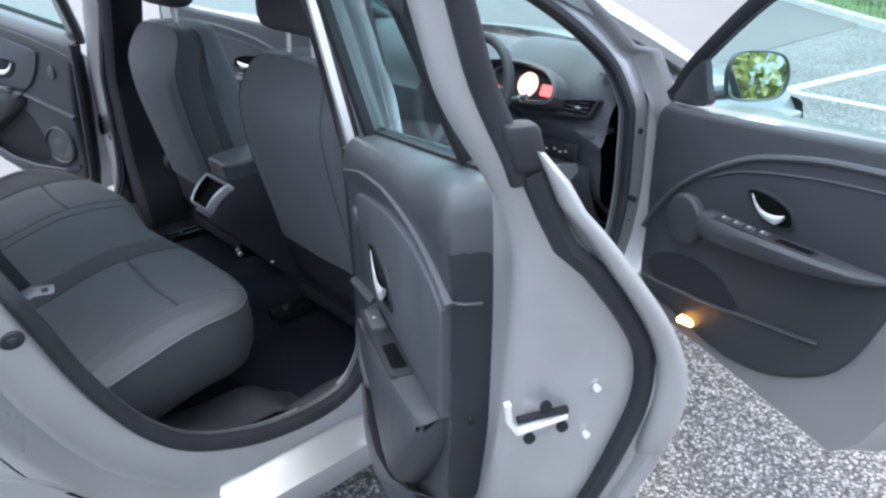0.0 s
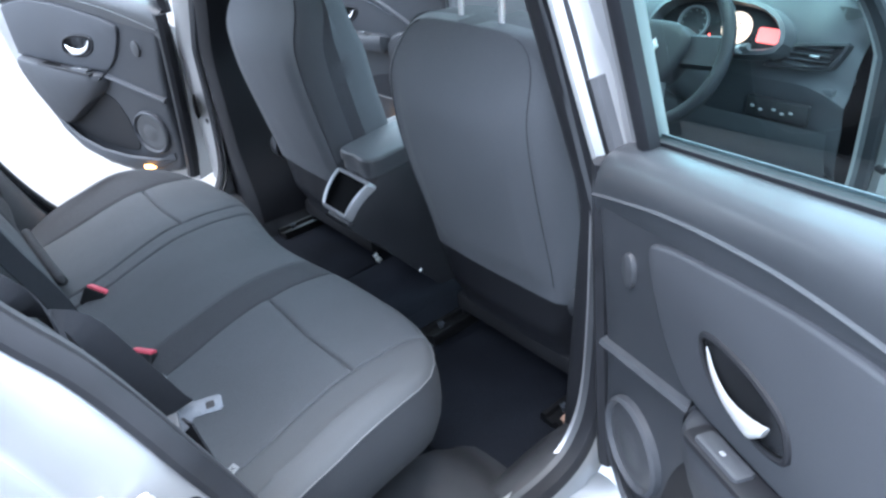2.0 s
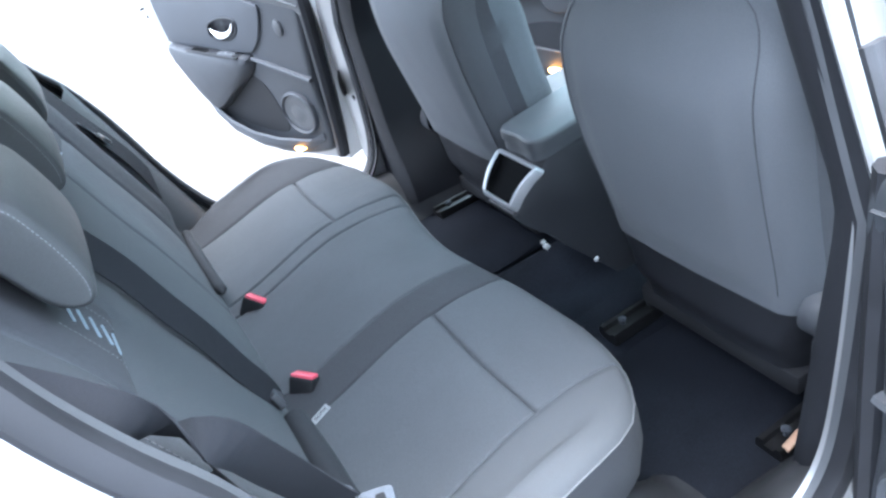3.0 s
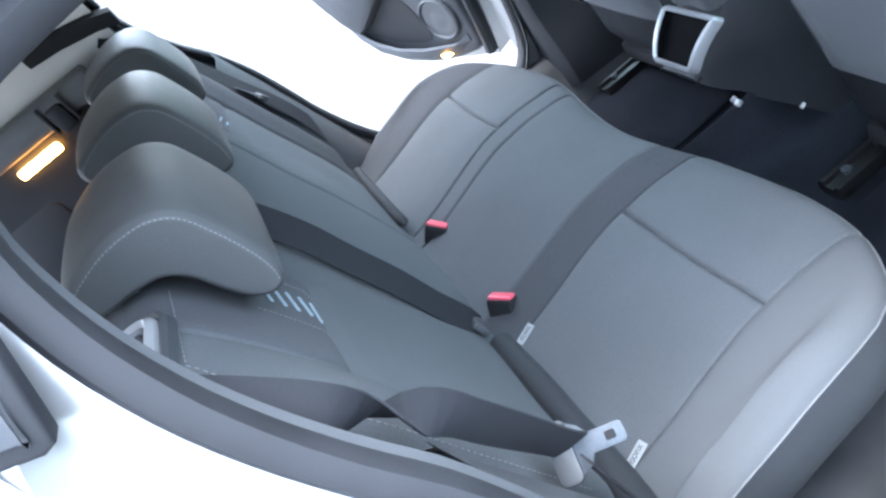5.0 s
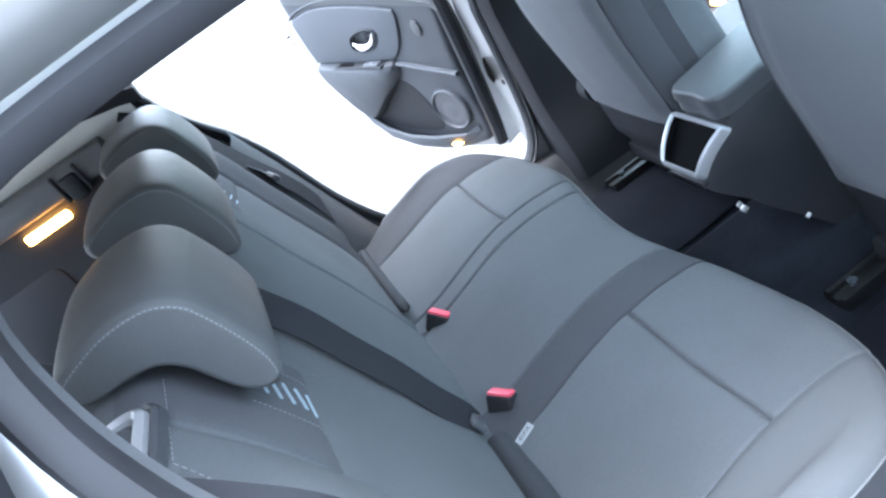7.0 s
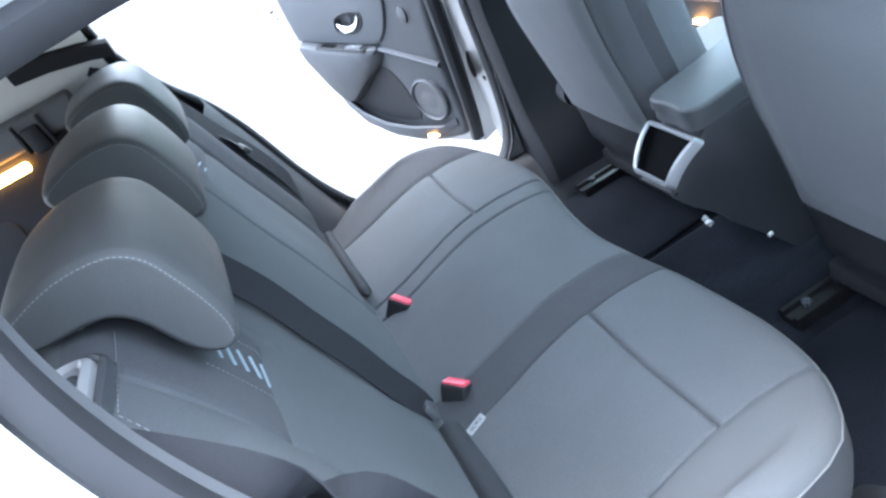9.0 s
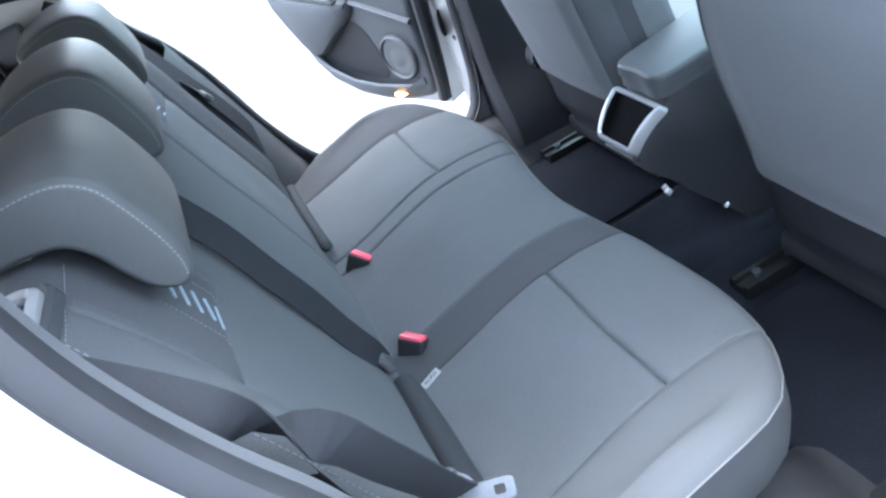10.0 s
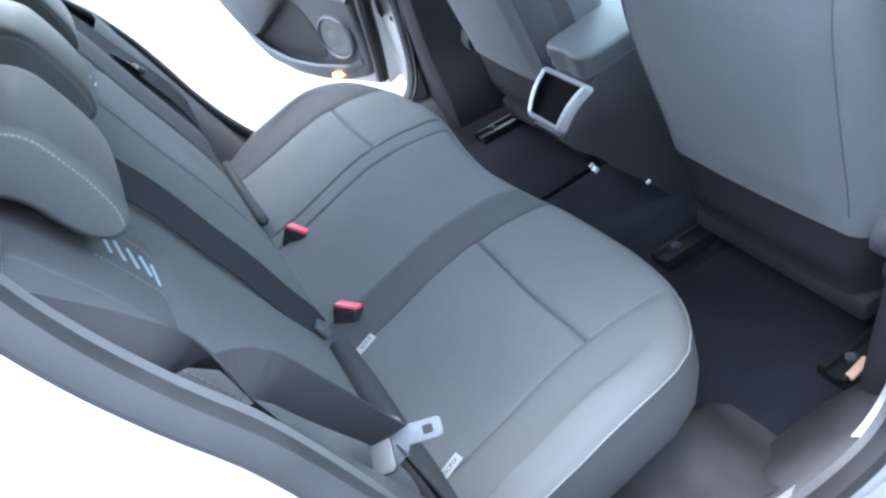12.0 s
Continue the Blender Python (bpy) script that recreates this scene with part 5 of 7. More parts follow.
def rear_door(s, put, belt=1.06):
    bm = bmesh.new()
    waist = lambda u: 1.046 + 0.205 * u
    belt_at = lambda u: 1.022 + 0.262 * u - 0.085 * smooth(0.50, 0.70, u)
    redge = eased([(0.45, 0.36), (0.52, 0.55), (0.60, 0.665), (0.68, 0.745), (0.76, 0.80), (0.90, 0.845), (1.05, 0.866), (1.15, 0.882), (1.26, 0.908)])
    fedge = eased([(0.45, 0.06), (0.60, 0.035), (1.0, 0.0), (1.26, 0.0)])
    swell = eased([(0.0, -0.024), (0.03, -0.056), (0.08, -0.108), (0.14, -0.165), (0.19, -0.198), (0.25, -0.207), (0.33, -0.188), (0.45, -0.165), (0.60, -0.150), (0.80, -0.125)])
    shell(bm, put, (0.45 + 1.122 * (redge[0] - 0.45), redge[1] - 0.22 * np.array([smooth(0.93, 1.10, z) for z in redge[0]])), fedge, swell, 0.45, belt_at)
    door = part("rear_door", bm, JAMB, car, "open silver rear door with a black trim panel")
    skin = lambda z: float(np.interp(1.022 + 0.262 * 0.83 - z, *swell))
    # rubber on the hinge side
    bm = bmesh.new()
    sweep(bm, [put(np.interp(z, *fedge) - 0.006, -0.018, z) for z in np.linspace(0.49, 1.03, 16)], [(-0.020, -0.012), (0.020, -0.012), (0.018, 0.012), (0.006, 0.020), (-0.010, 0.016), (-0.020, 0.004)], np.array(put(0, 1, 0)) - np.array(put(0, 0, 0)))
    part("hinge_rubber", bm, RUBBER, door, "black rubber along the hinge side")
    # rubber on the end face
    bm = bmesh.new()
    path = [put(np.interp(z, *redge) - 0.024, 0.80 * skin(z) - 0.004, z) for z in np.linspace(0.47, 1.17, 46)]
    path = [*path, put(0.866, -0.050, 1.20), put(0.866, -0.032, 1.235), put(0.864, -0.016, 1.272)]
    sweep(bm, path, [(-0.010, -0.004), (0.010, -0.004), (0.009, 0.008), (0.0, 0.012), (-0.009, 0.008)], np.array(put(1, 0, 0)) - np.array(put(0, 0, 0)))
    part("door_rubber", bm, RUBBER, door, "black rubber strip on the door's edge")
    bm = bmesh.new()
    horn = spline([(0.790, -0.190, 0.86), (0.830, -0.194, 0.915), (0.849, -0.195, 0.98), (0.854, -0.191, 1.03), (0.856, -0.176, 1.07), (0.863, -0.146, 1.118), (0.868, -0.108, 1.168), (0.872, -0.074, 1.212), (0.874, -0.052, 1.236), (0.874, -0.038, 1.262), (0.874, -0.026, 1.282), (0.872, -0.019, 1.290)], 18)
    fat = np.interp(np.linspace(0, 1, 18), [0, 0.15, 0.7, 0.88, 0.96, 1], [0.003, 0.0175, 0.0155, 0.0125, 0.009, 0.004])
    loft(bm, [[put(u + f * math.cos(t), w + f * math.sin(t), z + 0.3 * f * math.sin(t)) for t in np.linspace(0, 2 * math.pi, 14, endpoint=False)] for (u, w, z), f in zip(horn, fat)])
    part("waist_end", bm, JAMB, door, "painted end of the waistline", angle=70)
    bm = bmesh.new()
    rows = []
    for u_, w_, z_ in spline([(0.838, -0.194, 0.935), (0.849, -0.195, 0.98), (0.854, -0.191, 1.03), (0.856, -0.176, 1.07), (0.863, -0.146, 1.118), (0.868, -0.108, 1.168), (0.872, -0.074, 1.212), (0.874, -0.052, 1.236), (0.874, -0.036, 1.264)], 24):
        wi = min(-0.012, (0.80 * skin(z_) if z_ < 1.17 else float(np.interp(z_, [1.17, 1.20, 1.235, 1.272], [0.80 * skin(1.17), -0.052, -0.034, -0.018]))) + 0.004)
        ui = min(u_, float(np.interp(z_, *redge))) - 0.016
        rows.append([put(ui + (u_ + 0.004 - ui) * f + k, wi + (w_ - wi) * f, z_) for f, k in ((0.0, -0.006), (0.25, 0.0), (0.50, 0.001), (0.58, -0.005), (0.66, 0.001), (1.0, 0.006))])
    sheet(bm, rows)
    part("edge_flange", bm, JAMB, door, "painted flange beside the door rubber", angle=70)
    # latch, screws and plugs on the end face
    zl = 0.986
    face = lambda w, z, k=0.0: put(np.interp(z, *redge) - 0.0290 + k, w, z)
    bm = bmesh.new()
    for a, b in (((-0.017, zl + 0.030), (-0.021, zl + 0.004)), ((-0.021, zl + 0.004), (-0.032, zl - 0.014)), ((-0.031, zl - 0.013), (-0.086, zl - 0.004))):
        sweep(bm, [face(*a, 0.002), face(*b, 0.002)], [(-0.003, -0.004), (0.003, -0.004), (0.003, 0.002), (0.002, 0.003), (-0.002, 0.003), (-0.003, 0.002)], np.array(put(1, 0, 0)) - np.array(put(0, 0, 0)))
    part("latch", bm, CHROME, door, "bright steel latch mouth")
    bm = bmesh.new()
    for w, z, r in ((-0.060, zl + 0.016, 0.0065), (-0.046, zl - 0.026, 0.0065), (-0.083, zl - 0.019, 0.0065)):
        sweep(bm, [face(w, z, 0.0), face(w, z, 0.004)], disc(r, 12), (0, 0, 1))
    sweep(bm, [face(-0.030, zl + 0.004, 0.001), face(-0.086, zl + 0.005, 0.001)], disc(0.0045, 8), (0, 0, 1))
    part("latch_screws", bm, RECESS, door, "black latch screws and slot")
    for w, z in ((-0.116, 1.014), (-0.114, 0.947)):
        bm = bmesh.new()
        sweep(bm, [face(w, z, 0.0), face(w, z, 0.005)], disc(0.0042, 10), (0, 0, 1))
        part("edge_bolt", bm, CHROME, door, "bright edge bolt")
    # trim panel
    outline = spline([(0.055, 0.530), (0.14, 0.490), (0.26, 0.475), (0.37, 0.483), (0.475, 0.515), (0.565, 0.580), (0.640, 0.662), (0.694, 0.755), (0.728, 0.85), (0.748, 0.96), (0.756, 1.06), (0.752, 1.13), (0.738, 1.170), (0.68, 1.172), (0.55, 1.158),
                      (0.30, 1.086), (0.08, 1.026), (0.010, 1.006), (0.0, 0.97), (0.025, 0.85), (0.045, 0.70)], 110, closed=True)
    def turned(u, w, z):
        # behind the crease the panel turns towards the outer skin
        k = u - float(np.interp(z, [0.60, 0.80, 0.88, 1.05, 1.114, 1.173, 1.22], [0.66, 0.682, 0.695, 0.695, 0.690, 0.679, 0.668]))
        k = 0.5 * (k + math.sqrt(k * k + 0.00010))
        return put(u - 0.55 * k, w - 0.85 * k - 0.12 * smooth(0.0, 0.02, k) * k, z)

    bm = bmesh.new()
    rings_ = [[turned(a, -0.030, b) for a, b in outline]]
    for k in range(5):
        f_ = math.pi / 2 * k / 4
        rings_.append([turned(a, -0.022 + 0.022 * math.sin(f_), b) for a, b in inset(outline, 0.022 * (1 - math.cos(f_)))])
    flat = inset(outline, 0.022)
    for g in (0.965, 0.93, 0.89, 0.84, 0.78, 0.70, 0.55, 0.35, 0.15):
        rings_.append([turned(0.40 + (a - 0.40) * g, 0.0, 0.86 + (b - 0.86) * g) for a, b in flat])
    v_ = sheet(bm, rings_, around=True)
    bm.faces.new(v_[-1])
    # behind its crease the panel's end is split off and coloured darker for its shade
    origin, along = np.array(put(0, 0, 0)), np.array(put(1, 0, 0)) - np.array(put(0, 0, 0))
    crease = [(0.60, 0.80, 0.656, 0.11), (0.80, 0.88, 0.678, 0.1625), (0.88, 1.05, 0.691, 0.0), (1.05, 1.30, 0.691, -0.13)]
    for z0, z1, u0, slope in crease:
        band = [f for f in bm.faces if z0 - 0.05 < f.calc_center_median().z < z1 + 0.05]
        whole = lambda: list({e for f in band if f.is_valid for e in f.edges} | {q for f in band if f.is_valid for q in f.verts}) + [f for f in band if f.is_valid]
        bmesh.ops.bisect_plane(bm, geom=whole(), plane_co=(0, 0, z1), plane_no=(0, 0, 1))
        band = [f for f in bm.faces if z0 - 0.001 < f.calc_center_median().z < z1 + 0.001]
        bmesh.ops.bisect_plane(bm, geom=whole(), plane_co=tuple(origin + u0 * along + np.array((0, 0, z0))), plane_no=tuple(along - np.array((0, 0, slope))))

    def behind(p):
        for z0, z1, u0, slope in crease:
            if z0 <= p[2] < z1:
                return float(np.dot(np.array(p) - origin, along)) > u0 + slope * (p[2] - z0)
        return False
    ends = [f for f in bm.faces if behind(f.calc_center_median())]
    cap = bmesh.new()
    for f in ends:
        cap.faces.new([cap.verts.new(q.co) for q in f.verts])
    bmesh.ops.remove_doubles(cap, verts=cap.verts, dist=0.0002)
    bmesh.ops.delete(bm, geom=ends, context="FACES")
    trim = part("trim_panel", bm, PLASTIC_SOFT, door, "soft black trim panel")
    part("panel_end", cap, SHADED_PLASTIC, trim, "end of the panel, coloured dark for its shade")
    # broad rolled ledge under the glass
    bm = bmesh.new()
    rows = []
    for u in np.linspace(-0.008, 0.750, 40):
        b_ = waist(u)
        end = 0.02 * max(0.0, 1 - (u + 0.008) / 0.03) ** 2
        rows.append([turned(u, w, b_ + dz - end) for w, dz in ((-0.068, 0.004), (-0.064, 0.0135), (-0.052, 0.0150), (-0.036, 0.0130), (-0.022, 0.0090), (-0.012, 0.0030), (-0.005, -0.0060), (-0.0005, -0.017), (0.0015, -0.029), (0.0022, -0.042), (0.0018, -0.056), (0.0008, -0.070), (-0.002, -0.080))])
    v_ = sheet(bm, rows)
    bm.faces.new(v_[-1])
    part("door_ledge", bm, PLASTIC_LEDGE, door, "soft rolled ledge along the glass")
    # swept moulding and the inner field
    bm = bmesh.new()
    strip(bm, put, spline([(0.0, 0.986), (0.18, 1.042), (0.35, 1.077), (0.47, 1.088), (0.56, 1.087), (0.62, 1.080), (0.665, 1.070), (0.690, 1.060), (0.700, 1.058)], 50), 0.0, 0.0035, 0.0065)
    hook = [turned(u, 0.002, z) for u, z in spline([(0.690, 1.060), (0.702, 1.0575), (0.716, 1.058), (0.732, 1.061)], 12)]
    tube(bm, hook, 0.0022, 6, out=(0.1, 0.1, 1.0))
    part("swept_moulding", bm, PLASTIC_GREY, door, "swept grey moulding line")
    field = spline([(0.165, 0.985), (0.195, 0.92), (0.24, 0.868), (0.30, 0.848), (0.50, 0.866), (0.67, 0.886), (0.685, 0.90), (0.688, 0.96), (0.686, 1.035), (0.676, 1.051), (0.62, 1.064), (0.53, 1.070), (0.41, 1.058), (0.28, 1.030), (0.19, 1.006)], 100, closed=True)
    bm = bmesh.new()
    pad(bm, field, -0.010, 0.009, upright(put), 0.0045, 3)
    part("trim_insert", bm, PLASTIC_GREY, door, "raised grey insert")
    bm = bmesh.new()
    pad(bm, oval(0.034, 0.052, 24, 0.112, 0.925), -0.01, 0.007, upright(put), 0.004, 2)
    part("trim_cap", bm, PLASTIC, door, "small oval trim cap")
    inner_handle(lambda a, d, b: put(a, d + 0.008, b), door, 0.290, 0.438, 0.928)
    # armrest
    bm = bmesh.new()
    rings = []
    for u, low, top, w in ((0.280, 0.812, 0.834, 0.004), (0.290, 0.796, 0.838, 0.020), (0.308, 0.778, 0.842, 0.034), (0.345, 0.752, 0.846, 0.042), (0.42, 0.704, 0.852, 0.047), (0.487, 0.660, 0.861, 0.048), (0.53, 0.646, 0.867, 0.048), (0.57, 0.676, 0.872, 0.047), (0.615, 0.738, 0.878, 0.044), (0.652, 0.796, 0.883, 0.041), (0.668, 0.826, 0.884, 0.036), (0.676, 0.840, 0.880, 0.028)):
        r = 0.016
        prof = [(-0.02, low + 0.01), (0.25 * w, low), (0.8 * w, low + 0.012), (w, low + 0.034), (w, top - r), (w - 0.3 * r, top - 0.3 * r), (w - r, top), (0.2 * w, top), (-0.02, top)]
        rings.append([put(u, ww, z) for ww, z in prof])
    loft(bm, rings)
    rest = part("armrest", bm, PLASTIC_SOFT, door, "grey armrest with a window switch")
    bm = bmesh.new()
    top = lambda u: float(np.interp(u, [0.29, 0.36, 0.46, 0.58, 0.68, 0.73], [0.838, 0.846, 0.856, 0.872, 0.886, 0.894]))
    pad(bm, round_rect(0.245, 0.037, 0.010, 4, 0.440, 0.024), -0.004, 0.0035, lambda a, b, d: put(a, b, top(a) + d), 0.002, 2)
    part("switch_plate", bm, PLASTIC_BLACK, rest, "black switch plate")
    bm = bmesh.new()
    pad(bm, round_rect(0.075, 0.026, 0.006, 4, 0.372, 0.024), 0.0, 0.010, lambda a, b, d: put(a, b, top(a) + d), 0.004, 2)
    part("window_switch", bm, PLASTIC_GREY, rest, "grey window switch")
    bm = bmesh.new()
    pad(bm, round_rect(0.007, 0.005, 0.001, 2, 0.372, 0.026), 0.008, 0.0112, lambda a, b, d: put(a, b, top(a) + d), 0.0006, 1)
    part("switch_mark", bm, TAG, rest, "white switch mark")
    # the pull cup's shade as a black pad on the plate
    bm = bmesh.new()
    pad(bm, round_rect(0.110, 0.024, 0.006, 4, 0.486, 0.024), 0.0, 0.0045, lambda a, b, d: put(a, b, top(a) + d), 0.001, 1)
    part("pull_recess", bm, CAVITY_SHADE, rest, "pull recess, a flat pad blackened for its shade")
    # crease above the bin, bin and speaker
    bm = bmesh.new()
    strip(bm, put, spline([(0.05, 0.758), (0.14, 0.785), (0.285, 0.828)], 12), 0.0, 0.010, 0.012)
    part("bin_crease", bm, PLASTIC_GREY, door, "raised crease")
    # flat pad on the panel, darkened for the shade inside the bin
    bm = bmesh.new()
    hole = spline([(0.245, 0.570), (0.40, 0.578), (0.535, 0.630), (0.545, 0.66), (0.50, 0.70), (0.43, 0.745), (0.345, 0.768), (0.285, 0.745), (0.245, 0.66)], 48, closed=True)
    pad(bm, hole, -0.005, 0.0025, upright(put), 0.001, 1)
    part("bin_shade", bm, RECESS, door, "door bin, a flat pad darkened for its shade")
    bm = bmesh.new()
    rings = []
    for u, low, top_, w in ((0.08, 0.545, 0.556, 0.004), (0.15, 0.515, 0.552, 0.020), (0.27, 0.496, 0.560, 0.038), (0.38, 0.510, 0.578, 0.044), (0.48, 0.545, 0.612, 0.040), (0.56, 0.600, 0.656, 0.028), (0.63, 0.672, 0.70, 0.006)):
        rings.append([put(u, ww, z) for ww, z in ((-0.012, low), (0.5 * w, low + 0.004), (w, low + 0.03), (w, top_ - 0.006), (w - 0.006, top_), (w - 0.012, top_ - 0.006), (0.2 * w, low + 0.02), (-0.012, low + 0.02))])
    loft(bm, rings)
    part("bin_front", bm, PLASTIC_GREY, door, "curved bin front")
    round_speaker(put, door, 0.155, 0.642, 0.152)
    if s > 0:
        bm = bmesh.new()
        rbox(bm, put(0.205, 0.012, 0.518), (0.035, 0.045, 0.014), 0.004)
        part("door_lamp", bm, AMBER, door, "lit amber door lamp")
    bm = bmesh.new()
    sweep(bm, [turned(0.718, -0.002, 0.895), turned(0.718, 0.003, 0.895)], disc(0.006, 10), (0, 0, 1))
    part("panel_screw", bm, RECESS, door, "black panel screw")
    # window frame, divider and glass
    fr = lambda u, z, k=0.0: put(u, lean(z, belt) + k, z)
    bm = bmesh.new()
    line = spline([(0.025, 1.025), (0.030, 1.12), (0.034, 1.24), (0.040, 1.36), (0.065, 1.420), (0.14, 1.436), (0.40, 1.438), (0.70, 1.436), (0.80, 1.428)], 50)
    ref = np.array(put(0, 1, 0)) - np.array(put(0, 0, 0))
    sweep(bm, [fr(u, z, -0.012) for u, z in line], [(-0.022, -0.022), (0.024, -0.022), (0.026, -0.008), (0.018, 0.012), (-0.012, 0.014), (-0.022, 0.004)], ref)
    part("window_frame", bm, JAMB, door, "painted silver window frame")
    bm = bmesh.new()
    rows = []
    rub_z, rub_w, rub_u = [1.17, 1.20, 1.235, 1.272], [0.80 * skin(1.17) - 0.002, -0.046, -0.030, -0.014], [float(np.interp(1.17, *redge)) - 0.028, 0.858, 0.856, 0.854]
    for z in np.concatenate([np.linspace(0.47, 1.02, 14), np.linspace(1.04, 1.445, 36)]):
        g = smooth(1.34, 1.10, z)
        k0 = lean(max(z, 1.16), belt) + 0.006 - 0.010 * smooth(1.33, 1.14, z)
        ur = float(np.interp(z, *redge))
        wr = float(np.interp(z, rub_z, rub_w)) if z > 1.17 else 0.80 * skin(z) - 0.002
        end = float(np.interp(z, rub_z, rub_u)) if z > 1.17 else ur - 0.028
        wide = min(wr, -0.07)
        upper = [(0.782, -0.030), (0.785, -0.006), (0.792, 0.008), (0.806, 0.014), (0.824, 0.013), (0.838, 0.006), (0.848, -0.010), (0.852, -0.024)]
        lower = [(ur - 0.230, -0.050), (ur - 0.106, -0.044), (ur - 0.074, -0.030), (ur - 0.055, -0.030), (ur - 0.042, -0.052), (ur - 0.0310, 0.65 * -0.075 + 0.35 * wide), (ur - 0.0285, 0.3 * -0.075 + 0.7 * wide), (end, wr)]
        rows.append([put(a[0] + (b[0] - a[0]) * g, a[1] + k0 + (b[1] - a[1] - k0) * g, z) for a, b in zip(upper, lower)])
    sheet(bm, rows)
    sheet(bm, [[np.array(r[0]), np.array(r[-1])] for r in rows[30:]])
    part("rear_frame_post", bm, JAMB, door, "broad painted window post and door edge", angle=70)
    bm = bmesh.new()
    sweep(bm, [fr(u, z, 0.002) for u, z in line], [(0.020, -0.012), (0.046, -0.012), (0.048, 0.004), (0.040, 0.010), (0.024, 0.010)], ref)
    part("frame_rubber", bm, RUBBER, door, "black frame rubber")
    bm = bmesh.new()
    zs_ = np.linspace(1.262, 1.44, 12)
    sweep(bm, [put(0.854 + 0.006 * smooth(1.32, 1.262, z), lean(z, belt) - 0.008 - 0.012 * smooth(1.36, 1.262, z), z) for z in zs_],
          [(0.011 * math.copysign(abs(math.cos(t)) ** 0.7, math.cos(t)), 0.010 * math.sin(t)) for t in np.linspace(0, 2 * math.pi, 14, endpoint=False)], np.array(put(1, 0, 0)) - np.array(put(0, 0, 0)))
    part("post_rubber", bm, RUBBER, door, "black rubber beside the post", angle=70)
    bm = bmesh.new()
    rows = [(1.312, 0.55), (1.311, 0.75), (1.308, 0.84), (1.295, 0.84), (1.280, 0.82), (1.274, 0.76), (1.271, 0.55)]
    loft(bm, [[put(0.862 + 0.014 * k * math.copysign(abs(math.cos(t)) ** 0.4, math.cos(t)), lean(z, belt) - 0.027 + 0.018 * k * math.copysign(abs(math.sin(t)) ** 0.4, math.sin(t)), z) for t in np.linspace(0, 2 * math.pi, 16, endpoint=False)] for z, k in rows])
    part("rubber_corner", bm, RUBBER, door, "moulded rubber corner")
    bm = bmesh.new()
    sweep(bm, [put(u, -0.064 + 0.43 * (z - 1.17), z) for u, z in [(0.577, 1.170), (0.575, 1.29), (0.572, 1.43)]], [(-0.018, -0.008), (0.018, -0.008), (0.0175, 0.004), (0.013, 0.006), (-0.010, 0.006), (-0.013, 0.003), (-0.0175, 0.003)], ref)
    part("window_divider", bm, RECESS, door, "black window divider")
    bm = bmesh.new()
    sweep(bm, [put(u, -0.060, waist(u) + 0.014) for u in np.linspace(0.02, 0.78, 12)], [(-0.010, -0.006), (0.007, -0.006), (0.007, 0.004), (-0.006, 0.006)], ref)
    part("waist_rubber", bm, RUBBER, door, "black rubber along the waistline")
    bm = bmesh.new()
    sweep(bm, [put(u, -0.0665, waist(u) + 0.0235) for u in np.linspace(0.05, 0.77, 12)], [(-0.0035, -0.002), (0.0035, -0.002), (0.0035, 0.002), (-0.0035, 0.002)], ref)
    part("waist_strip", bm, STEEL, door, "thin pale strip along the glass")
    bm = bmesh.new()
    rows = []
    for f_ in np.linspace(0, 1, 8):
        rows.append([put(u, -0.060 * (1 - f_) + 0.045 * f_, (waist(u) + 0.016) * (1 - f_) + 1.436 * f_) for u in np.linspace(0.03, 0.725 + 0.065 * f_, 16)])
    sheet(bm, rows)
    pane = part("window_glass", bm, GLASS, door, "green-tinted window glass")
    pane.visible_shadow = False


put_rr = door_map(-1, 65, 0.586, -0.814)
put_lr = door_map(1, 65, 0.571, -0.868)
rear_door(-1, put_rr)
rear_door(1, put_lr)


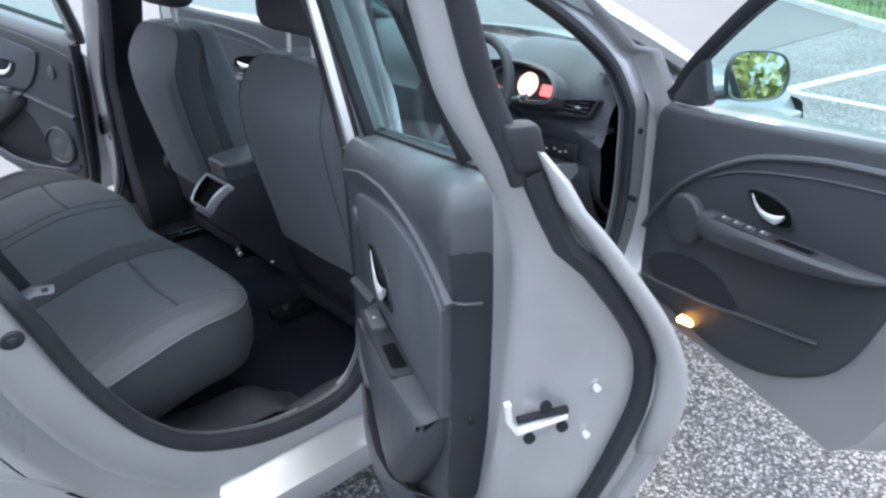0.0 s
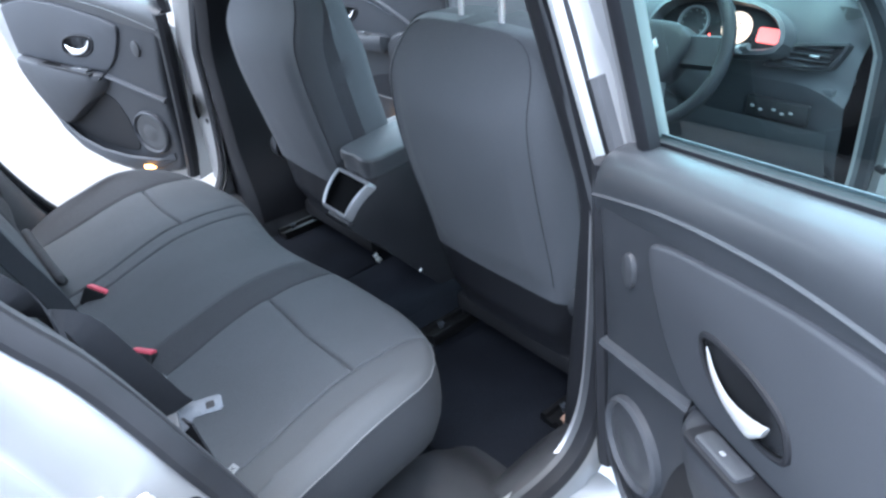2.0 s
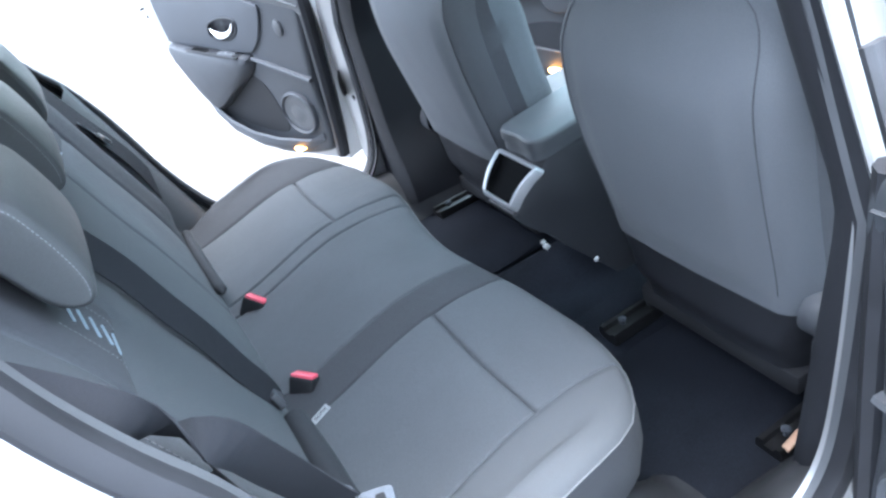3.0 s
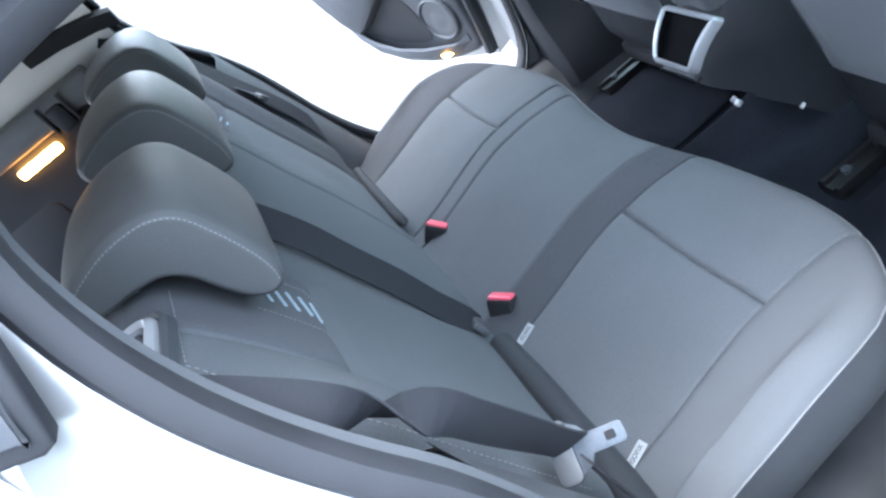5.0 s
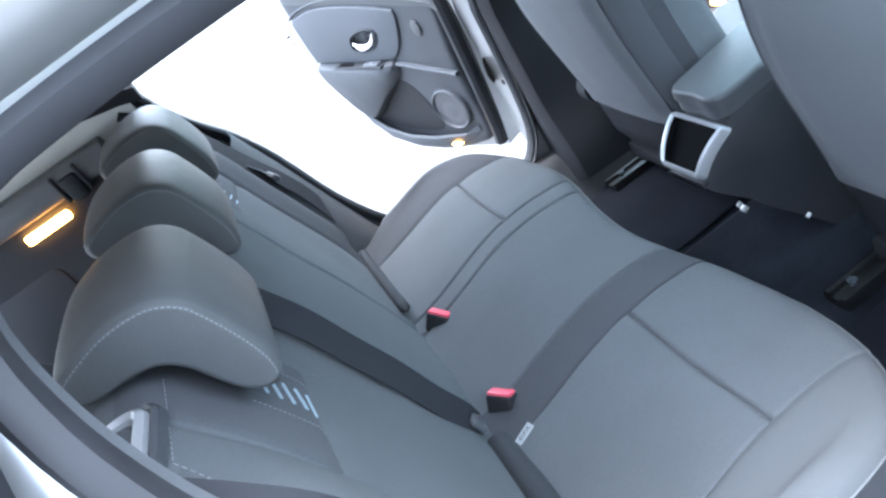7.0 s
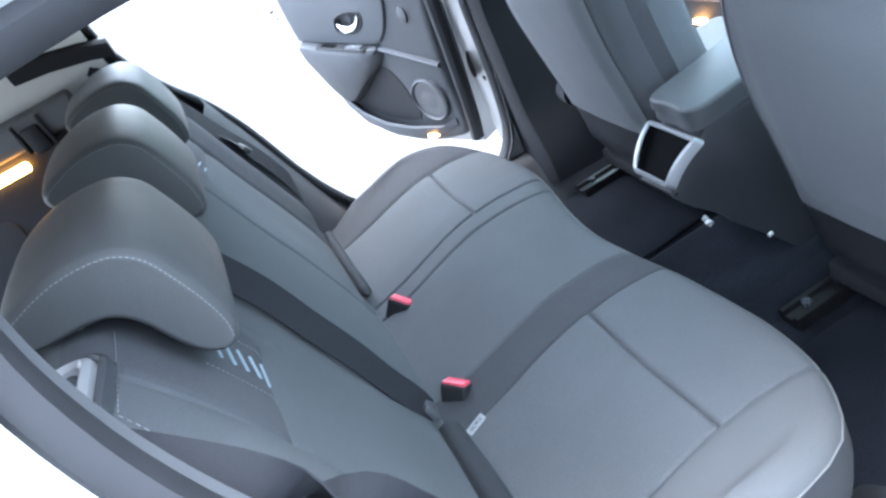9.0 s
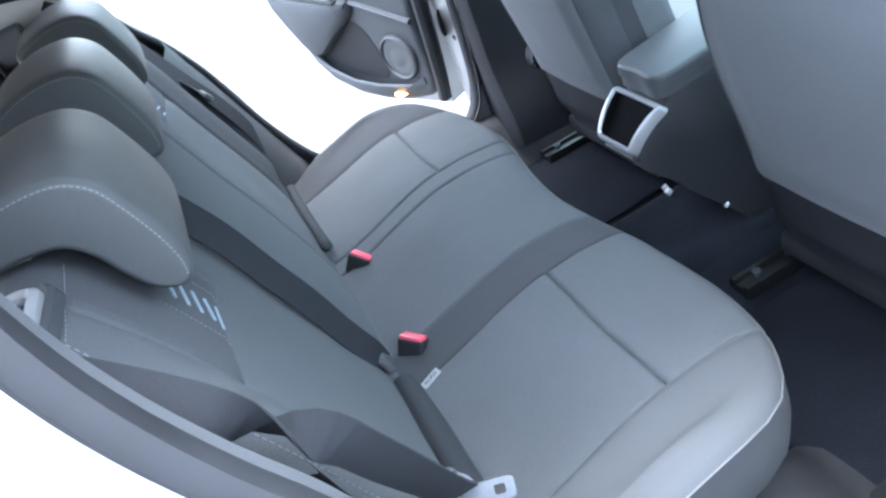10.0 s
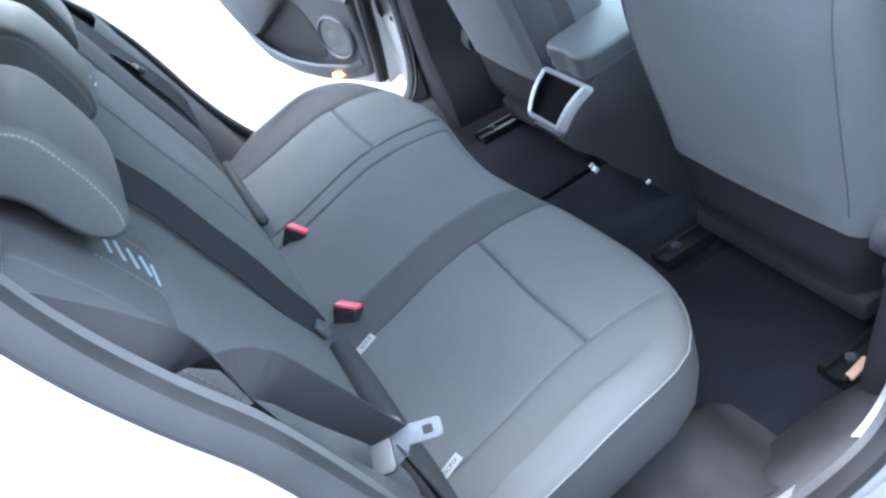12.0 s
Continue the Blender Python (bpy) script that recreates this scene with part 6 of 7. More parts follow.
def front_door(s, put):
    bm = bmesh.new()
    redge = ([0.275, 0.34, 0.50, 0.70, 0.90, 1.06], [0.86, 0.92, 0.985, 1.02, 1.03, 1.03])
    fedge = ([0.30, 0.5, 1.06], [0.08, 0.02, 0.0])
    outer = ([0.30, 0.50, 0.75, 0.90, 1.0, 1.06], [-0.12, -0.165, -0.185, -0.18, -0.14, -0.07])
    zs = np.linspace(0.275, 1.055, 20)
    rings = []
    for z in zs:
        ur, uf, wo = np.interp(z, *redge), np.interp(z, *fedge), np.interp(z, *outer)
        top = lambda u: min(z, 0.932 + 0.118 * u)
        k = [(uf, -0.014), (0.3, -0.014), (0.6, -0.014), (ur - 0.04, -0.014), (ur - 0.03, 0.6 * wo), (ur, wo), (0.6, wo * 1.04), (0.3, wo * 1.04), (uf, wo)]
        rings.append([put(u, w, top(u)) for u, w in k])
    loft(bm, rings)
    door = part("front_door", bm, PAINT, car, "open silver front door with a black trim panel")
    outline = spline([(0.03, 0.345), (0.20, 0.318), (0.357, 0.306), (0.47, 0.312), (0.60, 0.350), (0.704, 0.412), (0.774, 0.472), (0.822, 0.55), (0.860, 0.66), (0.890, 0.78), (0.915, 0.90), (0.935, 1.042), (0.75, 1.022), (0.45, 0.985), (0.15, 0.948), (0.02, 0.930), (0.0, 0.80), (0.01, 0.55)], 100, closed=True)
    bm = bmesh.new()
    pad(bm, outline, -0.030, 0.0, upright(put), 0.020, 4)
    part("trim_panel", bm, PLASTIC_SOFT, door, "soft black trim panel")
    bm = bmesh.new()
    strip(bm, put, spline([(0.012, 0.540), (0.045, 0.595), (0.105, 0.672), (0.175, 0.742), (0.257, 0.802), (0.350, 0.858), (0.448, 0.902), (0.613, 0.946), (0.775, 0.970), (0.915, 0.980)], 50), 0.0, 0.010, 0.010)
    strip(bm, put, spline([(0.266, 0.789), (0.347, 0.83), (0.432, 0.86), (0.545, 0.889), (0.661, 0.913), (0.789, 0.932), (0.905, 0.945)], 40), 0.0, 0.004, 0.005)
    part("swept_moulding", bm, PLASTIC_GREY, door, "swept grey moulding lines")
    inner_handle(put, door, 0.428, 0.584, 0.788)
    bm = bmesh.new()
    rings = []
    for u, low, top, w in ((0.285, 0.640, 0.698, 0.01), (0.31, 0.640, 0.711, 0.05), (0.38, 0.650, 0.716, 0.062), (0.46, 0.662, 0.723, 0.066), (0.58, 0.682, 0.737, 0.066), (0.70, 0.706, 0.750, 0.062), (0.80, 0.730, 0.760, 0.050), (0.85, 0.748, 0.766, 0.030), (0.870, 0.758, 0.767, 0.012)):
        rings.append([put(u, ww, z) for ww, z in ((-0.01, low), (0.6 * w, low), (0.92 * w, low + 0.006), (w, low + 0.4 * (top - low)), (0.97 * w, top - 0.2 * (top - low)), (0.80 * w, top), (-0.01, top))])
    loft(bm, rings)
    rest = part("armrest", bm, PLASTIC_SOFT, door, "grey armrest with window switches")
    zt = lambda u: float(np.interp(u, [0.31, 0.38, 0.46, 0.58, 0.70, 0.80], [0.711, 0.716, 0.723, 0.737, 0.750, 0.760]))
    bm = bmesh.new()
    pad(bm, round_rect(0.33, 0.036, 0.010, 4, 0.525, 0.032), -0.003, 0.003, lambda a, b, d: put(a, b, zt(a) + d), 0.002, 2)
    part("switch_plate", bm, PLASTIC_BLACK, rest, "black switch plate")
    for k in range(4):
        bm = bmesh.new()
        pad(bm, round_rect(0.030, 0.015, 0.003, 3, 0.400 + 0.045 * k, 0.032), 0.0, 0.009, lambda a, b, d: put(a, b, zt(a) + d), 0.002, 2)
        part("window_switch", bm, PLASTIC_GREY, rest, "grey window switch")
        bm = bmesh.new()
        pad(bm, round_rect(0.007, 0.011, 0.001, 2, 0.391 + 0.045 * k, 0.032), 0.008, 0.0102, lambda a, b, d: put(a, b, zt(a) + d), 0.0006, 1)
        part("switch_mark", bm, TAG, rest, "pale switch mark")
    # black pad painting the shade of the pull cup
    bm = bmesh.new()
    pad(bm, round_rect(0.105, 0.024, 0.006, 3, 0.628, 0.032), 0.0, 0.0045, lambda a, b, d: put(a, b, zt(a) + d), 0.001, 1)
    part("pull_recess", bm, CAVITY_SHADE, rest, "pull recess, a flat pad blackened for its shade")
    bm = bmesh.new()
    pad(bm, oval(0.150, 0.150, 36, 0.218, 0.648), -0.004, 0.026, upright(put), 0.012, 4)
    part("speaker_grille", bm, PLASTIC_SOFT, door, "round black speaker pod")
    # the bin's inner shade, put on as a flat dark pad
    bm = bmesh.new()
    hole = spline([(0.06, 0.44), (0.125, 0.495), (0.25, 0.535), (0.37, 0.532), (0.43, 0.505), (0.466, 0.474), (0.36, 0.446), (0.24, 0.422), (0.10, 0.396)], 40, closed=True)
    pad(bm, hole, -0.006, 0.0025, upright(put), 0.001, 1)
    part("bin_shade", bm, SHADED_PLASTIC, door, "door bin, a flat pad darkened for its shade")
    bm = bmesh.new()
    strip(bm, put, spline([(0.04, 0.380), (0.10, 0.388), (0.24, 0.413), (0.363, 0.438), (0.472, 0.466), (0.617, 0.502), (0.729, 0.531)], 30), 0.0, 0.006, 0.009)
    part("bin_edge", bm, PLASTIC, door, "black bin edge")
    bm = bmesh.new()
    rbox(bm, put(0.285, 0.008, 0.340), (0.03, 0.05, 0.016), 0.005)
    part("door_lamp", bm, AMBER, door, "lit amber door lamp")
    # frame, sail panel and glass
    fr = lambda u, z, k=0.0: put(u, -0.04 + 0.396 * max(0.0, z - 0.98) + k, z)
    ref = np.array(put(0, 1, 0)) - np.array(put(0, 0, 0))
    bm = bmesh.new()
    line = spline([(0.0, 0.955), (0.10, 1.05), (0.20, 1.125), (0.40, 1.262), (0.55, 1.345), (0.70, 1.392), (0.90, 1.40), (0.965, 1.385), (0.985, 1.30), (0.995, 1.15), (1.0, 1.05)], 50)
    sweep(bm, [fr(u, z, -0.008) for u, z in line], [(-0.018, -0.016), (0.020, -0.016), (0.022, 0.006), (0.010, 0.014), (-0.012, 0.014), (-0.018, 0.004)], ref)
    part("window_frame", bm, RUBBER, door, "dark window frame")
    bm = bmesh.new()
    pad(bm, spline([(0.03, 0.945), (0.17, 0.962), (0.185, 1.02), (0.19, 1.105), (0.10, 1.04), (0.05, 0.99)], 30, closed=True), -0.01, 0.012, lambda a, b, d: fr(a, b, d - 0.005), 0.006, 2)
    part("sail_panel", bm, PLASTIC, door, "black mirror sail panel")
    bm = bmesh.new()
    sheet(bm, [[fr(u, (0.94 + 0.115 * u) * (1 - f_) + min(1.395, 1.105 + 0.70 * (u - 0.17)) * f_, -0.012) for u in np.linspace(0.185, 0.98, 14)] for f_ in np.linspace(0, 1, 6)])
    pane = part("window_glass", bm, GLASS, door, "green-tinted window glass")
    pane.visible_shadow = False
    # mirror, outside the sail panel, looking back along the car
    cu, cw, cz = 0.218, -0.150, 1.048
    bm = bmesh.new()
    rim = spline([(-0.10, -0.030), (-0.085, -0.068), (-0.03, -0.078), (0.06, -0.070), (0.095, -0.040), (0.10, 0.015), (0.075, 0.062), (0.0, 0.075), (-0.07, 0.068), (-0.098, 0.03)], 44, closed=True)
    look_w, look_u = math.sin(radians(24)), math.cos(radians(24))

    def face(a, b, d):
        # a across (away from the car), b up, d towards the driver's eye
        d, b = d + 0.17 * -b, b + 0.17 * d
        return put(cu + d * look_u + a * look_w, cw + d * look_w - a * look_u, cz + b)
    rim = [(0.82 * a, 0.88 * b) for a, b in rim]
    rings = [[face(a * k, b * k, d) for a, b in rim] for k, d in ((0.25, -0.085), (0.60, -0.075), (0.88, -0.045), (1.0, -0.01), (1.0, 0.012), (0.96, 0.018), (0.92, 0.014), (0.90, 0.004))]
    loft(bm, rings)
    house = part("mirror_housing", bm, PLASTIC, door, "black door mirror housing")
    bm = bmesh.new()
    g = [face(a * 0.905, b * 0.905, 0.008) for a, b in rim]
    bm.faces.new([bm.verts.new(q) for q in g])
    part("mirror_glass", bm, MIRROR, house, "mirror glass")
    bm = bmesh.new()
    sweep(bm, [put(0.13, -0.05, 0.985), put(0.17, -0.10, 0.995), put(0.20, -0.14, 1.01)], disc(0.028, 10, 0.7), (0, 0, 1))
    part("mirror_arm", bm, PLASTIC, house)


front_door(-1, door_map(-1, 67, 1.70, -0.84))
front_door(1, door_map(1, 64, 1.70, -0.84))

# ---- dashboard and wheel ----
dash = thing("dashboard", (1.65, 0, 0.6), "black moulded dashboard with a lit instrument cluster", "dashboard")
SECTION = [(2.02, 0.95), (1.90, 0.99), (1.78, 1.0), (1.70, 0.985), (1.635, 0.95), (1.60, 0.915), (1.585, 0.87), (1.575, 0.83), (1.562, 0.815), (1.560, 0.80), (1.57, 0.76), (1.585, 0.70), (1.63, 0.62), (1.72, 0.56)]
sec = spline(SECTION, 60)
bm = bmesh.new()
rows = []
for y in np.linspace(-0.735, 0.735, 99):
    a = abs(y)
    row = []
    for x, z in sec:
        z += 0.028 * smooth(0.66, 0.78, z)
        end = 0.045 * max(0.0, (a - 0.62) / 0.115) ** 2
        hood = math.exp(-((y + 0.415) / 0.165) ** 4) * smooth(0.86, 0.93, z)
        x2 = x + 0.5 * end * smooth(0.6, 0.8, z)
        if x < 1.80:
            x2 -= 0.035 * hood * (1 - smooth(1.70, 1.80, x))
        row.append((x2, y, z - end + 0.050 * hood * smooth(0.90, 0.96, z) * (1 - smooth(1.72, 1.86, x))))
    rows.append(row)
sheet(bm, rows)
part("dash_moulding", bm, PLASTIC_SOFT, dash, "soft black dash moulding")
PANEL = Matrix.Translation((1.548, -0.415, 0.948)) @ Matrix.Rotation(radians(-90), 4, "Z") @ Matrix.Rotation(radians(66), 4, "X")
ip = lambda a, b, d: tuple(PANEL @ Vector((a, b, d)))
bm = bmesh.new()
cl = spline([(-0.16, -0.035), (0.0, -0.05), (0.155, -0.035), (0.165, 0.01), (0.11, 0.048), (0.0, 0.058), (-0.11, 0.048), (-0.165, 0.01)], 48, closed=True)
pad(bm, cl, -0.06, 0.0, ip, 0.004, 2)
part("cluster_face", bm, RECESS, dash, "dark instrument face")
bm = bmesh.new()
sheet(bm, [[ip(a, b, d) for a, b in inset(cl, i)] for i, d in ((-0.016, -0.03), (-0.014, 0.035), (-0.004, 0.040), (0.0, 0.03), (0.0, 0.0))], around=True)
part("cluster_hood", bm, PLASTIC, dash, "black cluster hood")
bm = bmesh.new()
pad(bm, oval(0.078, 0.078, 32, 0.045, 0.004), 0.0, 0.006, ip, 0.003, 2)
dial = part("speed_display", bm, DIAL_LIT, dash, "round lit speed display showing 27")
letters("27", 0.026, PANEL @ Matrix.Translation((0.045, 0.006, 0.0066)), RECESS, dial)
bm = bmesh.new()
pad(bm, round_rect(0.062, 0.036, 0.006, 3, 0.134, -0.004), 0.0, 0.005, ip, 0.002, 1)
part("trip_display", bm, SCREEN_RED, dash, "lit red trip display")
bm = bmesh.new()
sheet(bm, [[ip(-0.075 + r * math.cos(t), 0.002 + r * math.sin(t), d) for t in np.linspace(0, 2 * math.pi, 32, endpoint=False)] for r, d in ((0.044, 0.0), (0.043, 0.008), (0.039, 0.008), (0.037, 0.0))], around=True)
part("rev_counter_ring", bm, SILVER_TRIM, dash, "silver rev counter ring")
bm = bmesh.new()
for k in range(9):
    t = radians(220 - 32 * k)
    q = ip(-0.075 + 0.031 * math.cos(t), 0.002 + 0.031 * math.sin(t), 0.002)
    rbox(bm, q, (0.003, 0.003, 0.003), 0.0008, 1)
part("dial_marks", bm, TAG, dash, "pale dial marks")
bm = bmesh.new()
for a in (-0.085, -0.07, -0.02):
    rbox(bm, ip(a, -0.022, 0.004), (0.003, 0.006, 0.004), 0.001, 1)
part("warning_lamps", bm, TELLTALE, dash, "lit red warning lamps")


def vent(y, z, x, w, h, turn):
    m = Matrix.Translation((x, y, z)) @ Matrix.Rotation(radians(-90 + turn), 4, "Z") @ Matrix.Rotation(radians(74), 4, "X")
    put = lambda a, b, d: tuple(m @ Vector((a, b, d)))
    rim = spline([(-0.52 * w, -0.46 * h), (-0.47 * w, -0.50 * h), (-0.05 * w, -0.45 * h), (0.29 * w, -0.36 * h), (0.36 * w, -0.28 * h), (0.45 * w, 0.20 * h), (0.49 * w, 0.50 * h), (0.44 * w, 0.54 * h), (0.05 * w, 0.42 * h), (-0.27 * w, 0.26 * h), (-0.36 * w, 0.16 * h)], 60, closed=True)
    bm = bmesh.new()
    sheet(bm, [[put(a, b, d) for a, b in inset(rim, i)] for i, d in ((-0.004, -0.02), (-0.002, 0.010), (0.004, 0.012), (0.007, 0.006), (0.007, -0.02))], around=True)
    v = part("air_vent", bm, PLASTIC_BLACK, dash, "rounded air vent")
    bm = bmesh.new()
    pad(bm, inset(rim, 0.006), -0.03, -0.012, put, 0.001, 1)
    part("vent_throat", bm, RECESS, v)
    for k in range(4):
        b0 = -0.30 * h + 0.2 * h * k
        wide = 0.60 * w
        bm = bmesh.new()
        sweep(bm, [put(-wide / 2, b0, -0.002), put(wide / 2, b0, -0.002)], [(-0.009, -0.0012), (0.009, -0.0012), (0.009, 0.0012), (-0.009, 0.0012)], np.array(put(0, 1, 0.35)) - np.array(put(0, 0, 0)))
        part("vent_slat", bm, PLASTIC, v)
    bm = bmesh.new()
    rbox(bm, put(0.02, 0.02 * h, 0.010), (0.012, 0.022, 0.006), 0.002, 1)
    part("vent_tab", bm, SILVER_TRIM, v, "silver vent tab")


vent(-0.637, 0.908, 1.562, 0.172, 0.066, 4)
vent(-0.155, 0.896, 1.575, 0.110, 0.070, 0)
vent(0.03, 0.896, 1.575, 0.110, 0.070, 0)
bm = bmesh.new()
sheet(bm, [[(1.655 + 0.010 * math.sin(t) + k[1], -0.66 + k[0] * 0.045 * math.cos(t), 0.982 + 0.012 * math.sin(t) + k[1]) for t in np.linspace(0, 2 * math.pi, 24, endpoint=False)] for k in ((1.0, 0.006), (0.85, 0.004), (0.1, 0.003))], around=True)
part("demist_vent", bm, RECESS, dash, "small demist vent")
bm = bmesh.new()
rbox(bm, (1.558, -0.59, 0.765), (0.02, 0.16, 0.055), 0.008, 2)
switch = part("switch_panel", bm, RECESS, dash, "black switch panel")
for k in range(5):
    bm = bmesh.new()
    rbox(bm, (1.546, -0.63 + 0.022 * k + 0.012 * (k > 2), 0.768 - 0.006 * (k % 2)), (0.004, 0.010, 0.006), 0.001, 1)
    part("switch_mark", bm, TAG, switch, "white switch mark")
bm = bmesh.new()
rbox(bm, (1.63, -0.60, 0.825), (0.12, 0.22, 0.018), 0.006, 2)
part("dash_rail", bm, PLASTIC_GREY, dash, "grey lower dash rail")
bm = bmesh.new()
rbox(bm, (1.68, 0.02, 0.72), (0.16, 0.25, 0.34), 0.03, 3)
part("centre_stack", bm, PLASTIC, dash, "black centre stack")
bm = bmesh.new()
rbox(bm, (1.595, 0.02, 0.985), (0.03, 0.19, 0.055), 0.012, 3)
part("top_display", bm, RECESS, dash, "dark top display hood")
bm = bmesh.new()
rows = [[(1.95, y, z) for y in np.linspace(-0.74, 0.74, 5)] for z in (0.28, 0.62, 0.96)]
sheet(bm, rows)
part("bulkhead", bm, CARPET, car, "dark bulkhead carpet")
bm = bmesh.new()
rows = [[(x, y, z) for y in np.linspace(-0.72, -0.16, 9)] for x, z in spline([(1.552, 0.735), (1.556, 0.70), (1.575, 0.64), (1.61, 0.57), (1.66, 0.515), (1.74, 0.48)], 14)]
sheet(bm, rows)
part("knee_panel", bm, PLASTIC, dash, "black knee panel under the dash")

wheel_at = Vector((1.335, -0.375, 0.945))
wheel = thing("steering_wheel", tuple(wheel_at), "black three-spoke steering wheel on its column", "steering wheel")
WH = Matrix.Translation(wheel_at) @ Matrix.Rotation(radians(-90), 4, "Z") @ Matrix.Rotation(radians(64), 4, "X")
wp = lambda a, b, d: tuple(WH @ Vector((a, b, d)))
bm = bmesh.new()
ring = []
for t in np.linspace(0, 2 * math.pi, 64, endpoint=False):
    ring.append([wp((0.183 + 0.0155 * math.cos(q)) * math.cos(t), (0.183 + 0.0155 * math.cos(q)) * math.sin(t), 0.017 * math.sin(q)) for q in np.linspace(0, 2 * math.pi, 12, endpoint=False)])
sheet(bm, ring, around=True, along=True)
part("wheel_rim", bm, PLASTIC_BLACK, wheel, "black leather rim")
bm = bmesh.new()
hub = spline([(-0.085, 0.03), (-0.075, -0.02), (-0.045, -0.075), (0.0, -0.09), (0.045, -0.075), (0.075, -0.02), (0.085, 0.03), (0.05, 0.058), (0.0, 0.064), (-0.05, 0.058)], 48, closed=True)
pad(bm, hub, -0.05, 0.008, wp, 0.02, 4)
part("hub_pad", bm, PLASTIC_BLACK, wheel, "black airbag pad")
for a0, w in ((4, 0.040), (176, 0.040), (-74, 0.022), (-106, 0.022)):
    bm = bmesh.new()
    c, q = math.cos(radians(a0)), math.sin(radians(a0))
    sweep(bm, [wp(0.05 * c, 0.05 * q - 0.0, -0.02), wp(0.12 * c, 0.12 * q, -0.012), wp(0.180 * c, 0.180 * q, -0.004)], [(-w, -0.010), (w, -0.010), (w * 0.8, 0.008), (-w * 0.8, 0.008)], np.array(wp(0, 0, 1)) - np.array(wp(0, 0, 0)))
    part("spoke", bm, PLASTIC_BLACK if a0 > 0 else PLASTIC, wheel, "dark spoke")
bm = bmesh.new()
pad(bm, [(0.0, -0.020), (0.014, 0.0), (0.0, 0.020), (-0.014, 0.0)], 0.006, 0.0105, wp, 0.001, 1)
part("badge", bm, CHROME, wheel, "plain chrome badge")
bm = bmesh.new()
sweep(bm, [wp(0, -0.01, -0.03), wp(0, -0.03, -0.16), wp(0, -0.04, -0.24)], disc(0.06, 14), (0, 1, 0))
part("column_shroud", bm, PLASTIC, wheel, "black column shroud")
for sgn in (-1, 1):
    bm = bmesh.new()
    tube(bm, [wp(sgn * 0.05, 0.01, -0.09), wp(sgn * 0.13, 0.025, -0.085), wp(sgn * 0.19, 0.045, -0.075)], 0.009, 10)
    part("stalk", bm, PLASTIC, wheel, "black control stalk")
    bm = bmesh.new()
    tube(bm, [wp(sgn * 0.165, 0.036, -0.078), wp(sgn * 0.172, 0.038, -0.077)], 0.0105, 10)
    part("stalk_band", bm, TAG, wheel, "white marks on the stalk")

# ---- outside ----
bm = bmesh.new()
bmesh.ops.create_grid(bm, x_segments=8, y_segments=8, size=400)
tagged(part("ground", bm, ASPHALT, None, "worn grey asphalt car park with fine stone texture"), category="ground", kind="structure")


bm = bmesh.new()
rbox(bm, (-2.0, 21.6, -0.02), (60.0, 40.0, 0.06), 0.01, 1)
tagged(part("pavement", bm, CONCRETE, None, "pale concrete paving beside the car"), category="pavement", kind="structure")


def painted_line(a, b, w):
    a, b = Vector((*a, 0.004)), Vector((*b, 0.004))
    d = (b - a).normalized()
    q = Vector((-d.y, d.x, 0)) * w / 2
    bm = bmesh.new()
    n = 24
    rows = []
    for k in range(n + 1):
        p = a + (b - a) * k / n
        wob = 1 + 0.12 * noise.noise((k * 0.7, a.x, a.y))
        rows.append([p - q * wob, p + q * wob])
    sheet(bm, rows)
    tagged(part("parking_line", bm, LINE, None, "worn white parking line painted on asphalt"), category="road marking", group="parking lines", kind="structure")


painted_line((6.15, 0.62), (12.5, -0.35), 0.11)
painted_line((6.2, 0.55), (5.9, -5.0), 0.11)
painted_line((9.6, 0.6), (9.2, -5.0), 0.11)
painted_line((3.4, -4.2), (9.0, -5.0), 0.11)

d = Vector((1, 1, 0)).normalized()
q = Vector((1, -1, 0)).normalized()
base = Vector((9.3, 0.2, 0))
bm = bmesh.new()
loft(bm, [[tuple(base + d * t + q * a + Vector((0, 0, z))) for a, z in ((0, 0), (0.02, 0.10), (0.12, 0.115), (0.14, 0.0))] for t in np.linspace(-25, 25, 30)])
tagged(part("kerb", bm, surf("kerb_concrete", (0.34, 0.33, 0.31), 0.85, grain=120, vary=0.3, bump=0.4), None, "pale concrete kerb beside the verge"), category="kerb", kind="structure")
bm = bmesh.new()
rows = [[tuple(base + d * t + q * a + Vector((0, 0, 0.10 + 0.03 * noise.noise((t, a, 0)) + 0.05 * a / 12))) for a in np.linspace(0.13, 14, 16)] for t in np.linspace(-25, 25, 50)]
sheet(bm, rows)
tagged(part("verge", bm, GRASS, None, "mown grass verge beyond the kerb"), category="grass", kind="structure")
bm = bmesh.new()
rng = random.Random(4)
for k in range(9000):
    t, a = rng.uniform(-8, 8), rng.uniform(0.15, 3.0)
    p = base + d * t + q * a
    h, w, an = rng.uniform(0.04, 0.11), 0.006, rng.uniform(0, 6.28)
    e = Vector((math.cos(an), math.sin(an), 0))
    v = [bm.verts.new(p + e * w + Vector((0, 0, 0.09))), bm.verts.new(p - e * w + Vector((0, 0, 0.09))), bm.verts.new(p + Vector((rng.uniform(-0.03, 0.03), rng.uniform(-0.03, 0.03), 0.09 + h)))]
    bm.faces.new(v)
tagged(part("grass", bm, GRASS, None, "short green grass blades on the verge", smooth=False), category="grass", kind="stuff")


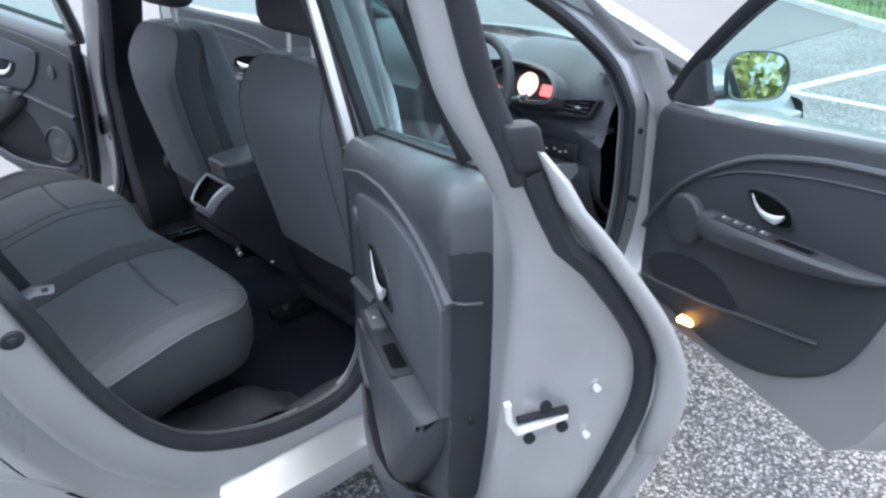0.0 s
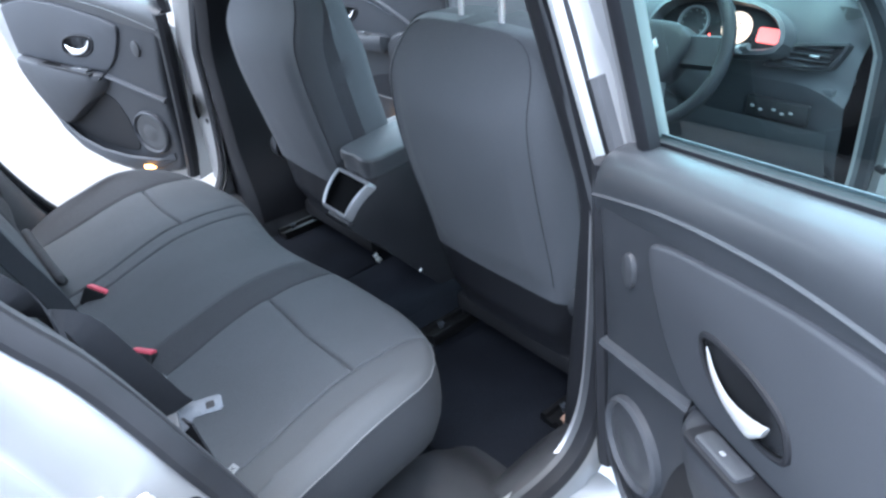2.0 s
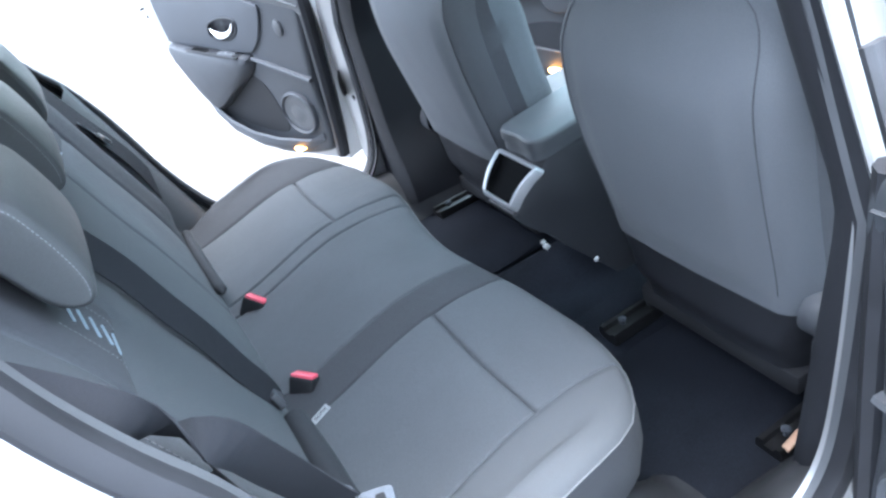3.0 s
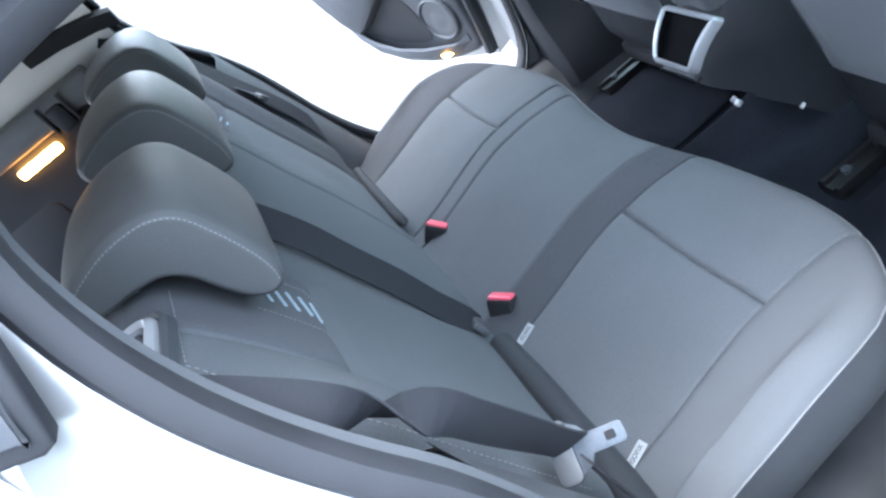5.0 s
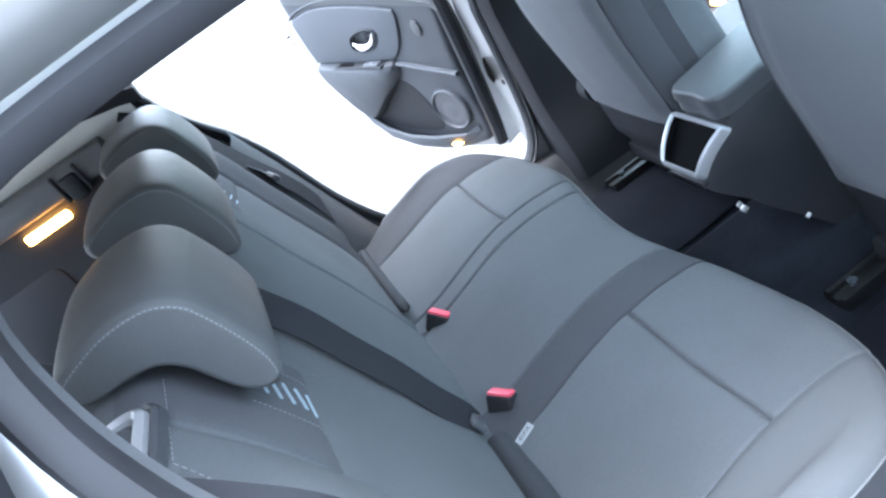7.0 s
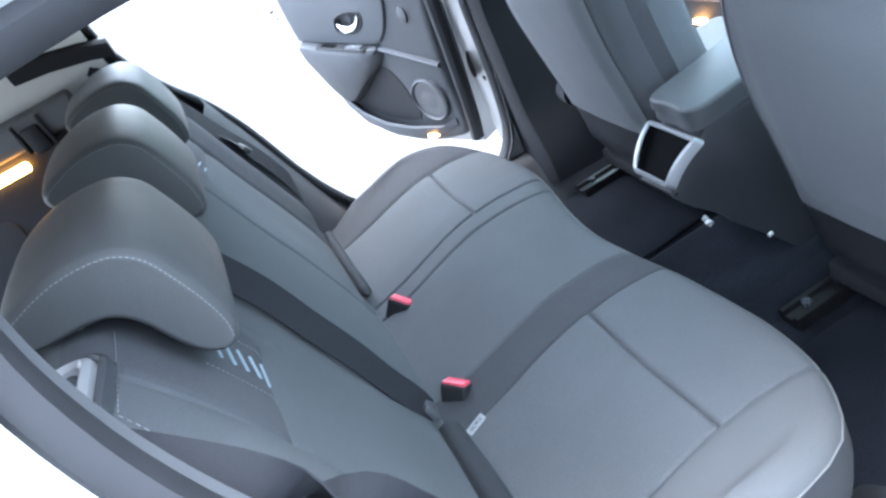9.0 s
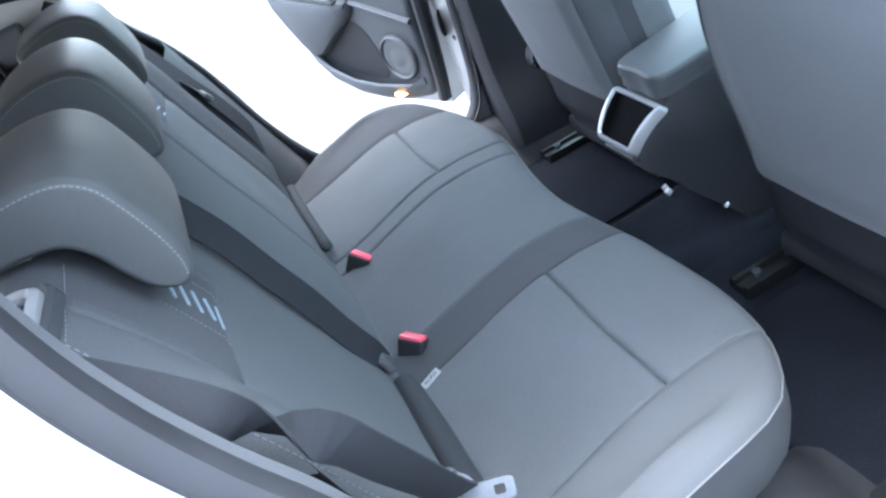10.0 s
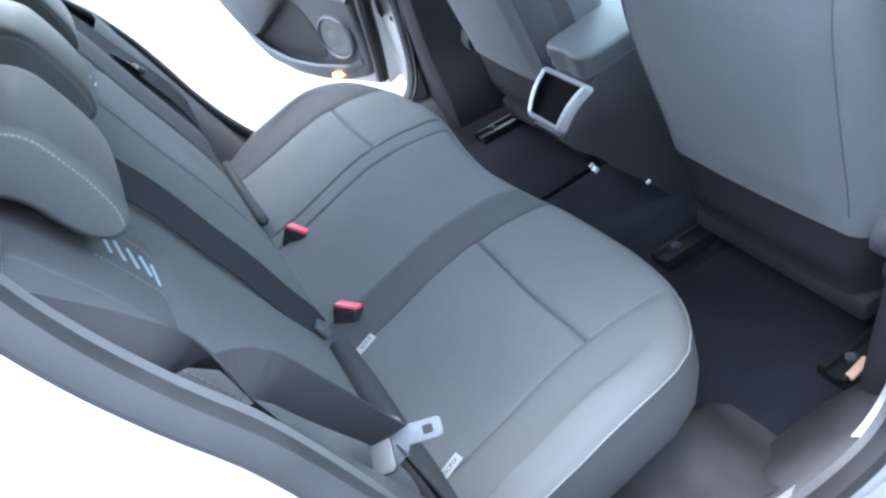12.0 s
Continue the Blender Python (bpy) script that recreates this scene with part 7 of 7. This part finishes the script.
def leaves(bm, rng, centre, radii, count, size):
    for _ in range(count):
        v = Vector((rng.gauss(0, 1), rng.gauss(0, 1), rng.gauss(0, 1)))
        v = v.normalized() * (rng.random() ** 0.35)
        if noise.noise(v * 2.3 + Vector(centre)) < -0.12:
            continue
        p = Vector(centre) + Vector((v.x * radii[0], v.y * radii[1], v.z * radii[2]))
        if p.z < 0.08:
            continue
        a = Vector((rng.gauss(0, 1), rng.gauss(0, 1), rng.gauss(0, 1))).normalized()
        b = a.cross(Vector((rng.gauss(0, 1), rng.gauss(0, 1), rng.gauss(0, 1)))).normalized()
        s_ = size * rng.uniform(0.6, 1.3)
        bm.faces.new([bm.verts.new(p + a * s_), bm.verts.new(p + b * s_ * 0.45), bm.verts.new(p - a * s_), bm.verts.new(p - b * s_ * 0.45)])


def tree(x, y, h, seed):
    rng = random.Random(seed)
    t = thing("tree", (x, y, 0.1), "broad leafy green tree on the grass verge", "tree", "verge trees")
    bm = bmesh.new()
    path = [(x + 0.05 * math.sin(k), y + 0.05 * math.cos(1.7 * k), 0.1 + h * 0.5 * k / 6) for k in range(7)]
    rings = []
    for k, p in enumerate(path):
        r = 0.16 * (1 - 0.5 * k / 6)
        rings.append([(p[0] + r * math.cos(a), p[1] + r * math.sin(a), p[2]) for a in np.linspace(0, 2 * math.pi, 12, endpoint=False)])
    loft(bm, rings)
    for k in range(6):
        an = k * 1.05
        a = Vector(path[4 + k % 3])
        tube(bm, [a, a + Vector((0.5 * math.cos(an), 0.5 * math.sin(an), 0.6)), a + Vector((1.2 * math.cos(an), 1.2 * math.sin(an), 1.1))], 0.045, 7)
    part("trunk", bm, BARK, t, "brown trunk with limbs")
    bm = bmesh.new()
    for k in range(9):
        an, rr = rng.uniform(0, 6.28), rng.uniform(0.2, 1.3)
        leaves(bm, rng, (x + rr * math.cos(an), y + rr * math.sin(an), h * rng.uniform(0.5, 0.95)), (1.0, 1.0, 0.8), 420, 0.09)
    part("crown", bm, LEAF, t, "green leafy crown", smooth=False)


for k, (x, y) in enumerate(((13.2, 1.6), (14.8, 3.6), (12.6, -2.4))):
    tree(x, y, 5.0 + 0.4 * k, 11 + k)
for k in range(7):
    rng = random.Random(40 + k)
    p = base + d * (-5 + 2.3 * k) + q * rng.uniform(2.6, 3.4)
    bush = thing("bush", (p.x, p.y, 0.1), "low green bush on the verge", "bush", "verge bushes")
    bm = bmesh.new()
    for j in range(4):
        leaves(bm, rng, (p.x + rng.uniform(-0.7, 0.7), p.y + rng.uniform(-0.7, 0.7), 0.5), (0.8, 0.8, 0.6), 420, 0.06)
    part("foliage", bm, LEAF, bush, smooth=False)
# hedge and post behind the parked car, which its mirror shows
for k in range(6):
    rng = random.Random(80 + k)
    x, y = -4.6 + 1.1 * k, -7.8 - 0.55 * k
    bush = thing("hedge_shrub", (x, y, 0.0), "tall yellow-green shrub behind the car park", "shrub", "hedge shrubs")
    bm = bmesh.new()
    for j in range(5):
        leaves(bm, rng, (x + rng.uniform(-0.8, 0.8), y + rng.uniform(-1.0, 1.0), rng.uniform(0.5, 2.4)), (1.0, 1.1, 1.0), 800, 0.12)
    part("foliage", bm, HEDGE, bush, smooth=False)
bm = bmesh.new()
rbox(bm, (-1.55, -6.6, 0.75), (0.26, 0.26, 1.5), 0.03, 2)
tagged(part("bollard", bm, surf("blue_painted_steel", (0.03, 0.10, 0.34), 0.4, grain=200), None, "blue painted post standing in the car park"), category="bollard")
